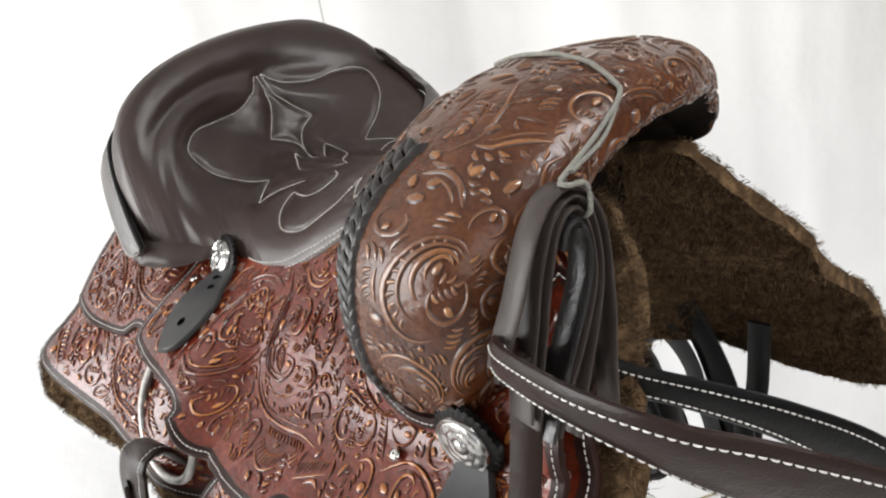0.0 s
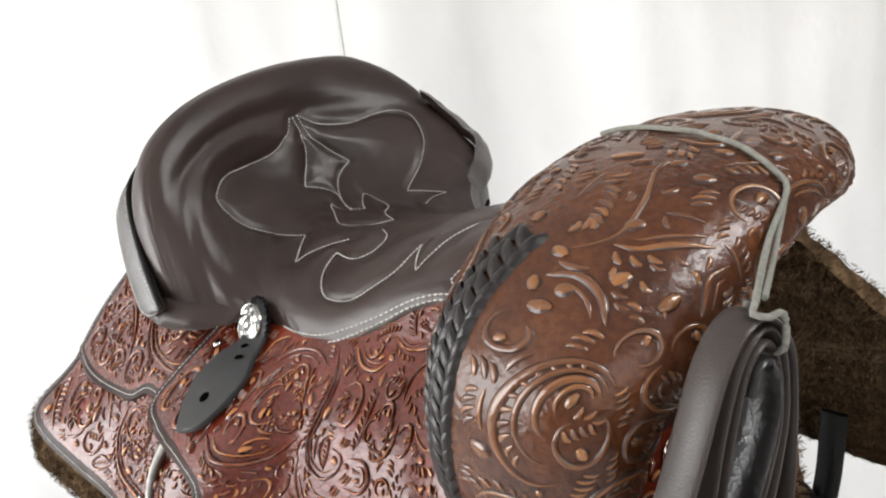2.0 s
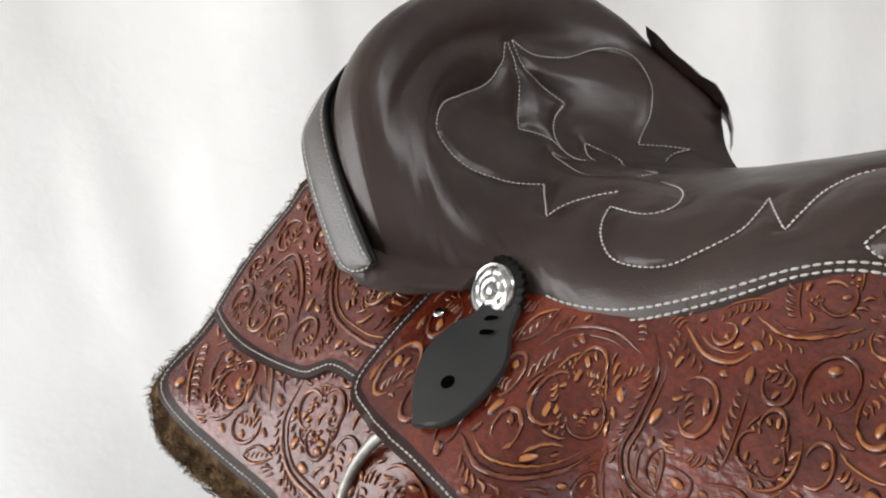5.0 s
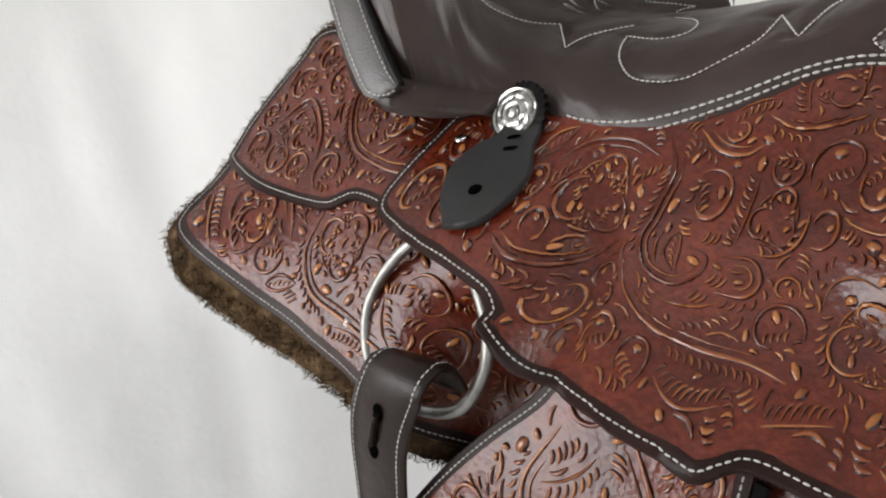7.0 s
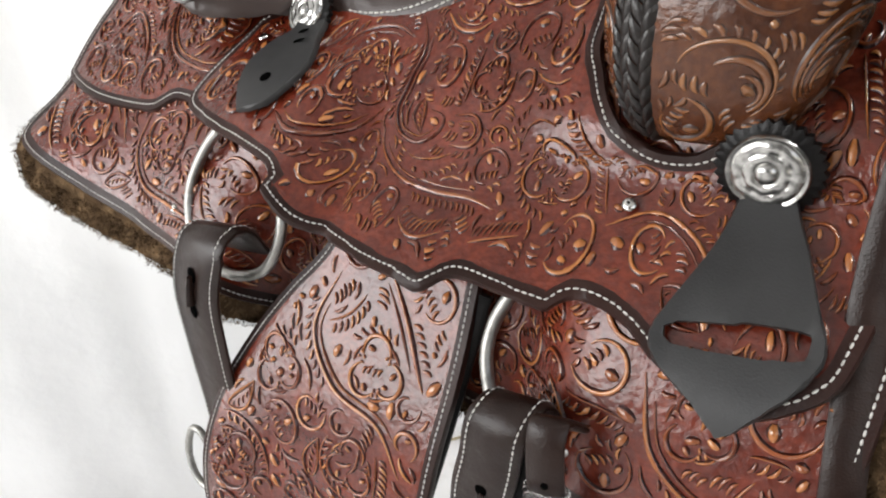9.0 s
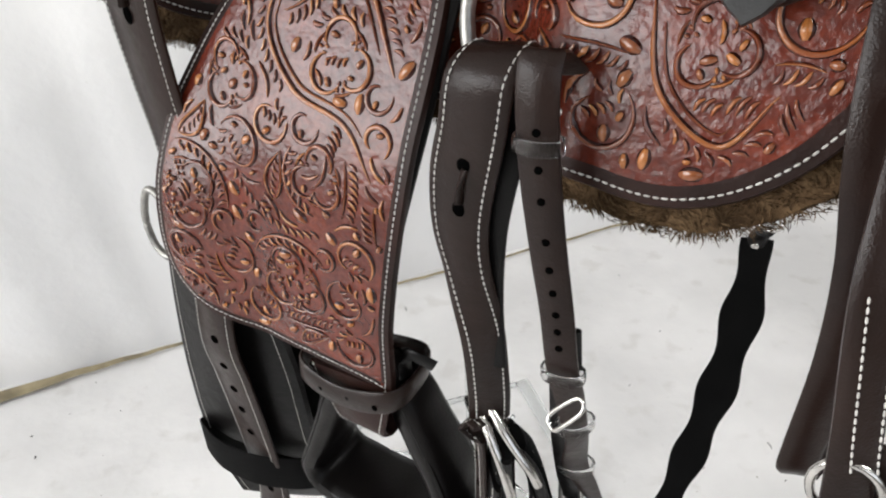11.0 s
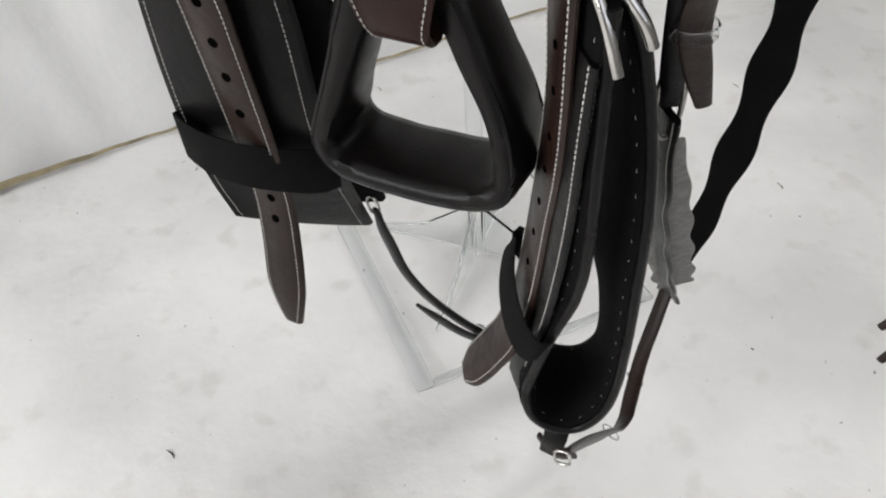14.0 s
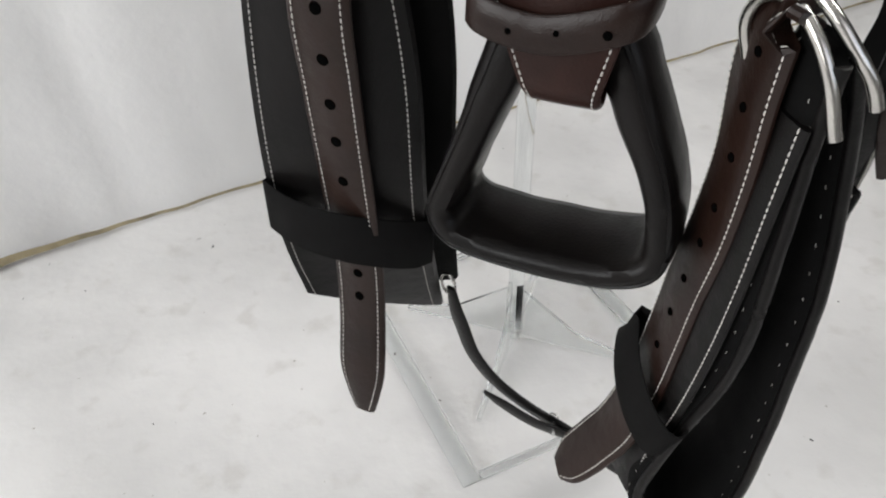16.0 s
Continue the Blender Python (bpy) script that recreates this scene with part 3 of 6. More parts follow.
# ---- room: white sheets behind and below, plain walls round it ----
def sheet(name, fn, nx, ny, mat, label, category="", kind="structure"):
    bm = bmesh.new()
    rows = [[bm.verts.new(ROOM @ Vector(fn(i / nx, j / ny))) for i in range(nx + 1)] for j in range(ny + 1)]
    for a, b in zip(rows, rows[1:]):
        for i in range(nx):
            bm.faces.new((a[i], a[i + 1], b[i + 1], b[i]))
    me = bpy.data.meshes.new(name)
    bm.to_mesh(me)
    bm.free()
    me.materials.append(mat)
    me.polygons.foreach_set("use_smooth", [True] * len(me.polygons))
    return tagged(new(name, me), label, category, kind=kind)


def floor_at(i, j):
    x, y = -3.2 + 6.4 * i, -3.5 + 3.55 * j
    return (x, y, -0.007 + (0.006 * noise.noise((x * 4, y * 4, 0.3)) + 0.003 * noise.noise((x * 11, y * 11, 2.3))) * ease(min(1.0, abs(y + 0.75) + abs(x) * 0.5)))


def wall_at(i, j):
    x, z = -3.2 + 6.4 * i, -0.03 + 2.78 * j
    fold = 0.03 * noise.noise((x * 1.4 + z * 1.6, z * 2.2, 3.3)) + 0.045 * noise.noise((x * 3.1, z * 0.5, 1.7)) + 0.012 * noise.noise((x * 9.0 + z * 1.5, z * 1.1, 4.0)) + 0.006 * noise.noise((x * 22.0, z * 2.0, 7.0))
    return (x, 0.012 + fold * (0.7 + 0.3 * j), z + 0.004 + 0.006 * noise.noise((x * 7.0, 0, 9.0)) * (1 - j))


sheet("floor", floor_at, 160, 110, SHEET, "soiled white sheet spread over the floor", "floor")
sheet("wall_north", wall_at, 200, 60, SHEET_WALL, "white cloth backdrop hanging in soft folds", "wall")


def backdrop_seam(i, j):
    """The narrow seam that runs up the backdrop behind the seat, its shaded groove drawn as a grey strip."""
    z = 0.06 + 2.6 * i
    x = -0.040 + 0.004 * math.sin(3.0 * z) + 0.0032 * (j - 0.5)
    return (x, wall_at((x + 3.2) / 6.4, (z + 0.03) / 2.78)[1] - 0.006, z)


sheet("seam", backdrop_seam, 160, 1, SEAM_SHADE, "grey strip for the shaded groove of the backdrop's seam", "seam")


def slab(name, lo, hi, mat, label, category, kind="structure"):
    bm = bmesh.new()
    bmesh.ops.create_cube(bm, size=1.0)
    for v in bm.verts:
        v.co = ROOM @ Vector([a + (b - a) * (c + 0.5) for a, b, c in zip(lo, hi, v.co)])
    me = bpy.data.meshes.new(name)
    bm.to_mesh(me)
    bm.free()
    me.materials.append(mat)
    return tagged(new(name, me), label, category, kind=kind)


def window_wall(name, place, half, sill, head, lo_x, hi_x):
    """A wall in its own axes (x along it), with a window's opening through it and a white frame in the opening."""
    bm = bmesh.new()
    for lo, hi in (((lo_x, 0.0), (-half, 2.8)), ((half, 0.0), (hi_x, 2.8)), ((-half, 0.0), (half, sill)), ((-half, head), (half, 2.8))):
        for v in bmesh.ops.create_cube(bm, size=1.0)["verts"]:
            v.co = place @ Vector((lo[0] + (hi[0] - lo[0]) * (v.co.x + 0.5), 0.1 * v.co.y, lo[1] + (hi[1] - lo[1]) * (v.co.z + 0.5)))
    me = bpy.data.meshes.new(name)
    bm.to_mesh(me)
    bm.free()
    me.materials.append(WALL_PAINT)
    tagged(new(name, me), "plain grey painted wall with a wide window", "wall", kind="structure")
    for x0, x1, z0, z1 in ((-half, -half + 0.06, sill, head), (half - 0.06, half, sill, head), (-0.03, 0.03, sill + 0.06, head - 0.06), (-half + 0.06, half - 0.06, sill, sill + 0.06), (-half + 0.06, half - 0.06, head - 0.06, head)):
        bm = bmesh.new()
        for v in bmesh.ops.create_cube(bm, size=1.0)["verts"]:
            v.co = place @ Vector((x0 + (x1 - x0) * (v.co.x + 0.5), 0.04 * v.co.y, z0 + (z1 - z0) * (v.co.z + 0.5)))
        me = bpy.data.meshes.new("window_frame")
        bm.to_mesh(me)
        bm.free()
        me.materials.append(PAINT)
        tagged(new("window_frame", me), "white window frame bar", "window frame", kind="structure")


window_wall("wall_south", ROOM @ Matrix.Translation((0, -3.45, 0)), 1.3, 0.95, 2.35, -3.3, 3.3)
window_wall("wall_west", ROOM @ Matrix.Translation((-3.25, -1.3, 0)) @ Matrix.Rotation(radians(90), 4, "Z"), 1.2, 0.60, 2.3, -2.1, 1.4)
slab("wall_east", (3.2, -3.5, 0), (3.3, 0.1, 2.8), WALL_PAINT, "plain grey painted wall", "wall")
slab("ceiling", (-3.3, -3.5, 2.8), (3.3, 0.1, 2.9), CEILING, "plain white ceiling", "ceiling")
lamp = new("ceiling_light")
lamp.matrix_world = ROOM @ Matrix.Translation((1.15, -2.05, 2.76))
tagged(lamp, "long white ceiling light behind the walk", "light")
BASES[lamp.name] = Vector()
DIFFUSER, _nt, _b = material("lit_diffuser")
_b.inputs["Emission Color"].default_value = (1.0, 0.99, 0.975, 1)
_b.inputs["Emission Strength"].default_value = 3.0


def tray(x, y, z0, z1):
    bm = bmesh.new()
    for v in bmesh.ops.create_cube(bm, size=1.0)["verts"]:
        v.co = Vector((2 * x * v.co.x, 2 * y * v.co.y, z0 + (z1 - z0) * (v.co.z + 0.5)))
    return bm


part("housing", tray(0.80, 0.18, 0.0, 0.04), PAINT, lamp, smooth=False)
part("diffuser", tray(0.75, 0.15, -0.012, -0.001), DIFFUSER, lamp, "lit white diffuser", smooth=False)


def seam_at(i, j):
    x = -3.0 + 6.0 * i
    w = 0.005 + 0.065 * ease((-0.38 - x) / 1.0) + 0.003 * noise.noise((x * 8, 2.0, 0.0))
    y = -0.014 + 0.012 * noise.noise((x * 3.0, 0.0, 3.0)) + 0.006 * noise.noise((x * 9.0, 0.0, 6.0)) - (1 - j) * max(0.0015, w) - 0.004 * noise.noise((x * 19.0, 0, 5))
    return (x, y, 0.004 + 0.004 * j)


def flecks():
    """Dust, hairs and bits of thread lying about on the sheet."""
    rng = random.Random(8)
    bm = bmesh.new()
    for _ in range(90):
        x, y = rng.uniform(-1.3, 1.3), rng.uniform(-2.2, -0.06)
        a, ln, w = rng.uniform(0, 6.28), rng.choice([0.002, 0.003, 0.003, 0.005, 0.010]), rng.uniform(0.0005, 0.0014)
        d, s = Vector((math.cos(a), math.sin(a), 0)), Vector((-math.sin(a), math.cos(a), 0))
        z = floor_at((x + 3.2) / 6.4, (y + 3.5) / 3.55)[2] + 0.0012
        c = Vector((x, y, z))
        rows = []
        for t, k in ((-1, 0.3), (0, 1.0), (1, 0.3)):
            p = c + d * ln * t + s * 0.25 * ln * (1 - t * t)
            rows.append([ROOM @ (p + s * w * k), ROOM @ (p + Vector((0, 0, w * k))), ROOM @ (p - s * w * k), ROOM @ (p - Vector((0, 0, w * k)))])
        skin(bm, rows)
    me = bpy.data.meshes.new("dust")
    bm.to_mesh(me)
    bm.free()
    me.materials.append(BROWN)
    tagged(new("dust", me), "dark specks and threads scattered on the sheet", "dust", kind="stuff")


flecks()
sheet("trim", seam_at, 300, 1, TAPE, "stained brown edge where floor sheet meets backdrop", "trim")

# ---- the saddle ----
saddle = thing("western_saddle", "tooled red-brown leather western saddle with padded dark seat", "saddle", (0, 0, 0.90))

# seat: nested bows from the cantle's rim to the narrow front
SEAT_MID = ((-0.293, 1.352), (-0.286, 1.379), (-0.264, 1.394), (-0.244, 1.385), (-0.228, 1.356), (-0.224, 1.320), (-0.215, 1.282), (-0.189, 1.256), (-0.152, 1.246),
            (-0.090, 1.244), (-0.022, 1.248), (0.035, 1.259), (0.093, 1.270), (0.171, 1.280))
SEAT_END = ((-0.222, 0.184, 1.222), (-0.212, 0.190, 1.217), (-0.200, 0.189, 1.213), (-0.190, 0.183, 1.208), (-0.172, 0.170, 1.203), (-0.153, 0.156, 1.198), (-0.131, 0.145, 1.191),
            (-0.103, 0.141, 1.179), (-0.072, 0.144, 1.172), (-0.034, 0.142, 1.176), (0.008, 0.133, 1.194), (0.047, 0.122, 1.214), (0.078, 0.118, 1.220), (0.125, 0.124, 1.212))
SEAT_YAW, SEAT_ROLL, SEAT_AXIS = -0.2506, 0.2229, (-0.19, -0.0097)


def across(x, y, z, roll=SEAT_ROLL):
    """The place on the far side that answers to one on the near side; the seat sits askew and leans on the stand."""
    dx, dy = math.cos(SEAT_YAW), math.sin(SEAT_YAW)
    a, b = x - SEAT_AXIS[0], y - SEAT_AXIS[1]
    al, pe = a * dx + b * dy, -a * dy + b * dx
    return (SEAT_AXIS[0] + al * dx + pe * dy, SEAT_AXIS[1] + al * dy - pe * dx, z + roll * 2 * abs(pe))


def bow(mid, end, phi, wide, deep):
    """Half an arch from the middle to an end."""
    s, g = abs(math.sin(phi)) ** wide, 1 - max(0.0, math.cos(phi)) ** deep
    return np.array([mid[0] + (end[0] - mid[0]) * g, mid[1] + (end[1] - mid[1]) * s, mid[2] + (end[2] - mid[2]) * g])


def smooth_at(src, k):
    i = min(max(int(k), 0), 12)
    t = k - i
    a, b = np.array(src[i]), np.array(src[i + 1])
    c = np.array(src[i - 1]) if i > 0 else 2 * a - b
    d = np.array(src[i + 2]) if i + 2 < len(src) else 2 * b - a
    return 0.5 * (2 * a + (b - c) * t + (2 * c - 5 * a + 4 * b - d) * t * t + (3 * a - c - 3 * b + d) * t ** 3)


def seat_raw(k, phi):
    """The bow at station k, 0 at the cantle's back to 13 at the front."""
    m, e = smooth_at(SEAT_MID, k), smooth_at(SEAT_END, k)
    ym = SEAT_AXIS[1] + (m[0] - SEAT_AXIS[0]) * math.tan(SEAT_YAW) + float(np.interp(k, (0, 2.5, 5, 8, 13), (0.061, 0.061, -0.059, 0.0, 0.060)))
    f = float(ease((k - 3) / 5))
    end = (e[0], -e[1], e[2])
    g = float(ease((k - 7.5) / 4))
    far_end = np.array(across(*end, SEAT_ROLL - 0.10 * (1 - float(ease((k - 0.5) / 3.5))))) * (1 - g) + np.array([e[0] + 0.02, 0.052, e[2] + 0.03]) * g
    wide, deep = (0.903, 0.565) if phi > 0 else (1.022, 0.551)
    return bow((m[0], ym, m[1]), far_end if phi > 0 else end, phi, wide + (1 - wide) * f, deep + (1 - deep) * f)


def seat_surface(k, phi, h=0.0):
    e = 0.02
    dk = seat_raw(min(13, k + 0.05), phi) - seat_raw(max(0, k - 0.05), phi)
    dp = seat_raw(k, phi + e) - seat_raw(k, phi - e)
    n = unit(np.cross(dk, dp))
    return seat_raw(k, phi) + n * h, n


QUILT = (
    ((4.45, 0.12), (4.95, 0.19), (5.35, 0.03), (5.40, -0.26), (5.30, -0.49), (5.30, -0.66), (5.40, -0.78), (5.75, -0.78), (6.30, -0.73), (6.90, -0.61), (7.50, -0.52), (7.95, -0.45), (7.95, -0.45), (8.10, -0.66), (8.15, -0.78), (8.15, -0.78), (8.35, -0.65), (8.65, -0.51), (8.95, -0.40)),
    ((4.45, 0.14), (5.00, 0.31), (5.65, 0.28), (6.35, 0.14), (6.35, 0.14), (6.55, 0.30), (6.85, 0.35), (7.65, 0.24), (7.90, 0.14)),
    ((4.40, 0.16), (5.00, 0.38), (5.35, 0.49), (5.65, 0.63), (5.65, 0.63), (6.05, 0.51), (6.50, 0.42), (7.10, 0.33), (7.75, 0.23), (7.85, 0.37), (7.85, 0.37), (6.75, 0.61), (6.75, 0.61), (7.00, 0.68), (7.60, 0.68), (8.90, 0.19), (9.05, 0.02), (8.95, -0.12), (8.70, -0.17), (8.35, -0.19), (7.85, -0.05), (7.15, 0.19), (7.15, 0.19), (7.70, 0.12), (7.90, 0.14)),
    ((4.40, 0.16), (4.65, 0.37), (4.65, 0.54), (4.55, 0.66), (4.25, 0.80), (3.95, 0.98), (3.90, 1.13), (4.20, 1.22), (4.70, 1.26), (5.55, 1.20), (6.50, 1.03), (6.50, 1.03), (6.35, 1.20), (6.20, 1.38), (6.20, 1.38), (6.60, 1.22), (7.05, 1.10)),
    ((9.30, -0.19), (9.55, -0.30), (9.65, -0.44), (9.60, -0.59), (9.35, -0.66), (8.95, -0.59), (8.95, -0.59), (8.90, -0.75), (8.90, -0.91), (9.00, -1.06), (9.25, -1.13), (9.60, -1.15), (9.95, -1.06), (10.35, -0.91), (10.50, -0.72), (10.55, -0.56), (10.55, -0.56), (10.80, -1.01), (10.80, -1.01), (10.95, -0.80), (11.10, -0.54), (11.35, -0.31), (11.65, -0.28), (11.90, -0.40), (12.05, -0.63), (12.00, -0.87), (11.80, -1.12), (11.70, -1.26), (11.70, -1.26), (11.90, -1.38), (12.20, -1.45), (12.45, -1.33)),
)
QUILT_LINES = [curve([(0.035 * k, 0.17 * q) for k, q in line], 0.003) for line in QUILT]
SEAT_K = np.concatenate([np.linspace(0, 8, 121), np.linspace(8.1, 13, 60)])
SEAT_P = np.linspace(-math.pi / 2, math.pi / 2, 141)


def seat_padding():
    """Quilting: a groove round the dish, thread drawn into the padding, puckers beside it, soft wrinkles at the corners."""
    k, q = np.meshgrid(SEAT_K, SEAT_P, indexing="ij")
    flat = np.stack([0.035 * k.ravel(), 0.17 * q.ravel()], 1)
    d = np.full(len(flat), 1.0)
    for line in QUILT_LINES:
        for a in line:
            d = np.minimum(d, np.hypot(flat[:, 0] - a[0], flat[:, 1] - a[1]))
    d = d.reshape(k.shape)
    ring = 4.25 - 0.7 * (abs(q) / 1.57) ** 2
    h = -0.005 * np.exp(-((k - ring) / 0.34) ** 2) * ease((1.40 - abs(q)) / 0.4) + 0.005 * np.exp(-((k - ring + 1.5) / 0.8) ** 2) * ease((1.45 - abs(q)) / 0.4)
    h -= 0.0030 * np.exp(-(d / 0.004) ** 2)
    h += 0.0030 * (1 - np.exp(-(d / 0.020) ** 2)) * ease((k - 4.3) / 0.6)
    soft = np.array([[0.0006 * noise.noise((a * 1.1, b * 3.0, 0.0)) + 0.0003 * noise.noise((a * 4.0, b * 8.0, 2.0)) for b in SEAT_P] for a in SEAT_K])
    pinch = np.exp(-((k - 7.6) / 0.9) ** 2) * ease((abs(q) - 0.85) / 0.6)
    return h + soft + pinch * 0.0010 * np.sin(k * 5.0 + 3 * abs(q) + 2.0 * soft * 1500)


def seat_mesh():
    bm = bmesh.new()
    pad = seat_padding()
    rows = []
    for i, k in enumerate(SEAT_K):
        row = [seat_surface(k, p, pad[i, j])[0] for j, p in enumerate(SEAT_P)]
        rows.append([row[0] + np.array([0, 0.006, -0.022])] + row + [row[-1] + np.array([0.008, -0.006, -0.05])])
    skin(bm, rows, closed_ring=False)
    return bm


seat = part("seat", seat_mesh(), SEAT, saddle, "padded dark brown leather seat with quilted stitching")

# cantle: binding strip outside the rim, and the back below it
phis = np.linspace(-math.pi / 2, 0.62, 66)
bind_in, bind_out, back_low = [], [], []
for p in phis:
    c, sn = math.cos(p), math.sin(p)
    near = float(ease((-sn - 0.1) / 0.75))
    a = seat_raw(0.25, p)
    tip = np.array([-0.190, -0.1945, 1.203])
    a = a + (tip - a) * near * float(ease((0.36 - c) / 0.36)) + np.array([-0.003, 0, -0.002])
    w = (0.007 + 0.024 * near) * float(ease(c * 6.0 + 0.25) if sn < 0 else ease((0.62 - p) / 0.5))
    out = np.array([-0.80, 0.30 * sn, -0.25 - 0.45 * abs(sn)])
    n = np.array([-0.3, 0.9 * sn, 0.75 * c])
    bind_in.append(a + 0.0045 * n)
    bind_out.append(a + 0.0035 * n + unit(out) * (w + 0.002))
    back_low.append(np.array([a[0] - 0.010 - 0.05 * c, a[1] * 0.9, min(a[2], 1.22) - 0.02 - 0.07 * c]))
bind_in, bind_out = np.array(bind_in), np.array(bind_out)
bm = bmesh.new()
bn = unit(np.cross(np.gradient(bind_in, axis=0), bind_out - bind_in))
if bn[45][2] < 0:
    bn = -bn
rings = []
for a, b, n in zip(bind_in, bind_out, bn):
    rings.append([a - n * 0.002, a + n * 0.001, (a + b) / 2 + n * 0.0042, b + n * 0.001, b - n * 0.002])
skin(bm, rings)
# black tube drawn for the shade in the crevice between pad and binding
part("tubing", tube(bind_in + bn * 0.0022, 0.0030, 8), BLACK, seat, "thin black tube for the shaded gap round the seat's rim")
binding = part("cantle_binding", bm, GREYED, saddle, "worn grey-brown leather cantle binding")
for f in (0.16, 0.84):
    bm = stitch(bmesh.new(), bind_in * (1 - f) + bind_out * f + bn * 0.003, bn)
    part("stitching", bm, THREAD, binding, "white stitching")
bm = bmesh.new()
skin(bm, [list(bind_out - bn * 0.002), list((bind_out * 0.5 + np.array(back_low) * 0.5) + np.array([-0.004, 0, 0])), back_low], closed_ring=False)
part("cantle_back", bm, SEAT, saddle, "dark leather back of the cantle")
# rolled lower edge of the seat from the cantle to the rosette
ROLL = [(-0.262, -0.160, 1.258), (-0.250, -0.180, 1.226), (-0.232, -0.193, 1.204), (-0.205, -0.197, 1.190), (-0.175, -0.184, 1.184), (-0.148, -0.163, 1.183)]
for edge_line in (ROLL, [across(*q) for q in ROLL]):
    roll = curve(edge_line, 0.004)
    inward = np.array([-0.01, 0.0, 0.0]) + np.array([0.02, 0.035 if edge_line is ROLL else -0.035, 0.022])
    bm = bmesh.new()
    rows = []
    for i, q in enumerate(roll):
        f = i / (len(roll) - 1)
        fat = 0.0075 * (0.35 + 0.65 * math.sin(math.pi * min(1.0, 0.12 + 0.95 * f)) ** 0.7)
        out = unit(-inward)
        up = np.array([0, 0, 1.0])
        rows.append([q + inward * 0.9, q + inward * 0.45 + up * fat * 1.1, q + out * fat * 0.4 + up * fat, q + out * fat, q + out * fat * 0.5 - up * fat * 0.9, q + inward * 0.25 - up * fat * 1.2, q + inward * 0.8 - up * fat * 1.3])
    skin(bm, rows)
    for v in bm.verts:
        v.co += Vector(noise.noise_vector(v.co * 38.0)) * 0.0022 + Vector(noise.noise_vector(v.co * 110.0)) * 0.0009
    part("seat_roll", bm, SEAT, saddle, "soft folded lower edge of the seat")

# skirts and fleece
SKIRT = [(-0.30, 1.226), (-0.364, 1.227), (-0.378, 1.198), (-0.392, 1.170), (-0.400, 1.146), (-0.404, 1.118), (-0.403, 1.098), (-0.406, 1.083), (-0.403, 1.074), (-0.395, 1.067), (-0.341, 1.044), (-0.297, 1.026), (-0.248, 1.011), (-0.193, 0.997), (-0.130, 0.968), (-0.05, 0.950), (0.03, 0.940),
         (0.10, 0.932), (0.166, 0.928), (0.19, 0.925), (0.210, 0.925), (0.230, 0.930), (0.249, 0.940), (0.266, 0.954), (0.279, 0.970), (0.289, 0.989), (0.294, 1.03), (0.298, 1.10), (0.289, 1.15),
         (0.262, 1.20), (0.232, 1.230), (0.232, 1.230), (0.13, 1.215), (0.10, 1.200), (0.05, 1.190), (-0.02, 1.163), (-0.10, 1.163), (-0.20, 1.180), (-0.25, 1.205)]
HOUSING = [(-0.31, 1.225), (-0.361, 1.224), (-0.375, 1.198), (-0.389, 1.170), (-0.397, 1.146), (-0.402, 1.120), (-0.402, 1.120), (-0.394, 1.113), (-0.349, 1.103), (-0.307, 1.099), (-0.264, 1.099), (-0.248, 1.104), (-0.234, 1.110), (-0.206, 1.108), (-0.15, 1.10),
           (-0.15, 1.10), (-0.13, 1.165), (-0.18, 1.178), (-0.25, 1.205)]
JOCKEY = [(-0.180, 1.172), (-0.192, 1.160), (-0.197, 1.140), (-0.197, 1.122), (-0.191, 1.112), (-0.175, 1.107), (-0.147, 1.101), (-0.120, 1.096), (-0.098, 1.091), (-0.083, 1.087), (-0.076, 1.081), (-0.077, 1.074), (-0.071, 1.069), (-0.043, 1.053), (0.006, 1.044), (0.046, 1.040), (0.057, 1.038),
          (0.067, 1.042), (0.075, 1.046), (0.087, 1.047), (0.110, 1.045), (0.127, 1.043), (0.135, 1.042), (0.141, 1.046), (0.149, 1.048), (0.163, 1.047), (0.181, 1.042), (0.20, 1.032), (0.235, 1.020), (0.268, 1.034), (0.280, 1.051), (0.287, 1.09), (0.28, 1.15), (0.262, 1.19), (0.245, 1.200),
          (0.245, 1.200), (0.224, 1.168), (0.215, 1.148), (0.202, 1.132), (0.193, 1.125), (0.183, 1.122), (0.168, 1.122), (0.155, 1.126), (0.144, 1.131), (0.135, 1.139), (0.127, 1.150), (0.119, 1.163), (0.114, 1.195), (0.108, 1.225), (0.108, 1.225), (0.07, 1.228), (0.03, 1.214), (0.0, 1.198), (-0.04, 1.182), (-0.10, 1.182), (-0.13, 1.184)]
FENDER = [(-0.035, 1.07), (-0.050, 1.034), (-0.077, 1.003), (-0.101, 0.973), (-0.120, 0.944), (-0.134, 0.915), (-0.143, 0.879), (-0.149, 0.845), (-0.154, 0.808), (-0.144, 0.779), (-0.109, 0.757), (-0.067, 0.746), (-0.021, 0.742), (0.022, 0.737), (0.042, 0.733),
          (0.046, 0.745), (0.048, 0.788), (0.054, 0.828), (0.062, 0.878), (0.068, 0.926), (0.073, 0.965), (0.075, 1.00), (0.075, 1.07), (0.075, 1.07), (-0.035, 1.07)]


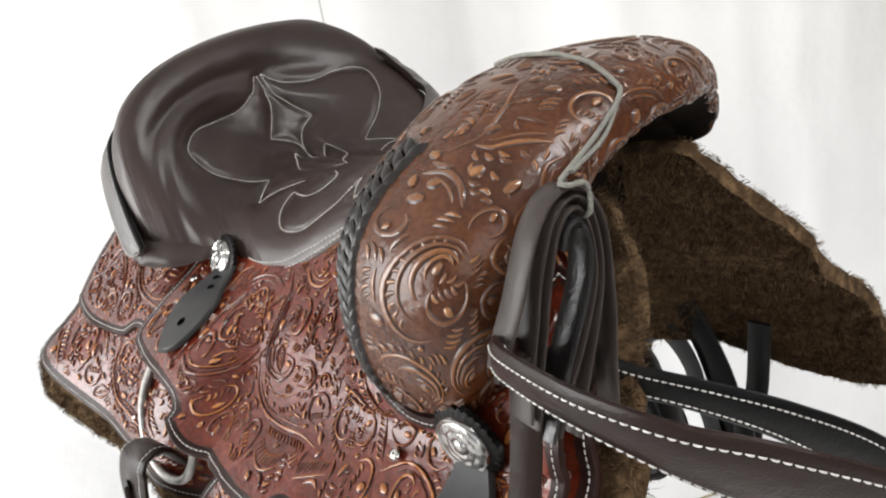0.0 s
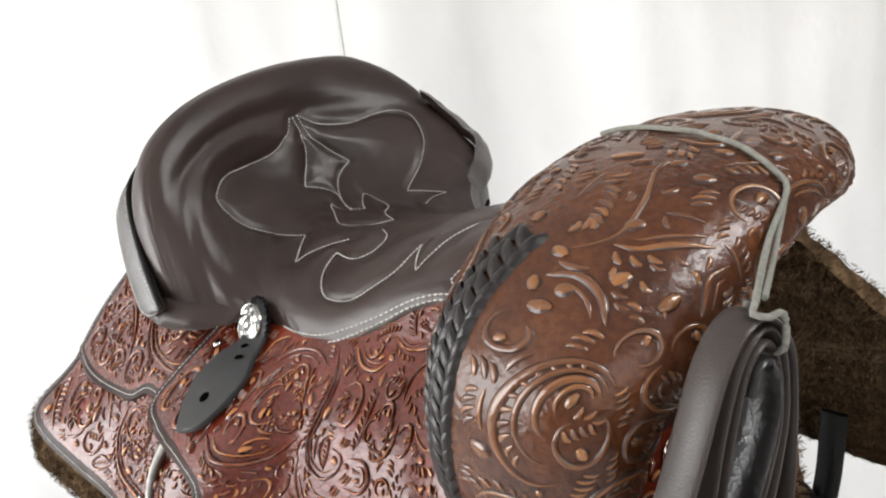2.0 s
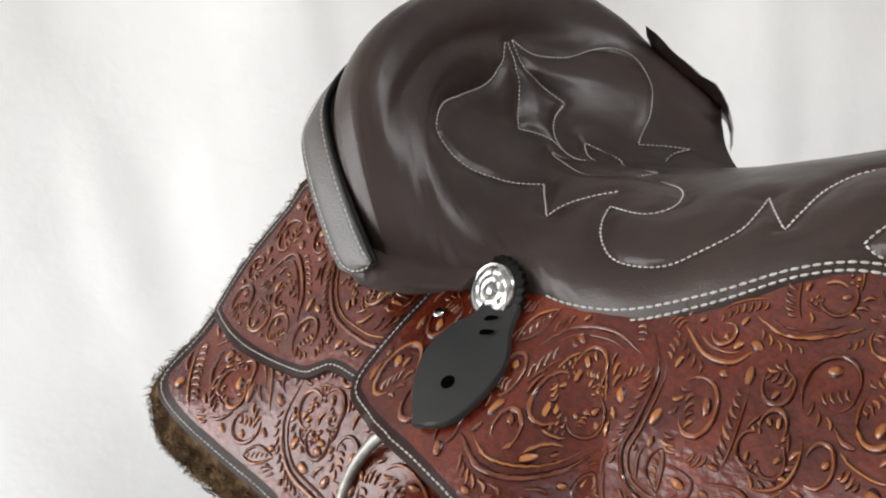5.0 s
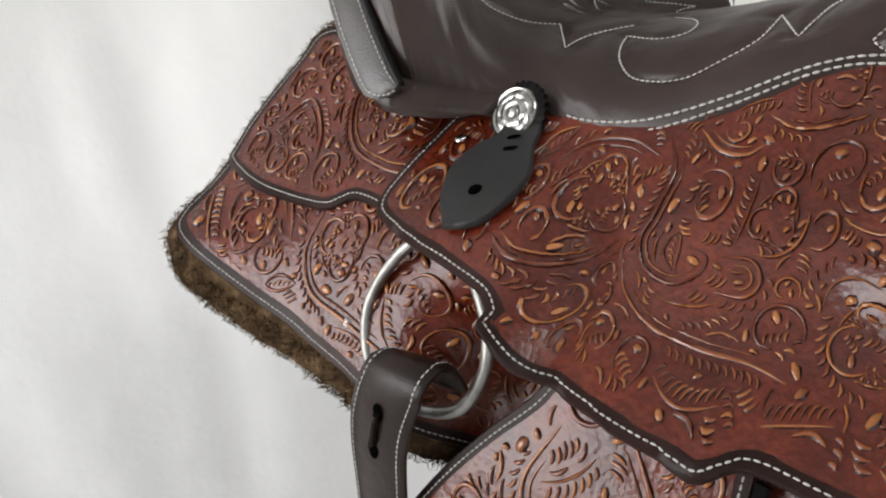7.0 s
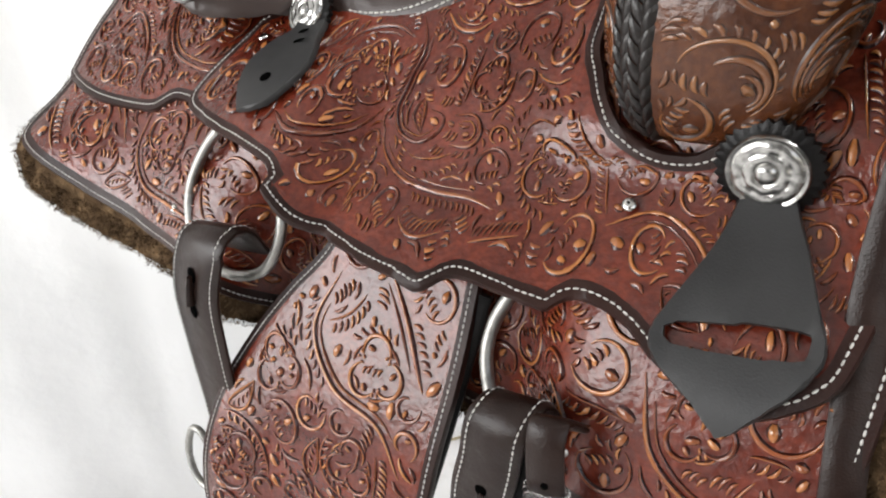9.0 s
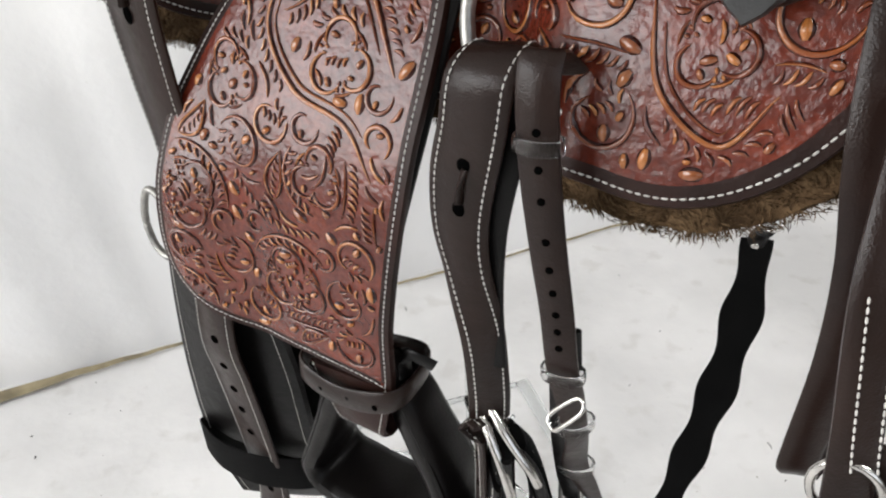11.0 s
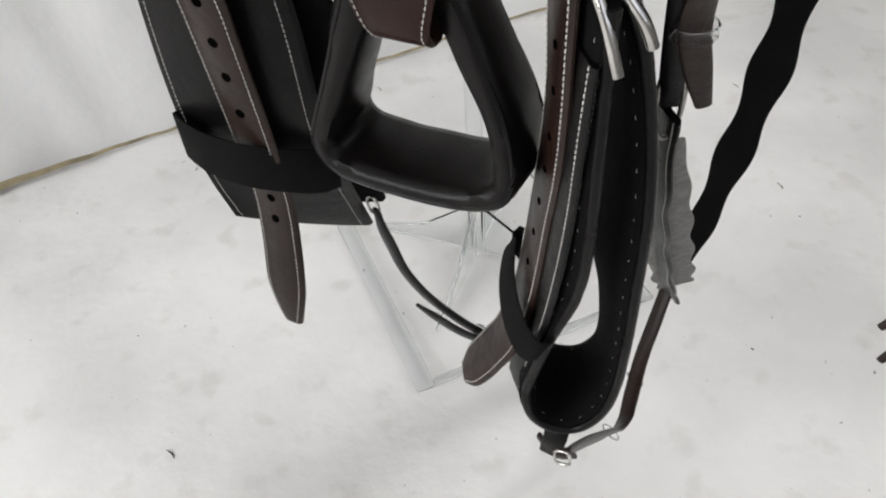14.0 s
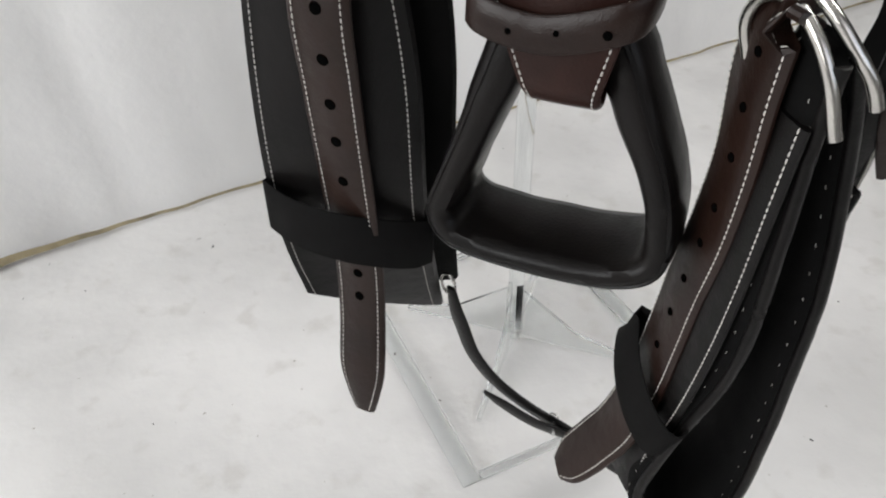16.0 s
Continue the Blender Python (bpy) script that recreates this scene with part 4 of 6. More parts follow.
def fender_surface(off, far=False):
    def y_at(u, z):
        return sum(np.interp(z + o, (0.6, 0.73, 0.85, 0.90, 0.95, 1.02, 1.1), (0.292, 0.291, 0.291, 0.285, 0.270, 0.241, 0.205)) for o in (-0.03, -0.015, 0, 0.015, 0.03)) / 5 + 0.006 * np.cos((u + 0.05) * 14) - 0.004 + 0.018 * ease((-0.06 - u) / 0.07) * ease((0.96 - z) / 0.12)
    return on_grid(y_at, 1.0 if far else -1.0, off)


def leather_panel(name, outline, surface, th, label, parent, seed_no=None, stitch_from=0.0, stitch_to=1.0, border=0.008, blocked=(), stems=(), roses=(), inset_st=0.0055, bold=1.0):
    o = curve(outline, 0.005, True)
    ob = part(name, panel(o, surface, th, border), [GROUND, EDGE], parent, label)
    line = hem(o, inset_st, surface)
    line = line[int(len(line) * stitch_from):int(len(line) * stitch_to)]
    outline_stitch(ob, line, surface, th)
    if seed_no is not None:
        strokes = carve(hem(o, border, surface) / bold, seed_no, margin=0.003 / bold, fill=1.6, blocked=[tuple(v / bold for v in q) for q in blocked], stems=[[(u / bold, z / bold) for u, z in line] for line in stems], roses=[tuple(v / bold for v in q) for q in roses])
        part("tooling", relief([(p * bold, w * bold, h * bold ** 0.5, k) for p, w, h, k in strokes], surface, th), [RELIEF, BUD, DYE], ob, "raised carved flowers and scrolls", kind="stuff")
    return ob


leather_panel("skirt", SKIRT, flank(0.004), 0.004, "tooled red-brown skirt with burnished stitched edge", saddle, 11, 0.0, 0.8, border=0.012, bold=1.3,
              stems=([(-0.262, 1.10), (-0.268, 1.07), (-0.25, 1.045), (-0.21, 1.035), (-0.15, 1.02)], [(-0.37, 1.10), (-0.335, 1.115), (-0.30, 1.10), (-0.285, 1.075)], [(0.19, 1.02), (0.20, 0.98), (0.23, 0.96), (0.25, 0.985)]),
              roses=((-0.232, 1.082, 0.024), (-0.325, 1.085, 0.015), (0.22, 1.0, 0.018), (0.13, 0.97, 0.018)))
leather_panel("rear_housing", HOUSING, flank(0.0085), 0.0035, "tooled panel behind the seat", saddle, 12, 0.0, 0.62, border=0.010, bold=1.15,
              stems=([(-0.28, 1.20), (-0.275, 1.165), (-0.25, 1.14), (-0.20, 1.13), (-0.165, 1.125)], [(-0.355, 1.15), (-0.33, 1.17), (-0.30, 1.15), (-0.29, 1.13)]), roses=((-0.235, 1.165, 0.022), (-0.315, 1.145, 0.013)))
leather_panel("side_jockey", JOCKEY, flank(0.007, True), 0.004, "large tooled red-brown side panel with notched lower edge", saddle, 13, 0.0, 0.80, border=0.010, blocked=((0.223, 1.115, 0.02), (-0.125, 1.18, 0.02)),
              stems=([(-0.022, 1.171), (-0.009, 1.153), (-0.011, 1.135), (-0.015, 1.12), (-0.008, 1.106), (0.009, 1.101), (0.022, 1.108), (0.024, 1.118), (0.012, 1.122)],
                     [(-0.023, 1.11), (-0.014, 1.092), (0.007, 1.079), (0.035, 1.075), (0.062, 1.075), (0.082, 1.072)], [(0.032, 1.12), (0.047, 1.121), (0.054, 1.112), (0.049, 1.103), (0.033, 1.102)],
                     [(-0.003, 1.093), (0.011, 1.088), (0.03, 1.09), (0.045, 1.098)], [(-0.084, 1.15), (-0.067, 1.162), (-0.043, 1.165), (-0.022, 1.159)], [(-0.097, 1.115), (-0.074, 1.107), (-0.048, 1.108), (-0.030, 1.120)],
                     [(-0.004, 1.174), (0.01, 1.165), (0.025, 1.164), (0.033, 1.17)], [(0.030, 1.187), (0.045, 1.180), (0.062, 1.183), (0.079, 1.192)], [(0.078, 1.142), (0.092, 1.139), (0.106, 1.139), (0.118, 1.145)],
                     [(0.080, 1.102), (0.084, 1.120), (0.100, 1.130), (0.12, 1.128)], [(0.15, 1.075), (0.175, 1.085), (0.20, 1.075), (0.225, 1.05)]),
              roses=((-0.050, 1.137, 0.019), (0.112, 1.098, 0.021), (0.052, 1.140, 0.012), (0.245, 1.08, 0.016), (0.06, 1.21, 0.016)))
FAR_SKIRT = [(-0.30, 1.232), (-0.345, 1.232), (-0.367, 1.186), (-0.387, 1.135), (-0.411, 1.090), (-0.413, 1.078), (-0.402, 1.066), (-0.324, 1.036), (-0.205, 0.998)] + [(-0.10, 1.02), (0.0, 1.018), (0.075, 1.004), (0.14, 0.980), (0.225, 0.942), (0.298, 0.925), (0.318, 0.932), (0.322, 0.950), (0.306, 0.985), (0.298, 1.03), (0.289, 1.08), (0.277, 1.13), (0.261, 1.17), (0.240, 1.203), (0.215, 1.235), (0.215, 1.235)] + SKIRT[32:]
FAR_JOCKEY = [(u - 0.085 * float(ease((u - 0.08) / 0.15)), z) for u, z in JOCKEY]
leather_panel("skirt", FAR_SKIRT, flank(0.004, far=True), 0.004, "", saddle)
leather_panel("side_jockey", FAR_JOCKEY, flank(0.007, True, True), 0.004, "", saddle)


def fleece_sheet(outline, far):
    """Woolly lining under a skirt: a thick pad a little wider than the leather, with locks along its rim and inner face."""
    s = flank(-0.002, far=far)
    o = curve(outline, 0.008, True)
    big = inset(o, -(0.017 + 0.010 * ease((-0.05 - o[:, 0]) / 0.2) * ease((1.10 - o[:, 1]) / 0.04))[:, None])
    big = big[big[:, 1] < 1.243]
    rng = random.Random(5 if far else 4)
    bm = panel(curve(list(big[::2]), 0.008, True), lambda u, z, h=0.0: s(u, z, h - 0.016), 0.016, 0.010, 0.016)
    for v in bm.verts:
        v.co += Vector(noise.noise_vector(v.co * 60.0)) * 0.003 + Vector(noise.noise_vector(v.co * 150.0)) * 0.0015
    return bm, big, s


def locks(spots, length, rng, spread, r):
    """Soft pile: thin curling hairs that lean together in clumps; spots are places and outward directions."""
    base, d = np.array([s[0] for s in spots]), unit(np.array([s[1] for s in spots]))
    gen = np.random.default_rng(rng.randrange(9999))
    n = len(base)
    clump = np.array([noise.noise_vector(Vector(q) * 75.0) for q in base]) + 0.6 * np.array([noise.noise_vector(Vector(q) * 190.0) for q in base])
    d = unit(d + spread * 1.6 * clump + gen.normal(0, 0.25, (n, 3)))
    c = unit(clump[:, ::-1] + gen.normal(0, 0.5, (n, 3)))
    a = unit(np.cross(d, c))
    ln = (length * gen.uniform(0.6, 1.25, n))[:, None]
    k = (r * gen.uniform(0.6, 1.3, n))[:, None]
    q1 = base + d * ln * 0.5 + c * ln * 0.12
    q2 = base + d * ln * 0.70 + c * ln * 0.70
    low = base - d * 0.002
    v = np.stack([low + a * k, low - a * k, low + c * k, q1 + a * k * 0.8, q1 - a * k * 0.8, q1 + c * k * 0.8, q2], 1).reshape(-1, 3)
    faces = []
    for i in range(0, 7 * n, 7):
        for x, y in ((0, 1), (1, 2), (2, 0)):
            faces += [(i + x, i + y, i + 3 + y, i + 3 + x), (i + 3 + x, i + 3 + y, i + 6)]
    me = bpy.data.meshes.new("wool")
    me.from_pydata([tuple(x) for x in v], [], faces)
    bm = bmesh.new()
    bm.from_mesh(me)
    bpy.data.meshes.remove(me)
    return bm


for far, out in ((False, SKIRT), (True, FAR_SKIRT)):
    bm, big, s = fleece_sheet(out, far)
    pad = part("fleece_lining", bm, FLEECE_PAD, saddle, "curly brown fleece lining", kind="")
    rng = random.Random(21 + far)
    spots = []
    cen = np.array([-0.05, 1.12])
    rim, _, _ = along(big, 0.0010)
    for q in rim:
        for _ in range(18 if far else 36):
            e = unit(q - cen)
            o = e * rng.uniform(-0.027, 0.003)
            p, n = s(q[0] + o[0], q[1] + o[1], 0.001 - 0.018 * rng.random() ** 2)
            spots.append((p, np.array([e[0], -n[1] * 0.15, e[1]])))
    part("wool", locks(spots, 0.0043, rng, 1.2, 0.00028), FLEECE, pad, "loose curly wool", kind="stuff")
    many = 26000 if far else 5000
    q = np.array([(rng.uniform(-0.05 if far else 0.05, 0.34), rng.uniform(0.91, 1.24)) for _ in range(3 * many)])
    q = q[inside(big, q)][:many]
    ps, ns = s(q[:, 0], q[:, 1], -0.016)
    inner = [(a, -n * 0.8 + np.array([0.3, 0, -0.4])) for a, n in zip(ps, ns)]
    part("wool", locks(inner, 0.0065, rng, 1.2, 0.00040), FLEECE, pad, "loose curly wool", kind="stuff")
# arch of fleece through the gullet, its shade put in as a near-black colour
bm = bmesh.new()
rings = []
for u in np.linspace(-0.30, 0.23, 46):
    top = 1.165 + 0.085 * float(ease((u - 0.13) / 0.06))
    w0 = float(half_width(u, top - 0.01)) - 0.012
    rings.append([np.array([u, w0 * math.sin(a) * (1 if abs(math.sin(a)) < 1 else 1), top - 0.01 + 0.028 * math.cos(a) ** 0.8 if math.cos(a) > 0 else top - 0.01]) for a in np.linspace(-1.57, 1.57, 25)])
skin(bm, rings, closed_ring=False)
part("gullet_lining", bm, GULLET_SHADE, saddle, "arched lining, coloured near black for the shade in the gullet")

# fender, stirrup leather and stirrup
fender = leather_panel("fender", FENDER, fender_surface(0.0), 0.005, "long tooled fender with stitched edge", saddle, 14, 0.0, 0.90, border=0.009, bold=1.4,
                       stems=([(-0.03, 1.02), (-0.045, 0.98), (-0.02, 0.945), (0.02, 0.93), (0.04, 0.90)], [(-0.13, 0.90), (-0.11, 0.925), (-0.08, 0.915), (-0.06, 0.88), (-0.025, 0.86), (0.02, 0.87)], [(-0.165, 0.80), (-0.14, 0.83), (-0.10, 0.81), (-0.085, 0.775), (-0.04, 0.755), (0.005, 0.77)], [(0.01, 1.03), (0.03, 1.0), (0.05, 0.96)]),
                       roses=((0.012, 0.965, 0.022), (-0.075, 0.945, 0.022), (-0.115, 0.865, 0.026), (-0.03, 0.81, 0.028), (0.0, 0.895, 0.020), (-0.13, 0.775, 0.018)))
# stirrup hanging from the fender, near and far
def strap(name, rows, parent, mat, th=0.004, label="", wdir=(1, 0, 0), width=0.03, step=0.006, thread=True, inset_st=0.004, face=1, mirror=False):
    """A strap through rows of (x, y, z) with, where given, the direction across and the width."""
    full = []
    for r in rows:
        r = tuple(r)
        if len(r) == 3:
            r += tuple(wdir) + (width,)
        elif len(r) == 4:
            r = r[:3] + tuple(wdir) + (r[3],)
        full.append(r)
    c = curve(full, step)
    if mirror:
        c = c * np.array([1, -1, 1, 1, -1, 1, 1])
    path, w, wd = c[:, :3], unit(c[:, 3:6]), np.maximum(c[:, 6], 0.002)
    ob = part(name, ribbon(path, w, wd, th), mat, parent, label)
    if thread:
        edge_stitch(ob, path, w, wd, inset_st, th, face)
    return ob, path, w, wd


def blob(centre, axes, n=10, m=7):
    """A rounded pad: axes are three vectors."""
    bm = bmesh.new()
    a, b, c = (np.array(x, float) for x in axes)
    rings = []
    for i in range(m):
        t = -math.pi / 2 + math.pi * (i + 0.5) / m
        rings.append([np.array(centre) + c * math.sin(t) + math.cos(t) * (a * math.cos(x) + b * math.sin(x)) for x in np.linspace(0, 2 * math.pi, n, endpoint=False)])
    skin(bm, rings)
    return bm


def stirrup(far=False):
    s = 1.0 if far else -1.0
    du = 0.03 if far else 0.0
    dz = 0.22 if far else 0.0
    st = thing("stirrup", "black leather-wrapped stirrup hanging below the fender", "stirrup", (du, s * 0.262, 0.51), "stirrups")
    loop = [(-0.024, 0.705, 0.036), (-0.037, 0.672, 0.044), (-0.052, 0.630, 0.054), (-0.067, 0.590, 0.066), (-0.072, 0.572, 0.070), (-0.062, 0.557, 0.074), (-0.035, 0.552, 0.076), (0.02, 0.553, 0.076), (0.056, 0.559, 0.074),
            (0.074, 0.571, 0.070), (0.076, 0.594, 0.064), (0.068, 0.628, 0.056), (0.050, 0.668, 0.048), (0.033, 0.705, 0.042), (0.016, 0.716, 0.034), (-0.010, 0.714, 0.034)]
    c = curve([(u + du, s * (0.258 - (0.7 - z) * 0.03), z + dz, w) for u, z, w in loop], 0.006, True)
    bm = bmesh.new()
    wd = np.array([0, 1.0, 0])
    t = tangents(c[:, :3], True)
    out = np.cross(t, wd)
    rings = []
    for p, o, w, tt in zip(c[:, :3], out, c[:, 3], t):
        a = unit(wd - tt * tt[1])
        ang = np.linspace(0, 2 * math.pi, 12, endpoint=False)
        th = 0.0105 + 0.004 * float(ease((p[2] - dz - 0.60) / 0.08))
        rings.append([p + a * (w / 2) * np.sign(math.cos(x)) * abs(math.cos(x)) ** 0.55 + o * th * np.sign(math.sin(x)) * abs(math.sin(x)) ** 0.7 for x in ang])
    skin(bm, rings, loop=True)
    for v in bm.verts:
        v.co += Vector(noise.noise_vector(v.co * 55.0)) * 0.0009
    body = part("stirrup_body", bm, GLOSSY, st, "black leather wrapped over a bent frame")
    # raised seams along both edges of the wrapping
    sign = 1 if np.sum(out * (c[:, :3] - c[:, :3].mean(0))) > 0 else -1
    for e in (-0.44, 0.44):
        part("seam", tube(c[:, :3] + out * sign * 0.0062 + np.outer(c[:, 3] * e, wd), 0.0024, 6, True), BLACK, body, "raised black seam")
    # leather tab through the top, and the hobble strap that holds it
    off = 0.292 if not far else 0.288
    tab, path, w, wdt = strap("stirrup_tab", [(0.006 + du, s * off, 0.735 + dz, 0.078), (0.008 + du, s * off, 0.705 + dz, 0.060), (0.009 + du, s * (off - 0.002), 0.682 + dz, 0.046), (0.009 + du, s * (off - 0.016), 0.672 + dz, 0.044),
                                              (0.008 + du, s * (off - 0.035), 0.690 + dz, 0.044)], st, EDGE, 0.005, "red-brown stitched leather tab", face=1 if not far else -1)
    ring = curve([(-0.040 + du, s * (off + 0.004), 0.722 + dz), (0.0 + du, s * (off + 0.008), 0.716 + dz), (0.044 + du, s * (off + 0.004), 0.728 + dz), (0.052 + du, s * (off - 0.02), 0.733 + dz), (0.044 + du, s * (off - 0.045), 0.735 + dz),
                  (0.0 + du, s * (off - 0.05), 0.726 + dz), (-0.040 + du, s * (off - 0.045), 0.728 + dz), (-0.047 + du, s * (off - 0.02), 0.725 + dz)], 0.005, True)
    hob = part("hobble_strap", ribbon(ring, (0.1, 0, 1), 0.021, 0.004, True), BROWN, st, "narrow brown strap buckled round the top")
    for u in (-0.018, 0.008, 0.034):
        bm = blob((u + du, s * (off + 0.0095), 0.718 + dz + 0.1 * u), ((0.0026, 0, 0), (0, 0, 0.0026), (0, 0.001, 0)))
        part("hole", bm, HOLE, hob)
    tail = strap("hobble_tail", [(0.046 + du, s * (off - 0.016), 0.738 + dz), (0.050 + du, s * (off - 0.012), 0.764 + dz), (0.060 + du, s * (off - 0.012), 0.766 + dz), (0.072 + du, s * (off - 0.016), 0.760 + dz)], st, BLACK, 0.003, "black strap end sticking out",
                 wdir=(0.2, 0, 1), width=0.011, thread=False)
    return st


stirrup()
stirrup(True)
FAR_FENDER = [(u - 0.03, z + 0.095 * float(ease((1.05 - z) / 0.2))) for u, z in FENDER]
leather_panel("fender", FAR_FENDER, fender_surface(0.0, True), 0.005, "", saddle)

# straps hanging on the far side
hung = thing("far_latigo", "black latigo straps hanging in folds on the far side", "strap", (0.16, 0.24, 0.85))
strap("latigo", [(0.06, 0.235, 1.03, 0.03), (0.082, 0.240, 0.995, 0.03), (0.118, 0.243, 0.972, 0.026), (0.140, 0.243, 0.940, 0.022), (0.152, 0.242, 0.898, 0.020), (0.166, 0.241, 0.848, 0.020), (0.170, 0.240, 0.80, 0.020)], hung, MATTE, 0.004, "grey-black flat strap", thread=False)
strap("latigo", [(0.135, 0.25, 1.01, 0.03), (0.160, 0.252, 0.955, 0.032), (0.176, 0.252, 0.904, 0.034), (0.181, 0.25, 0.868, 0.030), (0.180, 0.25, 0.80, 0.028), (0.176, 0.25, 0.70, 0.026)], hung, BLACK, 0.008, "doubled black strap", thread=False)
strap("billet", [(0.219, 0.25, 1.0, 0.024), (0.215, 0.25, 0.93, 0.024), (0.205, 0.25, 0.85, 0.023), (0.199, 0.25, 0.74, 0.022)], hung, BLACK, 0.006, "straight black strap", thread=False)
part("keeper", ribbon(np.array([(0.160 + 0.022 * math.cos(x), 0.246 + 0.010 * math.sin(x), 0.900 - 0.010 * math.cos(x)) for x in np.linspace(0, 2 * math.pi, 16, endpoint=False)]), (0, 0, 1), 0.014, 0.003, True), BLACK, hung, "black leather keeper")
strap("folded_end", [(0.199, 0.251, 0.745, 0.022), (0.196, 0.253, 0.712, 0.026), (0.182, 0.255, 0.694, 0.030), (0.160, 0.256, 0.696, 0.030), (0.151, 0.256, 0.710, 0.028), (0.164, 0.258, 0.722, 0.024)], hung, BLACK, 0.006, "folded black strap end", wdir=(0.1, 0.5, 0.85), thread=False)
part("tongue", tube(curve([(0.190, 0.245, 0.915), (0.200, 0.243, 0.908), (0.206, 0.242, 0.893), (0.200, 0.242, 0.880)], 0.003), 0.003, 8), BLACK, hung, "curled black strap end")

# stirrup leather behind the fender, dark edge seen beside it
strap("stirrup_leather", [(0.046, -0.232, 1.03), (0.034, -0.258, 0.95), (0.016, -0.274, 0.87), (0.000, -0.280, 0.80), (-0.004, -0.284, 0.74)], saddle, BLACK, 0.006, "black stirrup leather", width=0.075, thread=False)


# ---- swell and gullet ----
ARCH = ((-0.186, 1.116, 0.186, 0.030, 0.022), (-0.213, 1.134, 0.189, 0.046, 0.030), (-0.229, 1.164, 0.192, 0.056, 0.037), (-0.235, 1.205, 0.196, 0.061, 0.042), (-0.225, 1.247, 0.200, 0.066, 0.043), (-0.193, 1.281, 0.206, 0.072, 0.041),
        (-0.140, 1.312, 0.211, 0.076, 0.038), (-0.083, 1.326, 0.214, 0.078, 0.036), (-0.030, 1.328, 0.215, 0.078, 0.036))
arch = curve(list(ARCH) + [(-0.06 - y, z, u - 0.10 * (-0.03 - y), a * (1 - 1.4 * (-0.03 - y)), b) for y, z, u, a, b in ARCH[-2:3:-1]], 0.006)
NB = 48


def swell_rings():
    t = tangents(arch[:, :2])
    outw = np.stack([-t[:, 1], t[:, 0]], 1)
    mid = arch[:, :2] - outw * arch[:, 4:5]
    rows = []
    n = len(arch)
    for i, (m, o, (y, z, u, ru, rn)) in enumerate(zip(mid, outw, arch)):
        cap = min(1.0, math.sqrt(max(0.02, min(i, n - 1 - i) / 5.0)))
        row = []
        for b in np.linspace(-math.pi, math.pi, NB, endpoint=False):
            cu, co = math.sin(b), math.cos(b)
            cu, co = np.sign(cu) * abs(cu) ** 0.85, np.sign(co) * abs(co) ** 0.85
            d = rn * cap * co * (1.0 if co > 0 else 0.45)
            row.append((u + ru * cap * cu, m[0] + o[0] * d, m[1] + o[1] * d))
        rows.append(row)
    return np.array(rows)


SWELL = swell_rings()
du_, dv_ = np.roll(SWELL, -1, 1) - np.roll(SWELL, 1, 1), np.gradient(SWELL, axis=0)
SWELL_N = unit(np.cross(du_, dv_))
if SWELL_N[len(arch) // 2][NB // 2][2] < 0:
    SWELL_N = -SWELL_N
SA = np.concatenate(([0], np.cumsum(np.linalg.norm(np.diff(arch[:, :2], axis=0), axis=1))))
SB = 0.19


def swell_surface(a, b, h=0.0):
    """From arc length over the arch and across it, to a place on the swell."""
    a, b = np.asarray(a, float), np.asarray(b, float)
    fi = np.interp(a, SA, np.arange(len(SA)))
    i = np.clip(fi.astype(int), 0, len(SA) - 2)
    fa = (fi - i)[..., None]
    fb = (b / SB) * NB / 2 + NB / 2
    j0 = np.floor(fb).astype(int)
    f = (fb - j0)[..., None]
    j, k = j0 % NB, (j0 + 1) % NB
    mixd = lambda g: (g[i, j] * (1 - f) + g[i, k] * f) * (1 - fa) + (g[i + 1, j] * (1 - f) + g[i + 1, k] * f) * fa
    n = unit(mixd(SWELL_N))
    return mixd(SWELL) + n * np.asarray(h)[..., None], n


bm = bmesh.new()
skin(bm, SWELL)
bm.faces.ensure_lookup_table()
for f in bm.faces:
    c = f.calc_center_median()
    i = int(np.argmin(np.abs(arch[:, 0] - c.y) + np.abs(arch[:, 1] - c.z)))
    # inner faces take the near-black colour that stands for shade under the arch
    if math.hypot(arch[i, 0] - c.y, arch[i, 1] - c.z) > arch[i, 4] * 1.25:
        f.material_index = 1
swell = part("swell", bm, [GROUND_SWELL, GULLET_SHADE], saddle, "rounded tooled tan-brown pommel swell")
o = np.array([(0.02, -0.112), (SA[-1] * 0.93, -0.112), (SA[-1] * 0.93, 0.125), (0.02, 0.125)])
o = curve([p for q in o for p in (q, q)], 0.006, True)
braid_mid = lambda a: float(np.interp(a, (0.0, 0.10, 0.18, 0.235), (-0.038, -0.034, -0.028, -0.014)))
strip = [(x, braid_mid(x), 0.0165) for x in np.arange(0.0, 0.24, 0.006)]
BIG = 1.4
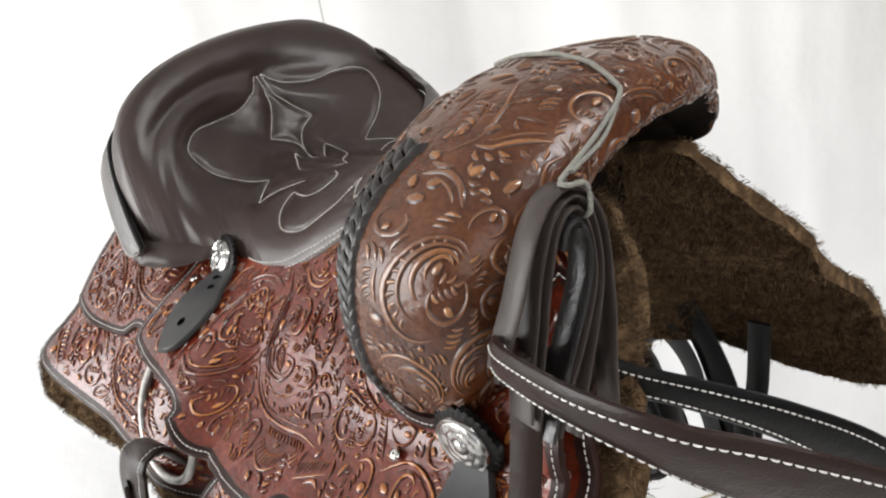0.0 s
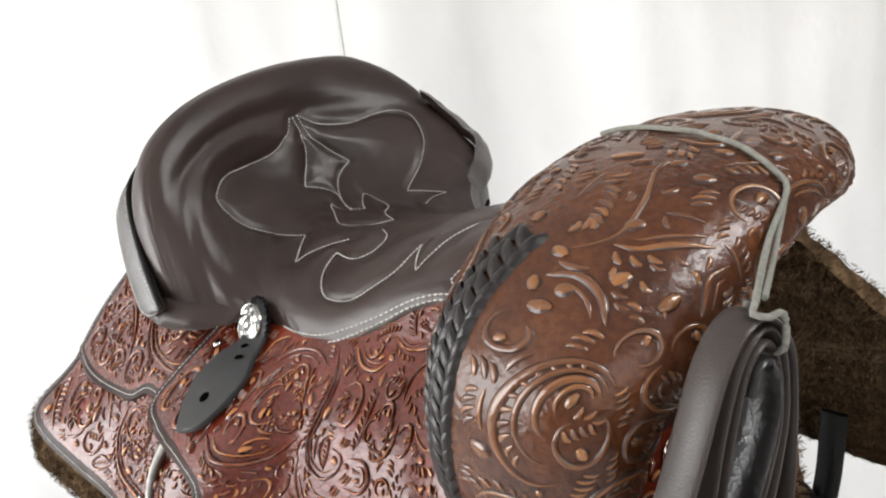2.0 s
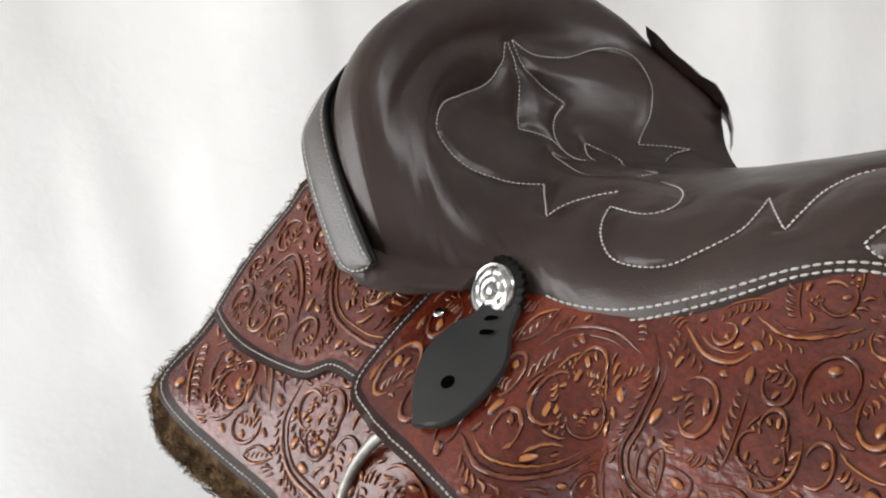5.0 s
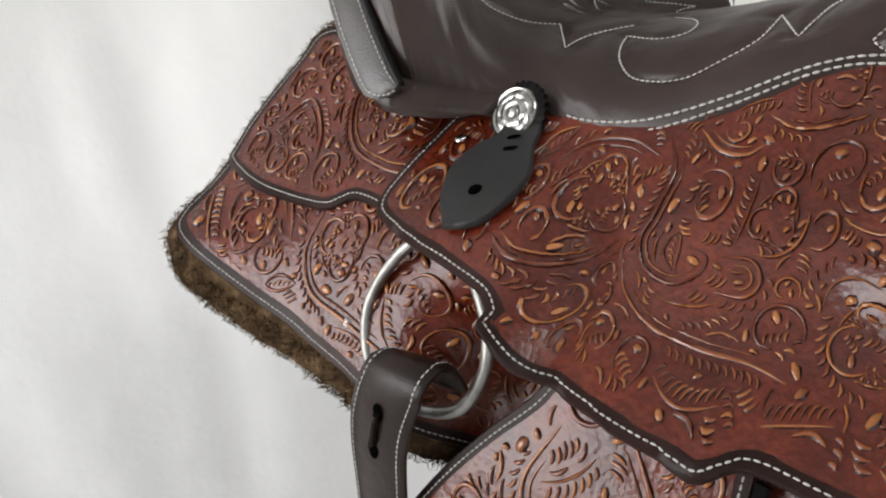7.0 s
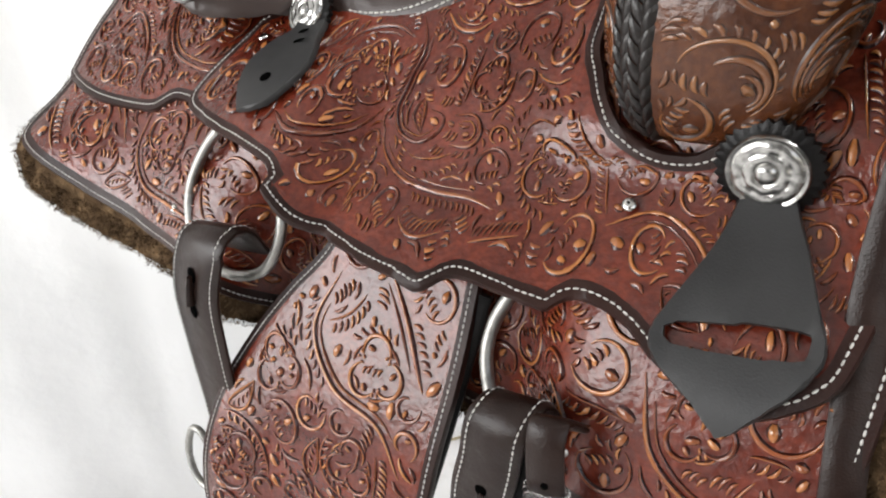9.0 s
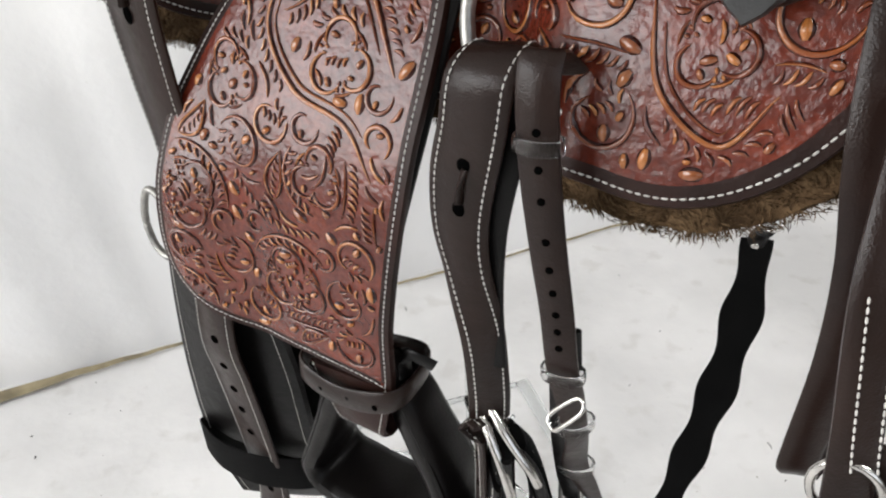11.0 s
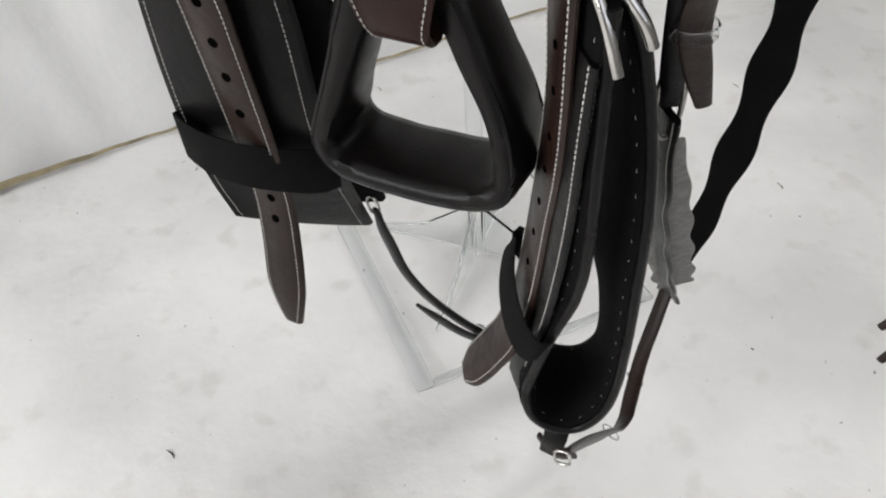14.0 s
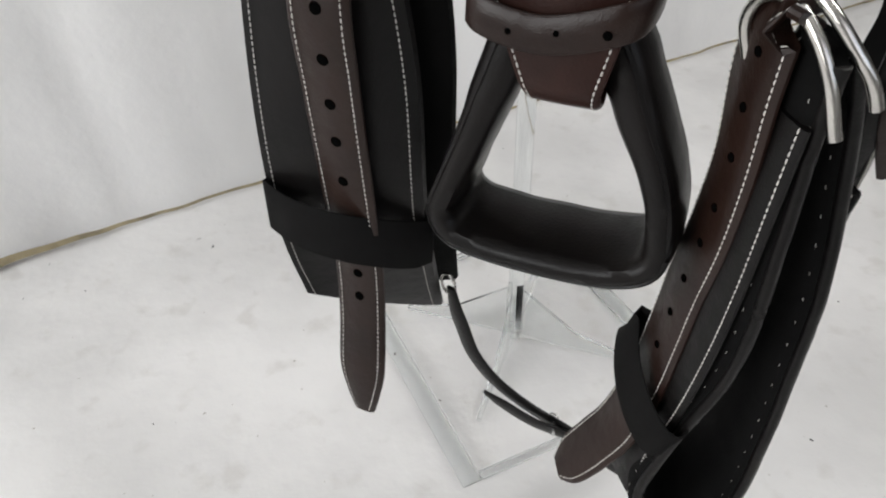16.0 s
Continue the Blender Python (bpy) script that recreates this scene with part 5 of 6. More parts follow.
STEMS = ([(0.208, -0.013), (0.217, 0.0), (0.223, 0.009), (0.230, 0.013), (0.250, 0.012), (0.274, 0.007), (0.287, 0.011), (0.289, 0.023), (0.287, 0.038), (0.289, 0.048)],
         [(0.225, 0.013), (0.243, 0.016), (0.250, 0.023), (0.250, 0.034), (0.247, 0.046), (0.236, 0.061)], [(0.219, 0.018), (0.219, 0.028), (0.225, 0.038), (0.230, 0.048), (0.234, 0.058)],
         [(0.221, -0.004), (0.243, -0.009), (0.267, -0.012), (0.289, -0.015)], [(0.307, -0.009), (0.329, -0.012), (0.325, 0.0), (0.323, 0.011)], [(0.312, 0.005), (0.305, 0.018), (0.312, 0.027), (0.334, 0.025)],
         [(0.294, 0.021), (0.287, 0.034), (0.294, 0.042)], [(0.212, 0.019), (0.208, 0.034), (0.210, 0.040), (0.222, 0.044), (0.230, 0.054)], [(0.197, 0.002), (0.199, 0.013), (0.192, 0.025), (0.179, 0.034)],
         [(0.186, 0.053), (0.197, 0.045), (0.203, 0.045), (0.208, 0.051), (0.203, 0.061)], [(0.201, 0.072), (0.217, 0.064), (0.224, 0.066), (0.230, 0.070)], [(0.289, 0.070), (0.303, 0.072), (0.318, 0.080), (0.327, 0.092)],
         [(0.285, 0.085), (0.300, 0.083), (0.316, 0.091)])
BERRIES = ((0.232, 0.021, 0.0036), (0.287, -0.002, 0.0042), (0.281, 0.018, 0.0028), (0.272, 0.033, 0.0038), (0.232, -0.015, 0.0034), (0.202, 0.029, 0.0038), (0.199, 0.053, 0.0042), (0.191, 0.011, 0.0036), (0.181, 0.006, 0.0036), (0.294, 0.090, 0.0044),
           (0.300, 0.030, 0.0034), (0.314, 0.051, 0.0036))
WHORLS = ((0.130, 0.030, 0.026, 0.5), (0.070, 0.010, 0.024, 2.2), (0.075, 0.070, 0.022, 4.0), (0.165, 0.090, 0.020, 1.2), (0.395, 0.060, 0.024, 1.0), (0.40, -0.010, 0.024, 3.5), (0.47, 0.03, 0.024, 5.0), (0.265, -0.045, 0.018, 0.3), (0.345, 0.075, 0.020, 2.0))
HATCHES = ((0.238, 0.038, 0.009, 1.5), (0.216, 0.044, 0.008, 0.8), (0.187, 0.042, 0.008, 0.3), (0.258, 0.002, 0.010, 0.1), (0.308, 0.076, 0.010, 0.5))
pattern = carve(o / BIG, 31, 1.0, margin=0.001, fill=1.6, small=0.12, whorls=[(x / BIG, y / BIG, r / BIG, turn) for x, y, r, turn in WHORLS], blocked=[(x / BIG, y / BIG, r / BIG) for x, y, r in strip], stems=[[(x / BIG, y / BIG) for x, y in line] for line in STEMS],
                berries=[(x / BIG, y / BIG, r / BIG) for x, y, r in BERRIES], hatches=[(x / BIG, y / BIG, r / BIG, turn) for x, y, r, turn in HATCHES])
pattern = [(p * BIG, w * 1.7, h * 0.7, k) for p, w, h, k in pattern]
part("tooling", relief(pattern, swell_surface, 0.0, 1.0, 1.0), [RELIEF_SWELL, BUD_SWELL, SWELL_DYE], swell, "raised carved stems and leaves", kind="stuff")

# flat braided lacing down the swell's back edge: two columns of slanting strips that meet in a row of points
PITCH = 0.0098
for i in range(22):
    for col in range(4):
        s = 1 if col % 2 else -1
        a0 = 0.006 + PITCH * (i + (0.5 if col in (1, 2) else 0.0))
        y = np.linspace(-1, 1, 6)
        rows = []
        for x in np.linspace(-1, 1, 6):
            aa = a0 + s * 0.0042 * x + 0.53 * PITCH * y
            bb = braid_mid(a0) + 0.0071 * (col - 1.5) + 0.0043 * x + 0 * y
            edge = 0.0032 * max(0.0, abs(bb[0] - braid_mid(a0)) - 0.0112) / 0.004
            hh = 0.0020 + 0.0013 * (1 - y ** 4) + 0.0006 * y - 0.0016 * abs(x) ** 3 + 0.0008 * s * x - edge
            rows.append(swell_surface(np.maximum(aa, 0.0005), bb, hh)[0])
        bm = bmesh.new()
        skin(bm, rows, closed_ring=False)
        part("braid_strand", bm, BRAID, swell)


def concho(name, centre, axis, r, label, parent, teeth=26):
    """Engraved silver disc on a scalloped black leather rosette."""
    ax = unit(axis)
    a = unit(np.cross(ax, (0, 0, 1)))
    b = np.cross(ax, a)
    c = np.array(centre)
    ang = np.linspace(0, 2 * math.pi, teeth * 4, endpoint=False)
    ring = lambda rr, h, wav=0.0: [c + (a * math.cos(x) + b * math.sin(x)) * rr * (1 + wav * (0.5 + 0.5 * math.cos(x * teeth))) + ax * h for x in ang]
    bm = bmesh.new()
    skin(bm, [ring(r * 1.20, -0.003, 0.10), ring(r * 1.20, 0.001, 0.10), ring(r * 1.02, 0.003), ring(r * 0.6, 0.003)])
    ros = part("rosette", bm, BLACK, parent, "scalloped black leather rosette")
    bm = bmesh.new()
    rows = []
    for f, h in ((1.0, 0.003), (1.0, 0.0045), (0.95, 0.0058), (0.90, 0.0055), (0.86, 0.0051), (0.82, 0.0058), (0.72, 0.0064), (0.62, 0.0064), (0.56, 0.0060), (0.51, 0.0066), (0.40, 0.0070), (0.33, 0.0067), (0.28, 0.0062), (0.24, 0.0076), (0.14, 0.0084), (0.03, 0.0086)):
        wob = 0.00020 if 0.45 < f < 0.85 else 0.0
        rows.append([c + (a * math.cos(x) + b * math.sin(x)) * r * f + ax * (h + wob * (math.cos(8 * x) + 0.6 * math.sin(7 * x + 20 * f))) for x in ang])
    skin(bm, rows)
    part(name, bm, CONCHO, parent, label)


def flat_strap(name, outline, surface, th, mat, parent, label, slot=None):
    o = curve(outline, 0.004, True)
    hole = None if slot is None else curve(slot, 0.003, True)
    return part(name, panel(o, surface, th, 0.0022, 0.010, hole), [mat, mat], parent, label)


# rear rosette with its leaf-shaped tie strap
rear_tie = part("tie_strap", panel(curve([(-0.110, 1.168), (-0.132, 1.166), (-0.136, 1.154), (-0.146, 1.147), (-0.151, 1.135), (-0.143, 1.123), (-0.134, 1.116), (-0.125, 1.110), (-0.125, 1.110), (-0.103, 1.115), (-0.093, 1.126), (-0.091, 1.137), (-0.097, 1.145), (-0.104, 1.152)], 0.004, True),
                                   flank(0.014, True), 0.0045, 0.0022, 0.010), [MATTE, MATTE], saddle, "leaf-shaped black leather tie strap with a hole")
for u, z, r in ((-0.119, 1.127, 0.0048), (-0.123, 1.153, 0.0034), (-0.119, 1.147, 0.0034)):
    p, n = flank(0.0188, True)(u, z)
    wide = r if r > 0.004 else 0.0085
    bm = blob(p, (np.array([wide, 0, 0.002 if wide > r else 0]), np.cross(n, (1, 0, 0)) * r * (1 if wide == r else 0.7), n * 0.0005), 14, 5)
    part("hole", bm, HOLE, rear_tie)
nc = flank(0.016, True)(-0.125, 1.172)[1]
pc, nc = np.array([-0.129, -0.1535, 1.181]), np.array([-0.1, -0.92, 0.38])
concho("concho", pc, nc, 0.0185, "small engraved silver concho", saddle)
pf, nf = np.array([0.2252, -0.2186, 1.1232]), flank(0.016, True)(0.222, 1.117)[1]
concho("concho", pf - 0.006 * unit(nf), nf + np.array([0, -0.45, -0.25]), 0.0195, "large engraved silver concho", saddle, 30)
flat_strap("tie_strap", [(0.214, 1.097), (0.209, 1.074), (0.201, 1.058), (0.194, 1.047), (0.194, 1.040), (0.202, 1.033), (0.219, 1.024), (0.233, 1.015), (0.238, 1.017), (0.252, 1.029), (0.265, 1.042), (0.268, 1.050), (0.261, 1.060), (0.253, 1.073), (0.241, 1.097), (0.238, 1.112), (0.216, 1.112)],
           flank(0.0145, True), 0.0055, MATTE, saddle, "black leather strap with a long slot", [(0.199, 1.046), (0.203, 1.048), (0.232, 1.052), (0.256, 1.0535), (0.261, 1.052), (0.261, 1.048), (0.256, 1.045), (0.225, 1.042), (0.204, 1.041), (0.200, 1.043)])
for u, z in ((0.160, 1.086), (-0.166, 1.151)):
    p, n = flank(0.0145, True)(u, z)
    part("screw", blob(p, (np.array([0.0042, 0, 0]), np.cross(n, (1, 0, 0)) * 0.0042, n * 0.0018), 14, 7), STEEL, saddle, "round nickel screw head")
    part("hole", blob(p + n * 0.0016, (np.array([0.0011, 0, 0]), np.cross(n, (1, 0, 0)) * 0.0011, n * 0.0004), 10, 5), HOLE, saddle)
p, n = flank(0.0085)(-0.207, 1.034)
part("screw", blob(p, (np.array([0.004, 0, 0]), np.cross(n, (1, 0, 0)) * 0.004, n * 0.0016), 14, 7), STEEL, saddle, "round nickel screw head")


def dee(cu, y_top, y_low, cz, w, h, label, parent, r=0.0042):
    """A rounded metal ring hanging on the flank."""
    pts = [(-0.25, 1.0), (-0.62, 0.72), (-0.95, 0.2), (-1.0, -0.3), (-0.72, -0.8), (0, -1.0), (0.72, -0.8), (1.0, -0.3), (0.95, 0.2), (0.62, 0.72), (0.25, 1.0)]
    path = curve([(cu + w * x, y_low + (y_top - y_low) * (0.5 + 0.5 * z), cz + h * z) for x, z in pts], 0.004, True)
    return part("dee_ring", tube(path, r, 10, True), BRUSHED, parent, label)


dee(-0.136, -0.232, -0.262, 1.054, 0.052, 0.054, "dull nickel rear rigging ring", saddle)
dee(0.136, -0.236, -0.266, 1.010, 0.044, 0.052, "dull nickel front rigging ring", saddle)
dee(-0.228, -0.262, -0.264, 0.780, 0.020, 0.034, "dull nickel ring beside the billet", saddle, 0.0035)

# ---- seat seam: thread along the lower edge and quilted figures ----
for line in QUILT_LINES:
    spots = [seat_surface(a / 0.035, b / 0.17, -0.0020) for a, b in line]
    part("quilt_stitching", stitch(bmesh.new(), np.array([a for a, _ in spots]), np.array([b for _, b in spots]), 0.0027, 0.0010, 0.0006), THREAD, seat, "white quilting thread")
for h in (-1.53, -1.455):
    q = [seat_surface(k, h, 0.0036) for k in np.linspace(7.6, 12.7, 70)]
    part("stitching", stitch(bmesh.new(), np.array([a for a, _ in q]), np.array([b for _, b in q]), 0.0042, 0.001, 0.0007), THREAD, seat, "white stitching")

# ---- back cinch: billet strap, wide band and keeper ----
back = thing("back_cinch", "brown billet strap on a wide black back cinch", "strap", (-0.15, -0.285, 0.31))
Y = -0.286
billet, path, w, wd = strap("billet", [(-0.118, -0.256, 1.024, 0.050), (-0.119, -0.270, 1.044, 0.051), (-0.123, -0.287, 1.040, 0.052), (-0.136, -0.293, 1.000, 0.050), (-0.141, -0.289, 0.940, 0.047), (-0.141, -0.285, 0.880, 0.046), (-0.140, -0.284, 0.80, 0.045),
                                       (-0.141, -0.295, 0.71, 0.045), (-0.1445, -0.289, 0.66, 0.045), (-0.1475, -0.283, 0.612, 0.045), (-0.150, -0.276, 0.54, 0.045), (-0.1515, -0.272, 0.481, 0.045), (-0.150, -0.280, 0.43, 0.045), (-0.148, -0.292, 0.385, 0.045), (-0.147, -0.297, 0.355, 0.032), (-0.147, -0.298, 0.336, 0.021)], back, BROWN, 0.0065,
                          "brown stitched billet strap with punched holes", wdir=(1, 0.0, 0.10), inset_st=0.005)
lng = len(path)
zz = path[:, 2]
dist = np.concatenate(([0], np.cumsum(np.linalg.norm(np.diff(path, axis=0), axis=1))))
spots = [dist[int(np.argmin(abs(zz - z) + (np.arange(lng) < 12)))] / dist[-1] for z in (0.755, 0.707, 0.677, 0.642, 0.611, 0.575, 0.481, 0.458)]
holes(billet, path, w, spots, 0.0043, 0.0072, 1)
for z in (1.012, 0.985):
    i = int(np.argmin(abs(zz - z) + 9 * (np.arange(lng) < 12)))
    part("hole", blob(path[i] + np.array([0, -0.0042, 0]), ((0.0042, 0, 0), (0, 0, 0.0065), (0, 0.0008, 0)), 14, 5), HOLE, billet)
part("lace", tube(np.array([path[int(np.argmin(abs(zz - z) + 9 * (np.arange(lng) < 12)))] + np.array([0.001, -0.0062, 0]) for z in (1.012, 1.004, 0.996, 0.988)]), 0.0034, 8, flat=0.5), BROWN, billet, "short brown lace through two slots")


BAND_L = curve([(-0.188, -0.288, 0.82), (-0.203, -0.292, 0.74), (-0.213, -0.295, 0.65), (-0.2186, -0.294, 0.56), (-0.2195, -0.287, 0.49), (-0.2145, -0.2764, 0.429)], 0.01)
BAND_R = curve([(-0.118, -0.282, 0.82), (-0.104, -0.274, 0.74), (-0.098, -0.264, 0.65), (-0.105, -0.250, 0.53), (-0.119, -0.212, 0.44), (-0.131, -0.1764, 0.36)], 0.01)


def band_at(s, q):
    """The wide band between its two edges, bowed outward and twisted towards its lower end; s across, q down."""
    a, b = (np.array([np.interp(q * (len(e) - 1), np.arange(len(e)), e[:, k]) for k in range(3)]) for e in (BAND_L, BAND_R))
    f = 0.5 + 0.5 * s
    return a * (1 - f) + b * f + np.array([0, -0.010 * (1 - s * s) * math.sin(math.pi * min(1.0, 0.15 + 0.85 * q)) ** 0.5 + 0.010, -0.004 * (1 - s * s) * q])


bm = bmesh.new()
rows = []
for q in np.linspace(0, 1, 30):
    front = [band_at(s, q) + np.array([0, -0.002, 0]) for s in np.linspace(-1, 1, 15)]
    rear = [band_at(s, q) + np.array([0, 0.004, 0]) for s in np.linspace(1, -1, 15)]
    rows.append(front + rear)
skin(bm, rows)
band = part("band", bm, BLACK, back, "wide black padded leather band")
for s in (-0.88, 0.88):
    line = np.array([band_at(s, q) + np.array([0, -0.0025, 0]) for q in np.linspace(0, 1, 50)])
    part("stitching", stitch(bmesh.new(), line, (0, -1, 0)), THREAD, band, "white stitching")
bm = bmesh.new()
rows = []
for q in np.linspace(0, 0.97, 26):
    c = [band_at(s, q) + np.array([0.020 - 0.014 * q, 0.020 + 0.002 * q, 0.010]) for s in np.linspace(-0.2, 1, 9)]
    rows.append(c + [p + np.array([0, 0.007, 0]) for p in c[::-1]])
skin(bm, rows)
part("band_lining", bm, FELT, back, "black felt back half of the band")
kp = curve([(-0.2195, -0.287, 0.540), (-0.212, -0.2925, 0.540), (-0.185, -0.297, 0.535), (-0.150, -0.289, 0.527), (-0.122, -0.268, 0.515), (-0.106, -0.244, 0.503), (-0.104, -0.232, 0.503), (-0.122, -0.244, 0.515), (-0.16, -0.266, 0.528), (-0.20, -0.280, 0.538)], 0.006, True)
part("keeper", ribbon(kp, (0.05, 0, 1), 0.046, 0.0022, True), WEBBING, back, "black elastic webbing keeper")

# connecting strap between the two cinches
conn = thing("connecting_strap", "narrow black strap hanging between the two cinches", "strap", (-0.03, -0.17, 0.23))
strap("strap", [(-0.117, -0.172, 0.392, 0.012), (-0.112, -0.172, 0.365, 0.019), (-0.106, -0.17, 0.340, 0.022), (-0.093, -0.17, 0.305, 0.022), (-0.068, -0.17, 0.275, 0.022), (-0.030, -0.17, 0.252, 0.022), (0.010, -0.172, 0.240, 0.022), (0.055, -0.19, 0.243, 0.022), (0.095, -0.215, 0.27, 0.022)], conn, BLACK, 0.004, "black leather strap",
      wdir=(0.55, -0.25, 0.75), thread=False)
strap("strap_end", [(0.020, -0.176, 0.236, 0.020), (-0.02, -0.178, 0.240, 0.020), (-0.055, -0.178, 0.252, 0.019), (-0.078, -0.178, 0.262, 0.006)], conn, BLACK, 0.003, "loose pointed strap end", wdir=(0.4, -0.2, 0.85), thread=False)
part("clip", tube(curve([(-0.128, -0.17, 0.402), (-0.120, -0.172, 0.408), (-0.113, -0.172, 0.398), (-0.116, -0.172, 0.384), (-0.126, -0.17, 0.386)], 0.003, True), 0.0016, 8, True), STEEL, conn, "small steel wire clip")
part("keeper", ribbon(curve([(0.000, -0.182, 0.247), (0.004, -0.178, 0.231), (0.002, -0.166, 0.236), (-0.002, -0.168, 0.252)], 0.003, True), (0.9, 0, 0.1), 0.007, 0.0018, True), CLEAR_RUBBER, conn, "clear plastic keeper")

# ---- front cinch: latigo, ring and doubled girth ----
front = thing("front_cinch", "brown latigo and doubled black girth hanging from a ring", "strap", (0.13, -0.27, 0.25))
LY = -0.290
lat, path, w, wd = strap("latigo", [(0.130, -0.262, 0.972, 1, 0, 0.1, 0.037), (0.127, -0.276, 0.992, 1, 0, 0.1, 0.038), (0.121, LY - 0.002, 0.982, 1, 0, 0.08, 0.039), (0.115, LY - 0.002, 0.952, 1, 0, 0.1, 0.039), (0.1075, LY, 0.922, 1, 0.05, 0.12, 0.039),
                                    (0.1055, LY, 0.892, 1, 0.1, 0.15, 0.035), (0.110, LY, 0.862, 0.95, 0.2, 0.2, 0.029), (0.117, LY + 0.004, 0.815, 0.7, 0.6, 0.1, 0.028), (0.119, LY + 0.008, 0.765, 0.7, 0.6, 0, 0.028), (0.118, LY + 0.010, 0.738, 0.7, 0.6, 0, 0.028)], front, BROWN, 0.0065, "brown stitched latigo with a slotted tie", inset_st=0.0045)
for z in (0.935, 0.905):
    i = int(np.argmin(abs(path[:, 2] - z)))
    part("hole", blob(path[i] + np.array([0.001, -0.0036, 0]), ((0.0042, 0, 0), (0, 0, 0.0048), (0, 0.0008, 0)), 12, 5), HOLE, lat)
part("lace", tube(np.array([(0.112, LY - 0.0045, 0.932), (0.110, LY - 0.0065, 0.922), (0.108, LY - 0.0045, 0.910)]), 0.0028, 8, flat=0.5), BROWN, lat, "short brown lace through two holes")
strap("latigo_lining", [(0.130, -0.272, 0.975, 0.030), (0.119, -0.279, 0.93, 0.036), (0.112, -0.280, 0.89, 0.036), (0.113, -0.280, 0.84, 0.030), (0.120, -0.282, 0.79, 0.024)], front, BLACK, 0.004, "black lining strap behind", thread=False)
tail, path, w, wd = strap("latigo_tail", [(0.122, -0.284, 0.735, 0.6, -0.8, 0, 0.034), (0.108, -0.276, 0.735, 0.6, -0.8, 0, 0.044), (0.105, -0.270, 0.70, 0.6, -0.8, 0, 0.045), (0.106, -0.270, 0.65, 0.6, -0.8, 0.1, 0.041), (0.103, -0.266, 0.60, 0.6, -0.8, 0.15, 0.043), (0.097, -0.261, 0.55, 0.58, -0.8, 0.2, 0.045),
                                          (0.092, -0.261, 0.50, 0.58, -0.78, 0.2, 0.046), (0.086, -0.263, 0.45, 0.58, -0.75, 0.3, 0.047), (0.074, -0.267, 0.40, 0.65, -0.6, 0.45, 0.047), (0.058, -0.270, 0.365, 0.7, -0.45, 0.55, 0.046), (0.042, -0.272, 0.336, 0.72, -0.4, 0.58, 0.042), (0.033, -0.273, 0.321, 0.72, -0.4, 0.58, 0.024)], front, BROWN, 0.006, "brown stitched strap end with holes", inset_st=0.004)
d = np.concatenate(([0], np.cumsum(np.linalg.norm(np.diff(path, axis=0), axis=1))))
holes(tail, path, w, [d[int(np.argmin(abs(path[:, 2] - z)))] / d[-1] for z in (0.713, 0.682, 0.652, 0.618, 0.586, 0.553, 0.52, 0.49)], 0.0030, 0.0068, 1)
part("ring", tube(curve([(0.098, -0.262, 0.706), (0.093, -0.265, 0.726), (0.099, -0.274, 0.741), (0.110, -0.282, 0.744), (0.122, -0.289, 0.735), (0.135, -0.295, 0.716), (0.1461, -0.2977, 0.6869)], 0.004), 0.0034, 10), STEEL, front, "polished steel cinch ring")
part("ring", tube(curve([(0.102, -0.268, 0.746), (0.113, -0.277, 0.750), (0.122, -0.282, 0.746), (0.132, -0.286, 0.738), (0.143, -0.288, 0.726), (0.153, -0.288, 0.714), (0.1592, -0.2866, 0.7004)], 0.004), 0.0034, 10), STEEL, front, "polished steel cinch ring")
GW = (0.66, -0.75, 0)
girth, path, w, wd = strap("girth", [(0.130, -0.284, 0.725) + GW + (0.030,), (0.124, -0.274, 0.68) + GW + (0.046,), (0.120, -0.269, 0.62) + GW + (0.062,), (0.118, -0.266, 0.55) + GW + (0.070,), (0.113, -0.263, 0.50) + GW + (0.070,), (0.104, -0.260, 0.45, 0.5, -0.86, 0, 0.072),
                                     (0.094, -0.257, 0.40, 0.42, -0.91, 0, 0.078), (0.088, -0.254, 0.360, 0.35, -0.94, 0, 0.086), (0.093, -0.252, 0.328, 0.33, -0.94, 0, 0.090), (0.107, -0.247, 0.311, 0.33, -0.94, 0, 0.092), (0.122, -0.242, 0.307, 0.33, -0.94, 0, 0.092), (0.137, -0.237, 0.313, 0.33, -0.94, 0, 0.091),
                                     (0.150, -0.233, 0.335, 0.35, -0.94, 0, 0.088), (0.156, -0.232, 0.37, 0.40, -0.92, 0, 0.084), (0.155, -0.236, 0.43, 0.5, -0.86, 0, 0.078), (0.150, -0.243, 0.50) + GW + (0.072,), (0.150, -0.246, 0.57) + GW + (0.066,), (0.148, -0.250, 0.63) + GW + (0.050,), (0.142, -0.262, 0.69) + GW + (0.036,), (0.136, -0.278, 0.725) + GW + (0.026,)], front, FELT, 0.013, "thick black padded girth folded double", thread=False)
ww, nn = side_of(path, w)
for s in (-1, 1):
    rim = path + ww * (s * (wd / 2 - 0.001))[:, None]
    part("tubing", tube(rim, 0.0042, 8), BLACK, girth, "black leather edge piping")
    for face in (-1, 1):
        part("stitching", stitch(bmesh.new(), path + ww * (s * (wd / 2 - 0.006))[:, None] + nn * face * 0.0068, nn * face, 0.0028, 0.0165, 0.0002), THREAD, girth, "sparse white stitching")
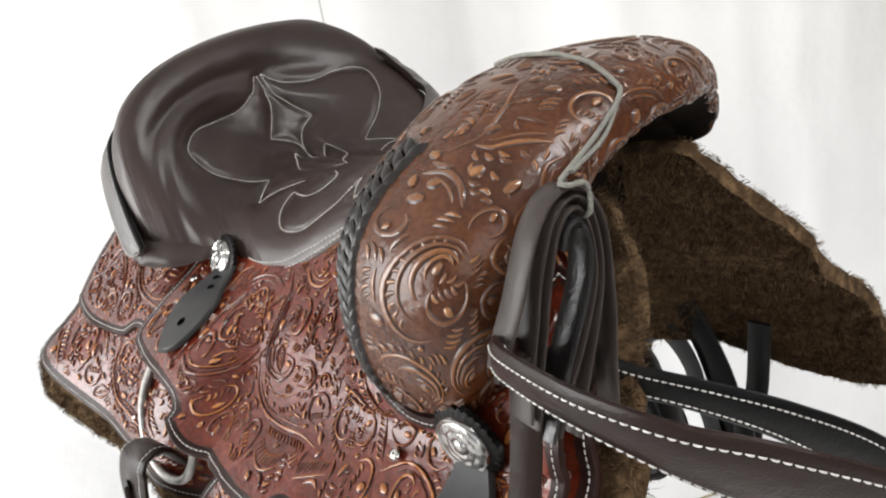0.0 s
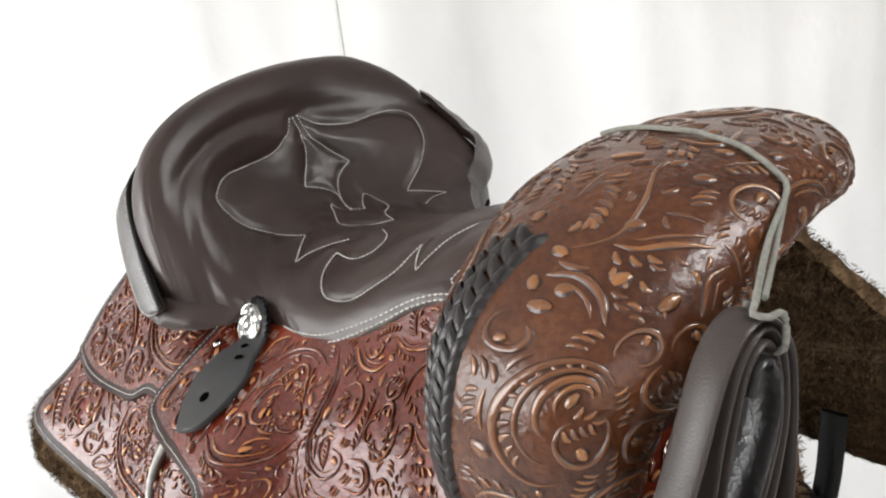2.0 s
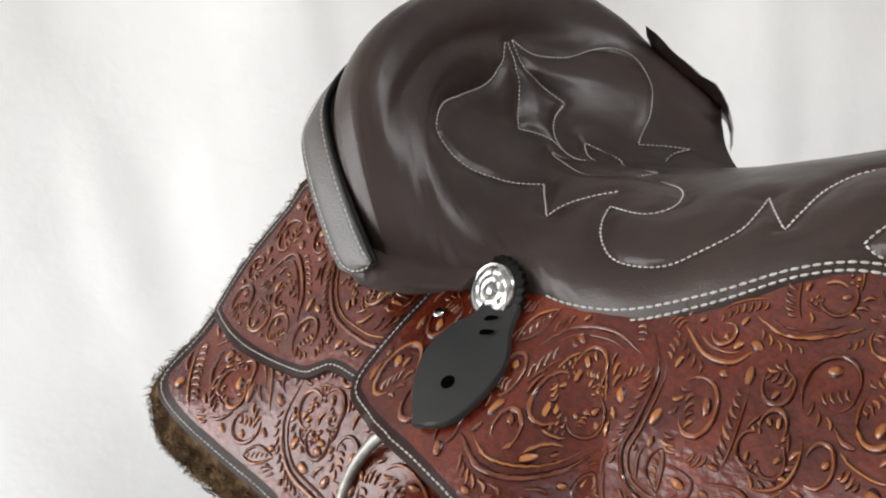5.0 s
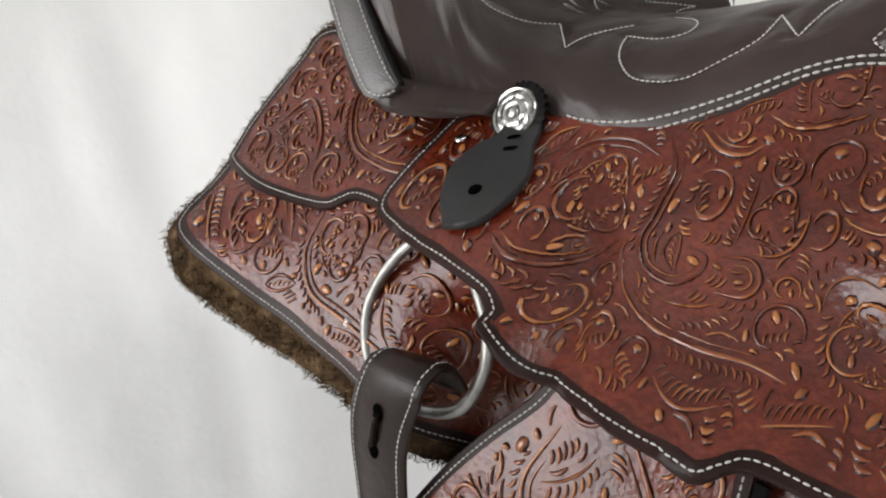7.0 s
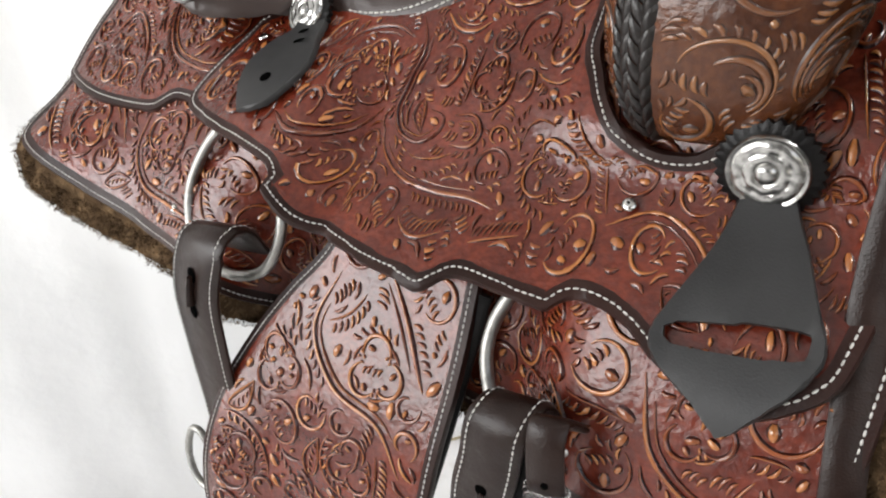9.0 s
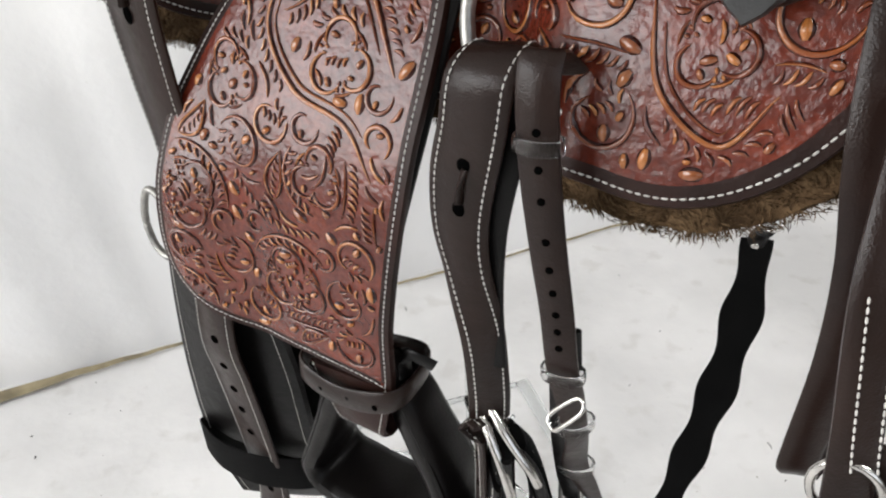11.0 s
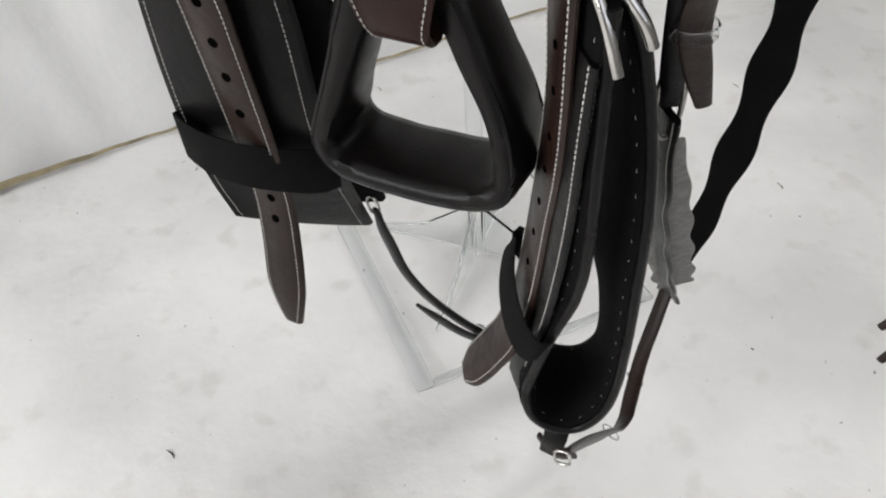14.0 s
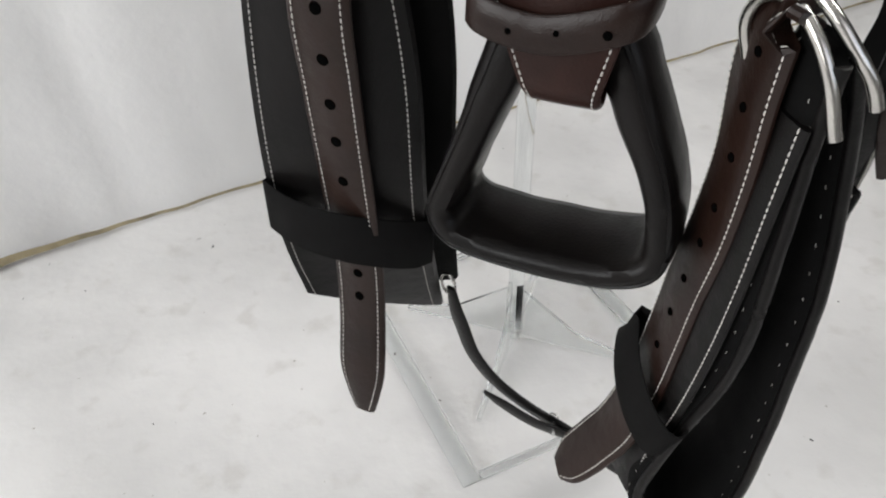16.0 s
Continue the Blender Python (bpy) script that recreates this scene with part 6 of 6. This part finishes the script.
face, path2, w2, wd2 = strap("girth_strap", [(0.125, -0.286, 0.690, 0.030), (0.120, -0.283, 0.64, 0.038), (0.116, -0.280, 0.58, 0.042), (0.111, -0.279, 0.52, 0.042), (0.103, -0.277, 0.46, 0.042), (0.092, -0.274, 0.40, 0.040), (0.087, -0.275, 0.34, 0.036)], front, BLACK, 0.005, "narrow black strap on the girth", wdir=GW, thread=False)
for side in (-1, 1):
    edge_stitch(face, path2, w2, wd2, 0.004, 0.0055, side)
lk = curve([(0.064, -0.236, 0.478), (0.070, -0.262, 0.462), (0.086, -0.287, 0.446), (0.105, -0.300, 0.432), (0.116, -0.294, 0.430), (0.112, -0.272, 0.440), (0.094, -0.250, 0.458), (0.076, -0.236, 0.474)], 0.004, True)
part("keeper", ribbon(lk, (0.35, -0.1, 0.92), 0.038, 0.0022, True), WEBBING, front, "black webbing keeper")
strap("girth_end", [(0.112, -0.276, 0.262, 0.018), (0.124, -0.283, 0.262, 0.020), (0.138, -0.288, 0.266, 0.019), (0.150, -0.286, 0.272, 0.017)], front, BROWN, 0.005, "short buckle strap under the girth", wdir=(0.1, -0.3, 1), thread=False)
strap("girth_tie", [(0.130, -0.274, 0.309, 0.024), (0.131, -0.288, 0.292, 0.022), (0.127, -0.289, 0.264, 0.020)], front, BLACK, 0.004, "black loop", wdir=(1, 0, 0), thread=False)
part("buckle", tube(curve([(0.134, -0.292, 0.277), (0.146, -0.292, 0.281), (0.148, -0.292, 0.262), (0.136, -0.292, 0.258)], 0.003, True), 0.0016, 8, True), STEEL, front, "small steel buckle")

# ---- breast collar: narrow buckled strap, scalloped straps to the far side ----
tie = thing("breast_strap", "scalloped black breast strap with buckled brown end", "strap", (0.18, -0.05, 0.15))
ns, path, w, wd = strap("buckle_strap", [(0.158, -0.274, 0.985, 1, 0.2, 0, 0.021), (0.154, -0.290, 0.998, 1, 0.2, 0, 0.021), (0.154, -0.298, 0.985, 1, 0.15, 0, 0.021), (0.157, -0.299, 0.945, 1, 0.15, 0, 0.021), (0.163, -0.298, 0.90, 1, 0.15, 0, 0.020), (0.169, -0.296, 0.86, 1, 0.2, 0, 0.019), (0.173, -0.293, 0.82, 1, 0.2, 0, 0.019),
                                         (0.176, -0.285, 0.79, 0.8, 0.5, 0, 0.018), (0.178, -0.272, 0.745, 0.6, 0.7, 0, 0.016), (0.173, -0.256, 0.70, 0.8, 0.5, 0, 0.018), (0.178, -0.242, 0.665, 0.8, 0.4, 0, 0.016), (0.184, -0.231, 0.637, 0.8, 0.4, 0, 0.010)], tie, BROWN, 0.004, "brown strap with a row of holes", thread=False)
d = np.concatenate(([0], np.cumsum(np.linalg.norm(np.diff(path, axis=0), axis=1))))
holes(ns, path, w, [d[int(np.argmin(abs(path[:, 2] - z) + 9 * (np.arange(len(path)) < 5)))] / d[-1] for z in (0.966, 0.944, 0.926, 0.906, 0.889, 0.873, 0.860, 0.848, 0.835, 0.772, 0.757)], 0.0022, 0.0045, 1)
for z, t in ((0.955, CLEAR_RUBBER), (0.815, CLEAR_RUBBER), (0.762, CLEAR_RUBBER), (0.696, CLEAR_RUBBER)):
    i = int(np.argmin(abs(path[:, 2] - z) + 9 * (np.arange(len(path)) < 5)))
    a, b = w[i], unit(np.cross(tangents(path)[i], w[i]))
    lp = np.array([path[i] + a * math.cos(x) * 0.0125 + b * math.sin(x) * 0.007 for x in np.linspace(0, 2 * math.pi, 16, endpoint=False)])
    part("keeper", ribbon(lp, (0, 0, 1), 0.008, 0.0016, True), t, ns, "clear plastic keeper")
part("buckle", tube(curve([(0.170, -0.301, 0.786), (0.175, -0.305, 0.781), (0.180, -0.305, 0.786), (0.190, -0.301, 0.800), (0.188, -0.297, 0.805), (0.182, -0.297, 0.802)], 0.002, True), 0.0013, 8, True), STEEL, tie, "small steel buckle")
strap("backing_strap", [(0.170, -0.284, 0.84, 0.018), (0.170, -0.276, 0.78, 0.020), (0.167, -0.260, 0.72, 0.020), (0.166, -0.246, 0.67, 0.018), (0.166, -0.234, 0.635, 0.016)], tie, BLACK, 0.004, "black strap under the buckle", wdir=(0.9, 0.3, 0), thread=False)
part("snap", tube(curve([(0.166, -0.244, 0.668), (0.159, -0.243, 0.658), (0.158, -0.236, 0.622), (0.164, -0.230, 0.606), (0.171, -0.231, 0.622), (0.172, -0.240, 0.656)], 0.003, True), 0.0018, 8, True), BRUSHED, tie, "steel snap")


def scalloped(name, rows, mat, label, waves, amp, th, wdir, parent, thread):
    c = curve(rows, 0.005)
    f = np.linspace(0, 1, len(c))
    wd = c[:, 3] * (1 + amp * np.cos(2 * math.pi * waves * f))
    ob = part(name, ribbon(c[:, :3], wdir, wd, th), mat, parent, label)
    if thread:
        edge_stitch(ob, c[:, :3], wdir, wd, 0.003, th, 1)
    return ob


scalloped("far_strap", [(0.206, 0.200, 0.640, 0.031), (0.212, 0.176, 0.575, 0.042), (0.211, 0.142, 0.490, 0.042), (0.204, 0.108, 0.410, 0.040), (0.192, 0.070, 0.320, 0.034), (0.180, 0.037, 0.240, 0.024)], FELT, "black felt-backed scalloped strap", 4.5, 0.17, 0.009, (0.93, 0.37, 0.0), tie, False)
scalloped("near_strap", [(0.166, -0.235, 0.630, 0.020), (0.162, -0.190, 0.530, 0.032), (0.162, -0.135, 0.430, 0.040), (0.167, -0.075, 0.325, 0.044), (0.173, -0.012, 0.232, 0.042)], BLACK, "black scalloped strap", 5.0, 0.10, 0.005, (0.75, -0.66, 0.0), tie, True)
scalloped("suede_back", [(0.173, -0.220, 0.600, 0.008), (0.173, -0.165, 0.500, 0.028), (0.175, -0.110, 0.400, 0.038), (0.178, -0.050, 0.300, 0.044), (0.180, 0.000, 0.232, 0.040)], SUEDE, "grey suede reverse of the scalloped strap", 5.0, 0.11, 0.003, (0.80, 0.60, 0.0), tie, False)
part("ring", tube(np.array([(0.180 + 0.010 * math.cos(x), 0.024, 0.228 + 0.010 * math.sin(x)) for x in np.linspace(0, 2 * math.pi, 20, endpoint=False)]), 0.002, 8, True, up=(0, 1, 0)), STEEL, tie, "small steel ring")
part("ring", tube(np.array([(0.214 + 0.020 * math.cos(x), 0.186, 0.684 + 0.022 * math.sin(x)) for x in np.linspace(0, 2 * math.pi, 28, endpoint=False)]), 0.0028, 8, True, up=(0, 1, 0)), STEEL, tie, "steel ring on the far side")
strap("ring_tab", [(0.214, 0.184, 0.662, 0.022), (0.208, 0.194, 0.648, 0.022), (0.204, 0.200, 0.622, 0.024)], tie, BLACK, 0.012, "black leather tab with a rivet", wdir=(0.93, 0.37, 0), thread=False)
part("rivet", blob((0.206, 0.190, 0.636), ((0.005, 0, 0), (0, 0, 0.005), (0, 0.002, 0)), 12, 6), STEEL, tie, "nickel rivet")
strap("far_hanger", [(0.215, 0.205, 0.93, 0.022), (0.216, 0.205, 0.80, 0.022), (0.214, 0.198, 0.705, 0.022)], tie, BLACK, 0.005, "black strap to the far ring", thread=False)
strap("belly_strap", [(0.172, 0.0, 0.225, 0.85, -0.5, 0.1, 0.018), (0.170, -0.03, 0.190, 0.85, -0.5, 0.1, 0.019), (0.168, -0.066, 0.157, 0.85, -0.5, 0.1, 0.019), (0.171, -0.110, 0.131, 0.85, -0.5, 0.1, 0.019), (0.173, -0.135, 0.125, 0.7, -0.3, 0.5, 0.019), (0.170, -0.165, 0.141, 0.4, -0.3, 0.8, 0.019), (0.163, -0.200, 0.182, 0.1, -0.3, 1, 0.018),
                      (0.152, -0.245, 0.232, 0, -0.3, 1, 0.018), (0.141, -0.284, 0.268, 0, -0.3, 1, 0.017), (0.130, -0.290, 0.273, 0, -0.3, 1, 0.017)], tie, BROWN, 0.004, "brown strap turning under to the girth", thread=False)
for q in ((0.169, -0.090, 0.143), (0.166, -0.185, 0.165)):
    lp = np.array([np.array(q) + np.array([0.85, -0.5, 0.1]) * 0.012 * math.cos(x) + np.array([0.3, 0.5, 0.4]) * 0.006 * math.sin(x) for x in np.linspace(0, 2 * math.pi, 14, endpoint=False)])
    part("keeper", ribbon(lp, (0, -0.5, 1), 0.007, 0.0016, True), CLEAR_RUBBER, tie, "clear plastic keeper")

# ---- bridle bundle tied to the pommel ----
bridle = thing("bridle", "coiled dark leather bridle straps tied to the pommel", "bridle", (0.315, -0.18, 0.57))
E2 = unit(np.array([0.965, -0.26, 0.0]))
E1, C0 = np.array([-E2[1], E2[0], 0.0]), np.array([0.297, -0.192, 0.0])


def coil(line, out, width, mat, label):
    """One turn of the hanging rein; the line gives sideways place and height of its middle."""
    pts = [tuple(C0 + E1 * x + E2 * out + np.array([0, 0, z])) for x, z in line]
    return strap("rein_loop", pts, bridle, mat, 0.003, label, wdir=tuple(E2), width=width, step=0.004, thread=False)


coil([(-0.050, 1.196), (-0.0457, 1.2075), (-0.0362, 1.2259), (-0.0292, 1.2415), (-0.0216, 1.2569), (-0.0117, 1.2689), (0.0, 1.2736), (0.0101, 1.2689), (0.0186, 1.2572), (0.0213, 1.2412), (0.0214, 1.2216), (0.0208, 1.2016), (0.0183, 1.18), (0.015, 1.13)], 0.0, 0.0165, REIN, "dark brown rein loop")
coil([(-0.040, 1.165), (-0.0329, 1.198), (-0.0286, 1.2135), (-0.0243, 1.2306), (-0.0184, 1.2468), (-0.0123, 1.2593), (-0.0034, 1.2674), (0.0049, 1.2686), (0.0121, 1.2601), (0.0153, 1.247), (0.0157, 1.2296), (0.0125, 1.2132), (0.0055, 1.1923), (-0.003, 1.17), (-0.012, 1.145)], 0.0, 0.0165, REIN, "dark brown rein loop")
coil([(-0.036, 1.160), (-0.0289, 1.1905), (-0.0250, 1.2045), (-0.0200, 1.2236), (-0.0148, 1.2404), (-0.0092, 1.2545), (-0.0021, 1.2620), (0.0045, 1.2625), (0.0090, 1.2555), (0.0115, 1.2421), (0.0108, 1.2252), (0.0048, 1.2079), (-0.0041, 1.1895), (-0.0141, 1.1715), (-0.024, 1.150)], 0.0, 0.0165, REIN, "dark brown rein loop")
coil([(-0.0085, 1.245), (-0.004, 1.2555), (0.0015, 1.2575), (0.0060, 1.2525), (0.0080, 1.2424), (0.0062, 1.2279), (0.0, 1.2129), (-0.0085, 1.1965), (-0.019, 1.1745), (-0.030, 1.150)], 0.001, 0.018, CREASED, "creased black inner rein loop")
strap("cheek_strap", [(0.286, -0.228, 1.200, 0.95, 0.1, 0, 0.017), (0.283, -0.222, 1.17, 0.95, 0.2, 0, 0.018), (0.279, -0.238, 1.08, 0.95, 0.2, 0, 0.018), (0.286, -0.268, 0.983, 0.95, 0.2, 0, 0.019), (0.297, -0.266, 0.916, 0.95, 0.2, 0.1, 0.020),
                      (0.301, -0.264, 0.860, 0.9, 0.2, 0.25, 0.020), (0.300, -0.262, 0.797, 0.9, 0.2, 0.3, 0.020), (0.300, -0.262, 0.780, 0.9, 0.2, 0.25, 0.020), (0.302, -0.257, 0.776, 0.9, 0.2, 0.25, 0.020), (0.306, -0.250, 0.79, 0.9, 0.2, 0.3, 0.020), (0.310, -0.252, 0.84, 0.9, 0.2, 0.2, 0.019)], bridle, BROWN, 0.004, "flat brown cheek strap folded at its end", thread=False, step=0.004)
strap("crown_strap", [(0.300, -0.285, 1.0, 0.9, 0.3, 0, 0.018), (0.304, -0.310, 0.935, 0.9, 0.3, 0, 0.019), (0.315, -0.316, 0.863, 0.9, 0.3, 0, 0.020), (0.323, -0.318, 0.80, 0.9, 0.3, 0, 0.022), (0.327, -0.318, 0.74, 0.9, 0.3, 0.1, 0.025), (0.328, -0.316, 0.68, 0.9, 0.3, 0.15, 0.027), (0.329, -0.316, 0.65, 0.9, 0.3, 0.15, 0.028), (0.331, -0.318, 0.618, 0.9, 0.3, 0.2, 0.027)], bridle, BROWN, 0.006, "brown strap with a slotted end", thread=False)
st_c = curve([(0.306, -0.3145, 0.935), (0.319, -0.3205, 0.863), (0.322, -0.321, 0.85)], 0.004)
edge_stitch(bridle, st_c, (0.9, 0.3, 0), 0.018, 0.004, 0.001, 1)
strap("screw_tab", [(0.312, -0.328, 0.788, 0.8, 0.3, 0.3, 0.014), (0.310, -0.329, 0.775, 0.8, 0.3, 0.3, 0.019), (0.309, -0.328, 0.742, 0.85, 0.3, 0.25, 0.019), (0.308, -0.326, 0.712, 0.85, 0.3, 0.3, 0.019)], bridle, BROWN, 0.005, "brown tab fixed with a screw", thread=False)
part("screw", blob((0.309, -0.333, 0.769), ((0.0036, 0, 0), (0, 0, 0.0036), (0, 0.0024, 0)), 12, 6), STEEL, bridle, "nickel screw")
part("hole", blob((0.3085, -0.3315, 0.757), ((0.002, 0, 0), (0.001, 0, 0.0055), (0, 0.0008, 0)), 10, 5), HOLE, bridle)
strap("side_strap", [(0.328, -0.310, 0.86, 0.02), (0.338, -0.315, 0.78, 0.022), (0.344, -0.318, 0.71, 0.022), (0.345, -0.318, 0.694, 0.012)], bridle, BROWN, 0.004, "second strap end", thread=False)
part("slot", blob((0.328, -0.3195, 0.650), ((0.003, 0, 0), (0.0015, 0, 0.0095), (0, 0.0008, 0)), 12, 5), HOLE, bridle)
part("lace", tube(np.array([(0.330, -0.3205, 0.657), (0.328, -0.3225, 0.650), (0.327, -0.3205, 0.643)]), 0.002, 8), BROWN, bridle, "lace through the slot")
for pts in ([(0.320, -0.320, 0.640), (0.311, -0.324, 0.612), (0.302, -0.326, 0.594)], [(0.324, -0.318, 0.632), (0.320, -0.322, 0.596), (0.310, -0.326, 0.570)], [(0.344, -0.318, 0.640), (0.352, -0.322, 0.628), (0.352, -0.322, 0.612), (0.344, -0.322, 0.606)]):
    strap("tie_end", [p + (0.010 - 0.003 * i,) for i, p in enumerate(pts)], bridle, BROWN, 0.0025, "split leather tie end", wdir=(0.8, 0, 0.6), thread=False)
part("ring", tube(np.array([(0.318 + 0.014 * math.cos(x), -0.318, 0.835 + 0.017 * math.sin(x)) for x in np.linspace(0, 2 * math.pi, 24, endpoint=False)]), 0.0022, 8, True, up=(0, 1, 0)), STEEL, bridle, "steel ring")

# two broad stitched ends of the breast collar
collar = thing("breast_collar", "broad dark leather breast collar with white stitching", "strap", (0.5, -0.2, 0.75))
cb, path, w, wd = strap("near_band", [(0.283, -0.238, 1.203, 0, 0.1, 1, 0.020), (0.296, -0.248, 1.205, 0, -0.15, 1, 0.021), (0.326, -0.260, 1.206, 0.1, -0.25, 1, 0.022), (0.353, -0.265, 1.204, 0.1, -0.3, 1, 0.024), (0.384, -0.260, 1.196, 0.1, -0.35, 1, 0.031), (0.407, -0.245, 1.185, 0.1, -0.4, 1, 0.037),
                                      (0.432, -0.220, 1.166, 0.1, -0.4, 1, 0.040), (0.475, -0.17, 1.13, 0.2, -0.4, 1, 0.042), (0.53, -0.12, 1.06, 0.5, -0.3, 0.7, 0.042), (0.565, -0.10, 0.95, 0.8, -0.3, 0.2, 0.042), (0.57, -0.09, 0.80, 0.9, -0.3, 0, 0.042)], collar, BROWN, 0.006, "broad brown band", thread=False)
edge_stitch(cb, path, w, wd, 0.0045, 0.0065, 1)
edge_stitch(cb, path, w, wd, 0.0045, 0.0065, -1)
cb, path, w, wd = strap("far_band", [(0.288, -0.158, 1.156, 0, 0, 1, 0.021), (0.301, -0.150, 1.150, 0, -0.15, 1, 0.021), (0.334, -0.130, 1.137, 0, -0.2, 1, 0.022), (0.368, -0.100, 1.114, 0, -0.25, 1, 0.026), (0.401, -0.060, 1.076, 0.2, -0.3, 1, 0.034), (0.44, -0.02, 1.02, 0.5, -0.3, 0.8, 0.04), (0.50, 0.02, 0.92, 0.7, -0.3, 0.5, 0.042), (0.57, 0.03, 0.80, 0.9, -0.3, 0, 0.04)], collar, BLACK, 0.006, "second black band", thread=False)
edge_stitch(cb, path, w, wd, 0.0045, 0.0065, 1)
edge_stitch(cb, path, w, wd, 0.0045, 0.0065, -1)
strap("cross_strap", [(0.284, -0.236, 1.20, 0.024), (0.282, -0.21, 1.182, 0.024), (0.284, -0.175, 1.165, 0.022), (0.292, -0.157, 1.155, 0.022)], collar, BROWN, 0.005, "joining strap behind", wdir=(0, 0, 1), thread=False)
strap("joining_strap", [(0.555, -0.11, 0.86, 0.03), (0.575, -0.05, 0.79, 0.03), (0.585, 0.01, 0.80, 0.03), (0.585, 0.04, 0.86, 0.03)], collar, BROWN, 0.005, "lower joining strap", wdir=(0, 0, 1), thread=False)

# grey cord over the pommel
cord = thing("tie_cord", "thin grey cord tied round the pommel", "cord", (0.26, -0.12, 1.24))
ga, gb = np.meshgrid(np.linspace(0.1, SA[-1] * 0.7, 160), np.linspace(-0.12, 0.15, 120))
grid_p, grid_n = swell_surface(ga.ravel(), gb.ravel())
over = []
for q in curve([(0.165, -0.066, 1.325), (0.20, -0.075, 1.33), (0.24, -0.088, 1.33), (0.272, -0.10, 1.312), (0.278, -0.108, 1.292)], 0.006):
    k = int(np.argmin(np.linalg.norm(grid_p - q, axis=1)))
    over.append(tuple(grid_p[k] + grid_n[k] * 0.0024))
lie = lambda x, z, out=0.0105: tuple(C0 + E1 * x + E2 * out + np.array([0, 0, z]))
knot = np.array(lie(0.0005, 1.2790, 0.004))
part("cord", tube(curve(over[::2] + [(0.288, -0.140, 1.288), tuple(knot)], 0.004), 0.0015, 8), CORD, cord, "twisted grey cord")
part("loop", tube(curve([tuple(knot), lie(-0.004, 1.2765, 0.006), lie(-0.001, 1.2755), lie(0.0055, 1.2755), lie(0.0092, 1.2715), lie(0.0085, 1.2600), lie(0.0075, 1.2570, 0.004), lie(0.0045, 1.2580, -0.004), lie(0.007, 1.2760, -0.004)], 0.003), 0.0014, 8), CORD, cord, "loop of cord round the reins")
part("loop", tube(curve([over[-2], (0.290, -0.136, 1.286), tuple(knot + np.array([0.002, 0.004, 0.001]))], 0.004), 0.0013, 8), CORD, cord, "second cord end")

# ---- clear acrylic stand ----
stand = thing("saddle_stand", "clear acrylic display stand under the saddle", "stand")
stand.matrix_world = Matrix.Translation((-0.055, 0.90, 0)) @ Matrix.Rotation(radians(7.5), 4, "Z")
BASES[stand.name] = Vector()


def box(lo, hi, bevel=0.0015):
    bm = bmesh.new()
    bmesh.ops.create_cube(bm, size=1.0)
    for v in bm.verts:
        v.co = Vector([a + (b - a) * (c + 0.5) for a, b, c in zip(lo, hi, v.co)])
    bmesh.ops.bevel(bm, geom=bm.edges[:], offset=bevel, segments=2, affect="EDGES")
    return bm


part("base_bar", box((-0.205, -0.225, 0.0), (-0.176, 0.225, 0.006)), ACRYLIC, stand, "flat clear acrylic bar")
part("base_bar", box((0.176, -0.225, 0.0), (0.205, 0.225, 0.006)), ACRYLIC, stand, "flat clear acrylic bar")
part("base_bar", box((-0.175, -0.225, 0.0), (0.175, -0.212, 0.006)), ACRYLIC, stand, "flat clear acrylic bar")
part("base_bar", box((-0.175, 0.212, 0.0), (0.175, 0.225, 0.006)), ACRYLIC, stand, "flat clear acrylic bar")
part("pole", tube(np.array([(0, 0, z) for z in np.linspace(0.0, 1.10, 12)]), 0.0125, 20, up=(1, 0, 0)), ACRYLIC, stand, "clear acrylic pole")
for a in (45, 135, 225, 315):
    bm = bmesh.new()
    r = np.array([math.cos(radians(a)), math.sin(radians(a)), 0])
    s = np.array([-r[1], r[0], 0]) * 0.003
    skin(bm, [[q + s, q - s, q - s + np.array([0, 0, h]), q + s + np.array([0, 0, h])] for q, h in ((r * 0.014 + np.array([0, 0, 0.0]), 0.10), (r * 0.10 + np.array([0, 0, 0.0]), 0.035), (r * 0.19 + np.array([0, 0, 0.0]), 0.008))])
    part("brace", bm, ACRYLIC, stand, smooth=False)
rows = []
for x in np.linspace(-0.10, 0.10, 5):
    c = [np.array([0.16 * math.sin(t) * math.cos(radians(-50.5)) * -1 + x * 0.9, 0.16 * math.sin(t) * 0.77 + x * -0.9, 1.06 + 0.09 * math.cos(t)]) for t in np.linspace(-1.1, 1.1, 13)]
    rows.append(c + [p + np.array([0, 0, -0.006]) for p in c[::-1]])
bm = bmesh.new()
skin(bm, rows)
part("cradle", bm, ACRYLIC, stand, "curved clear cradle inside the saddle")
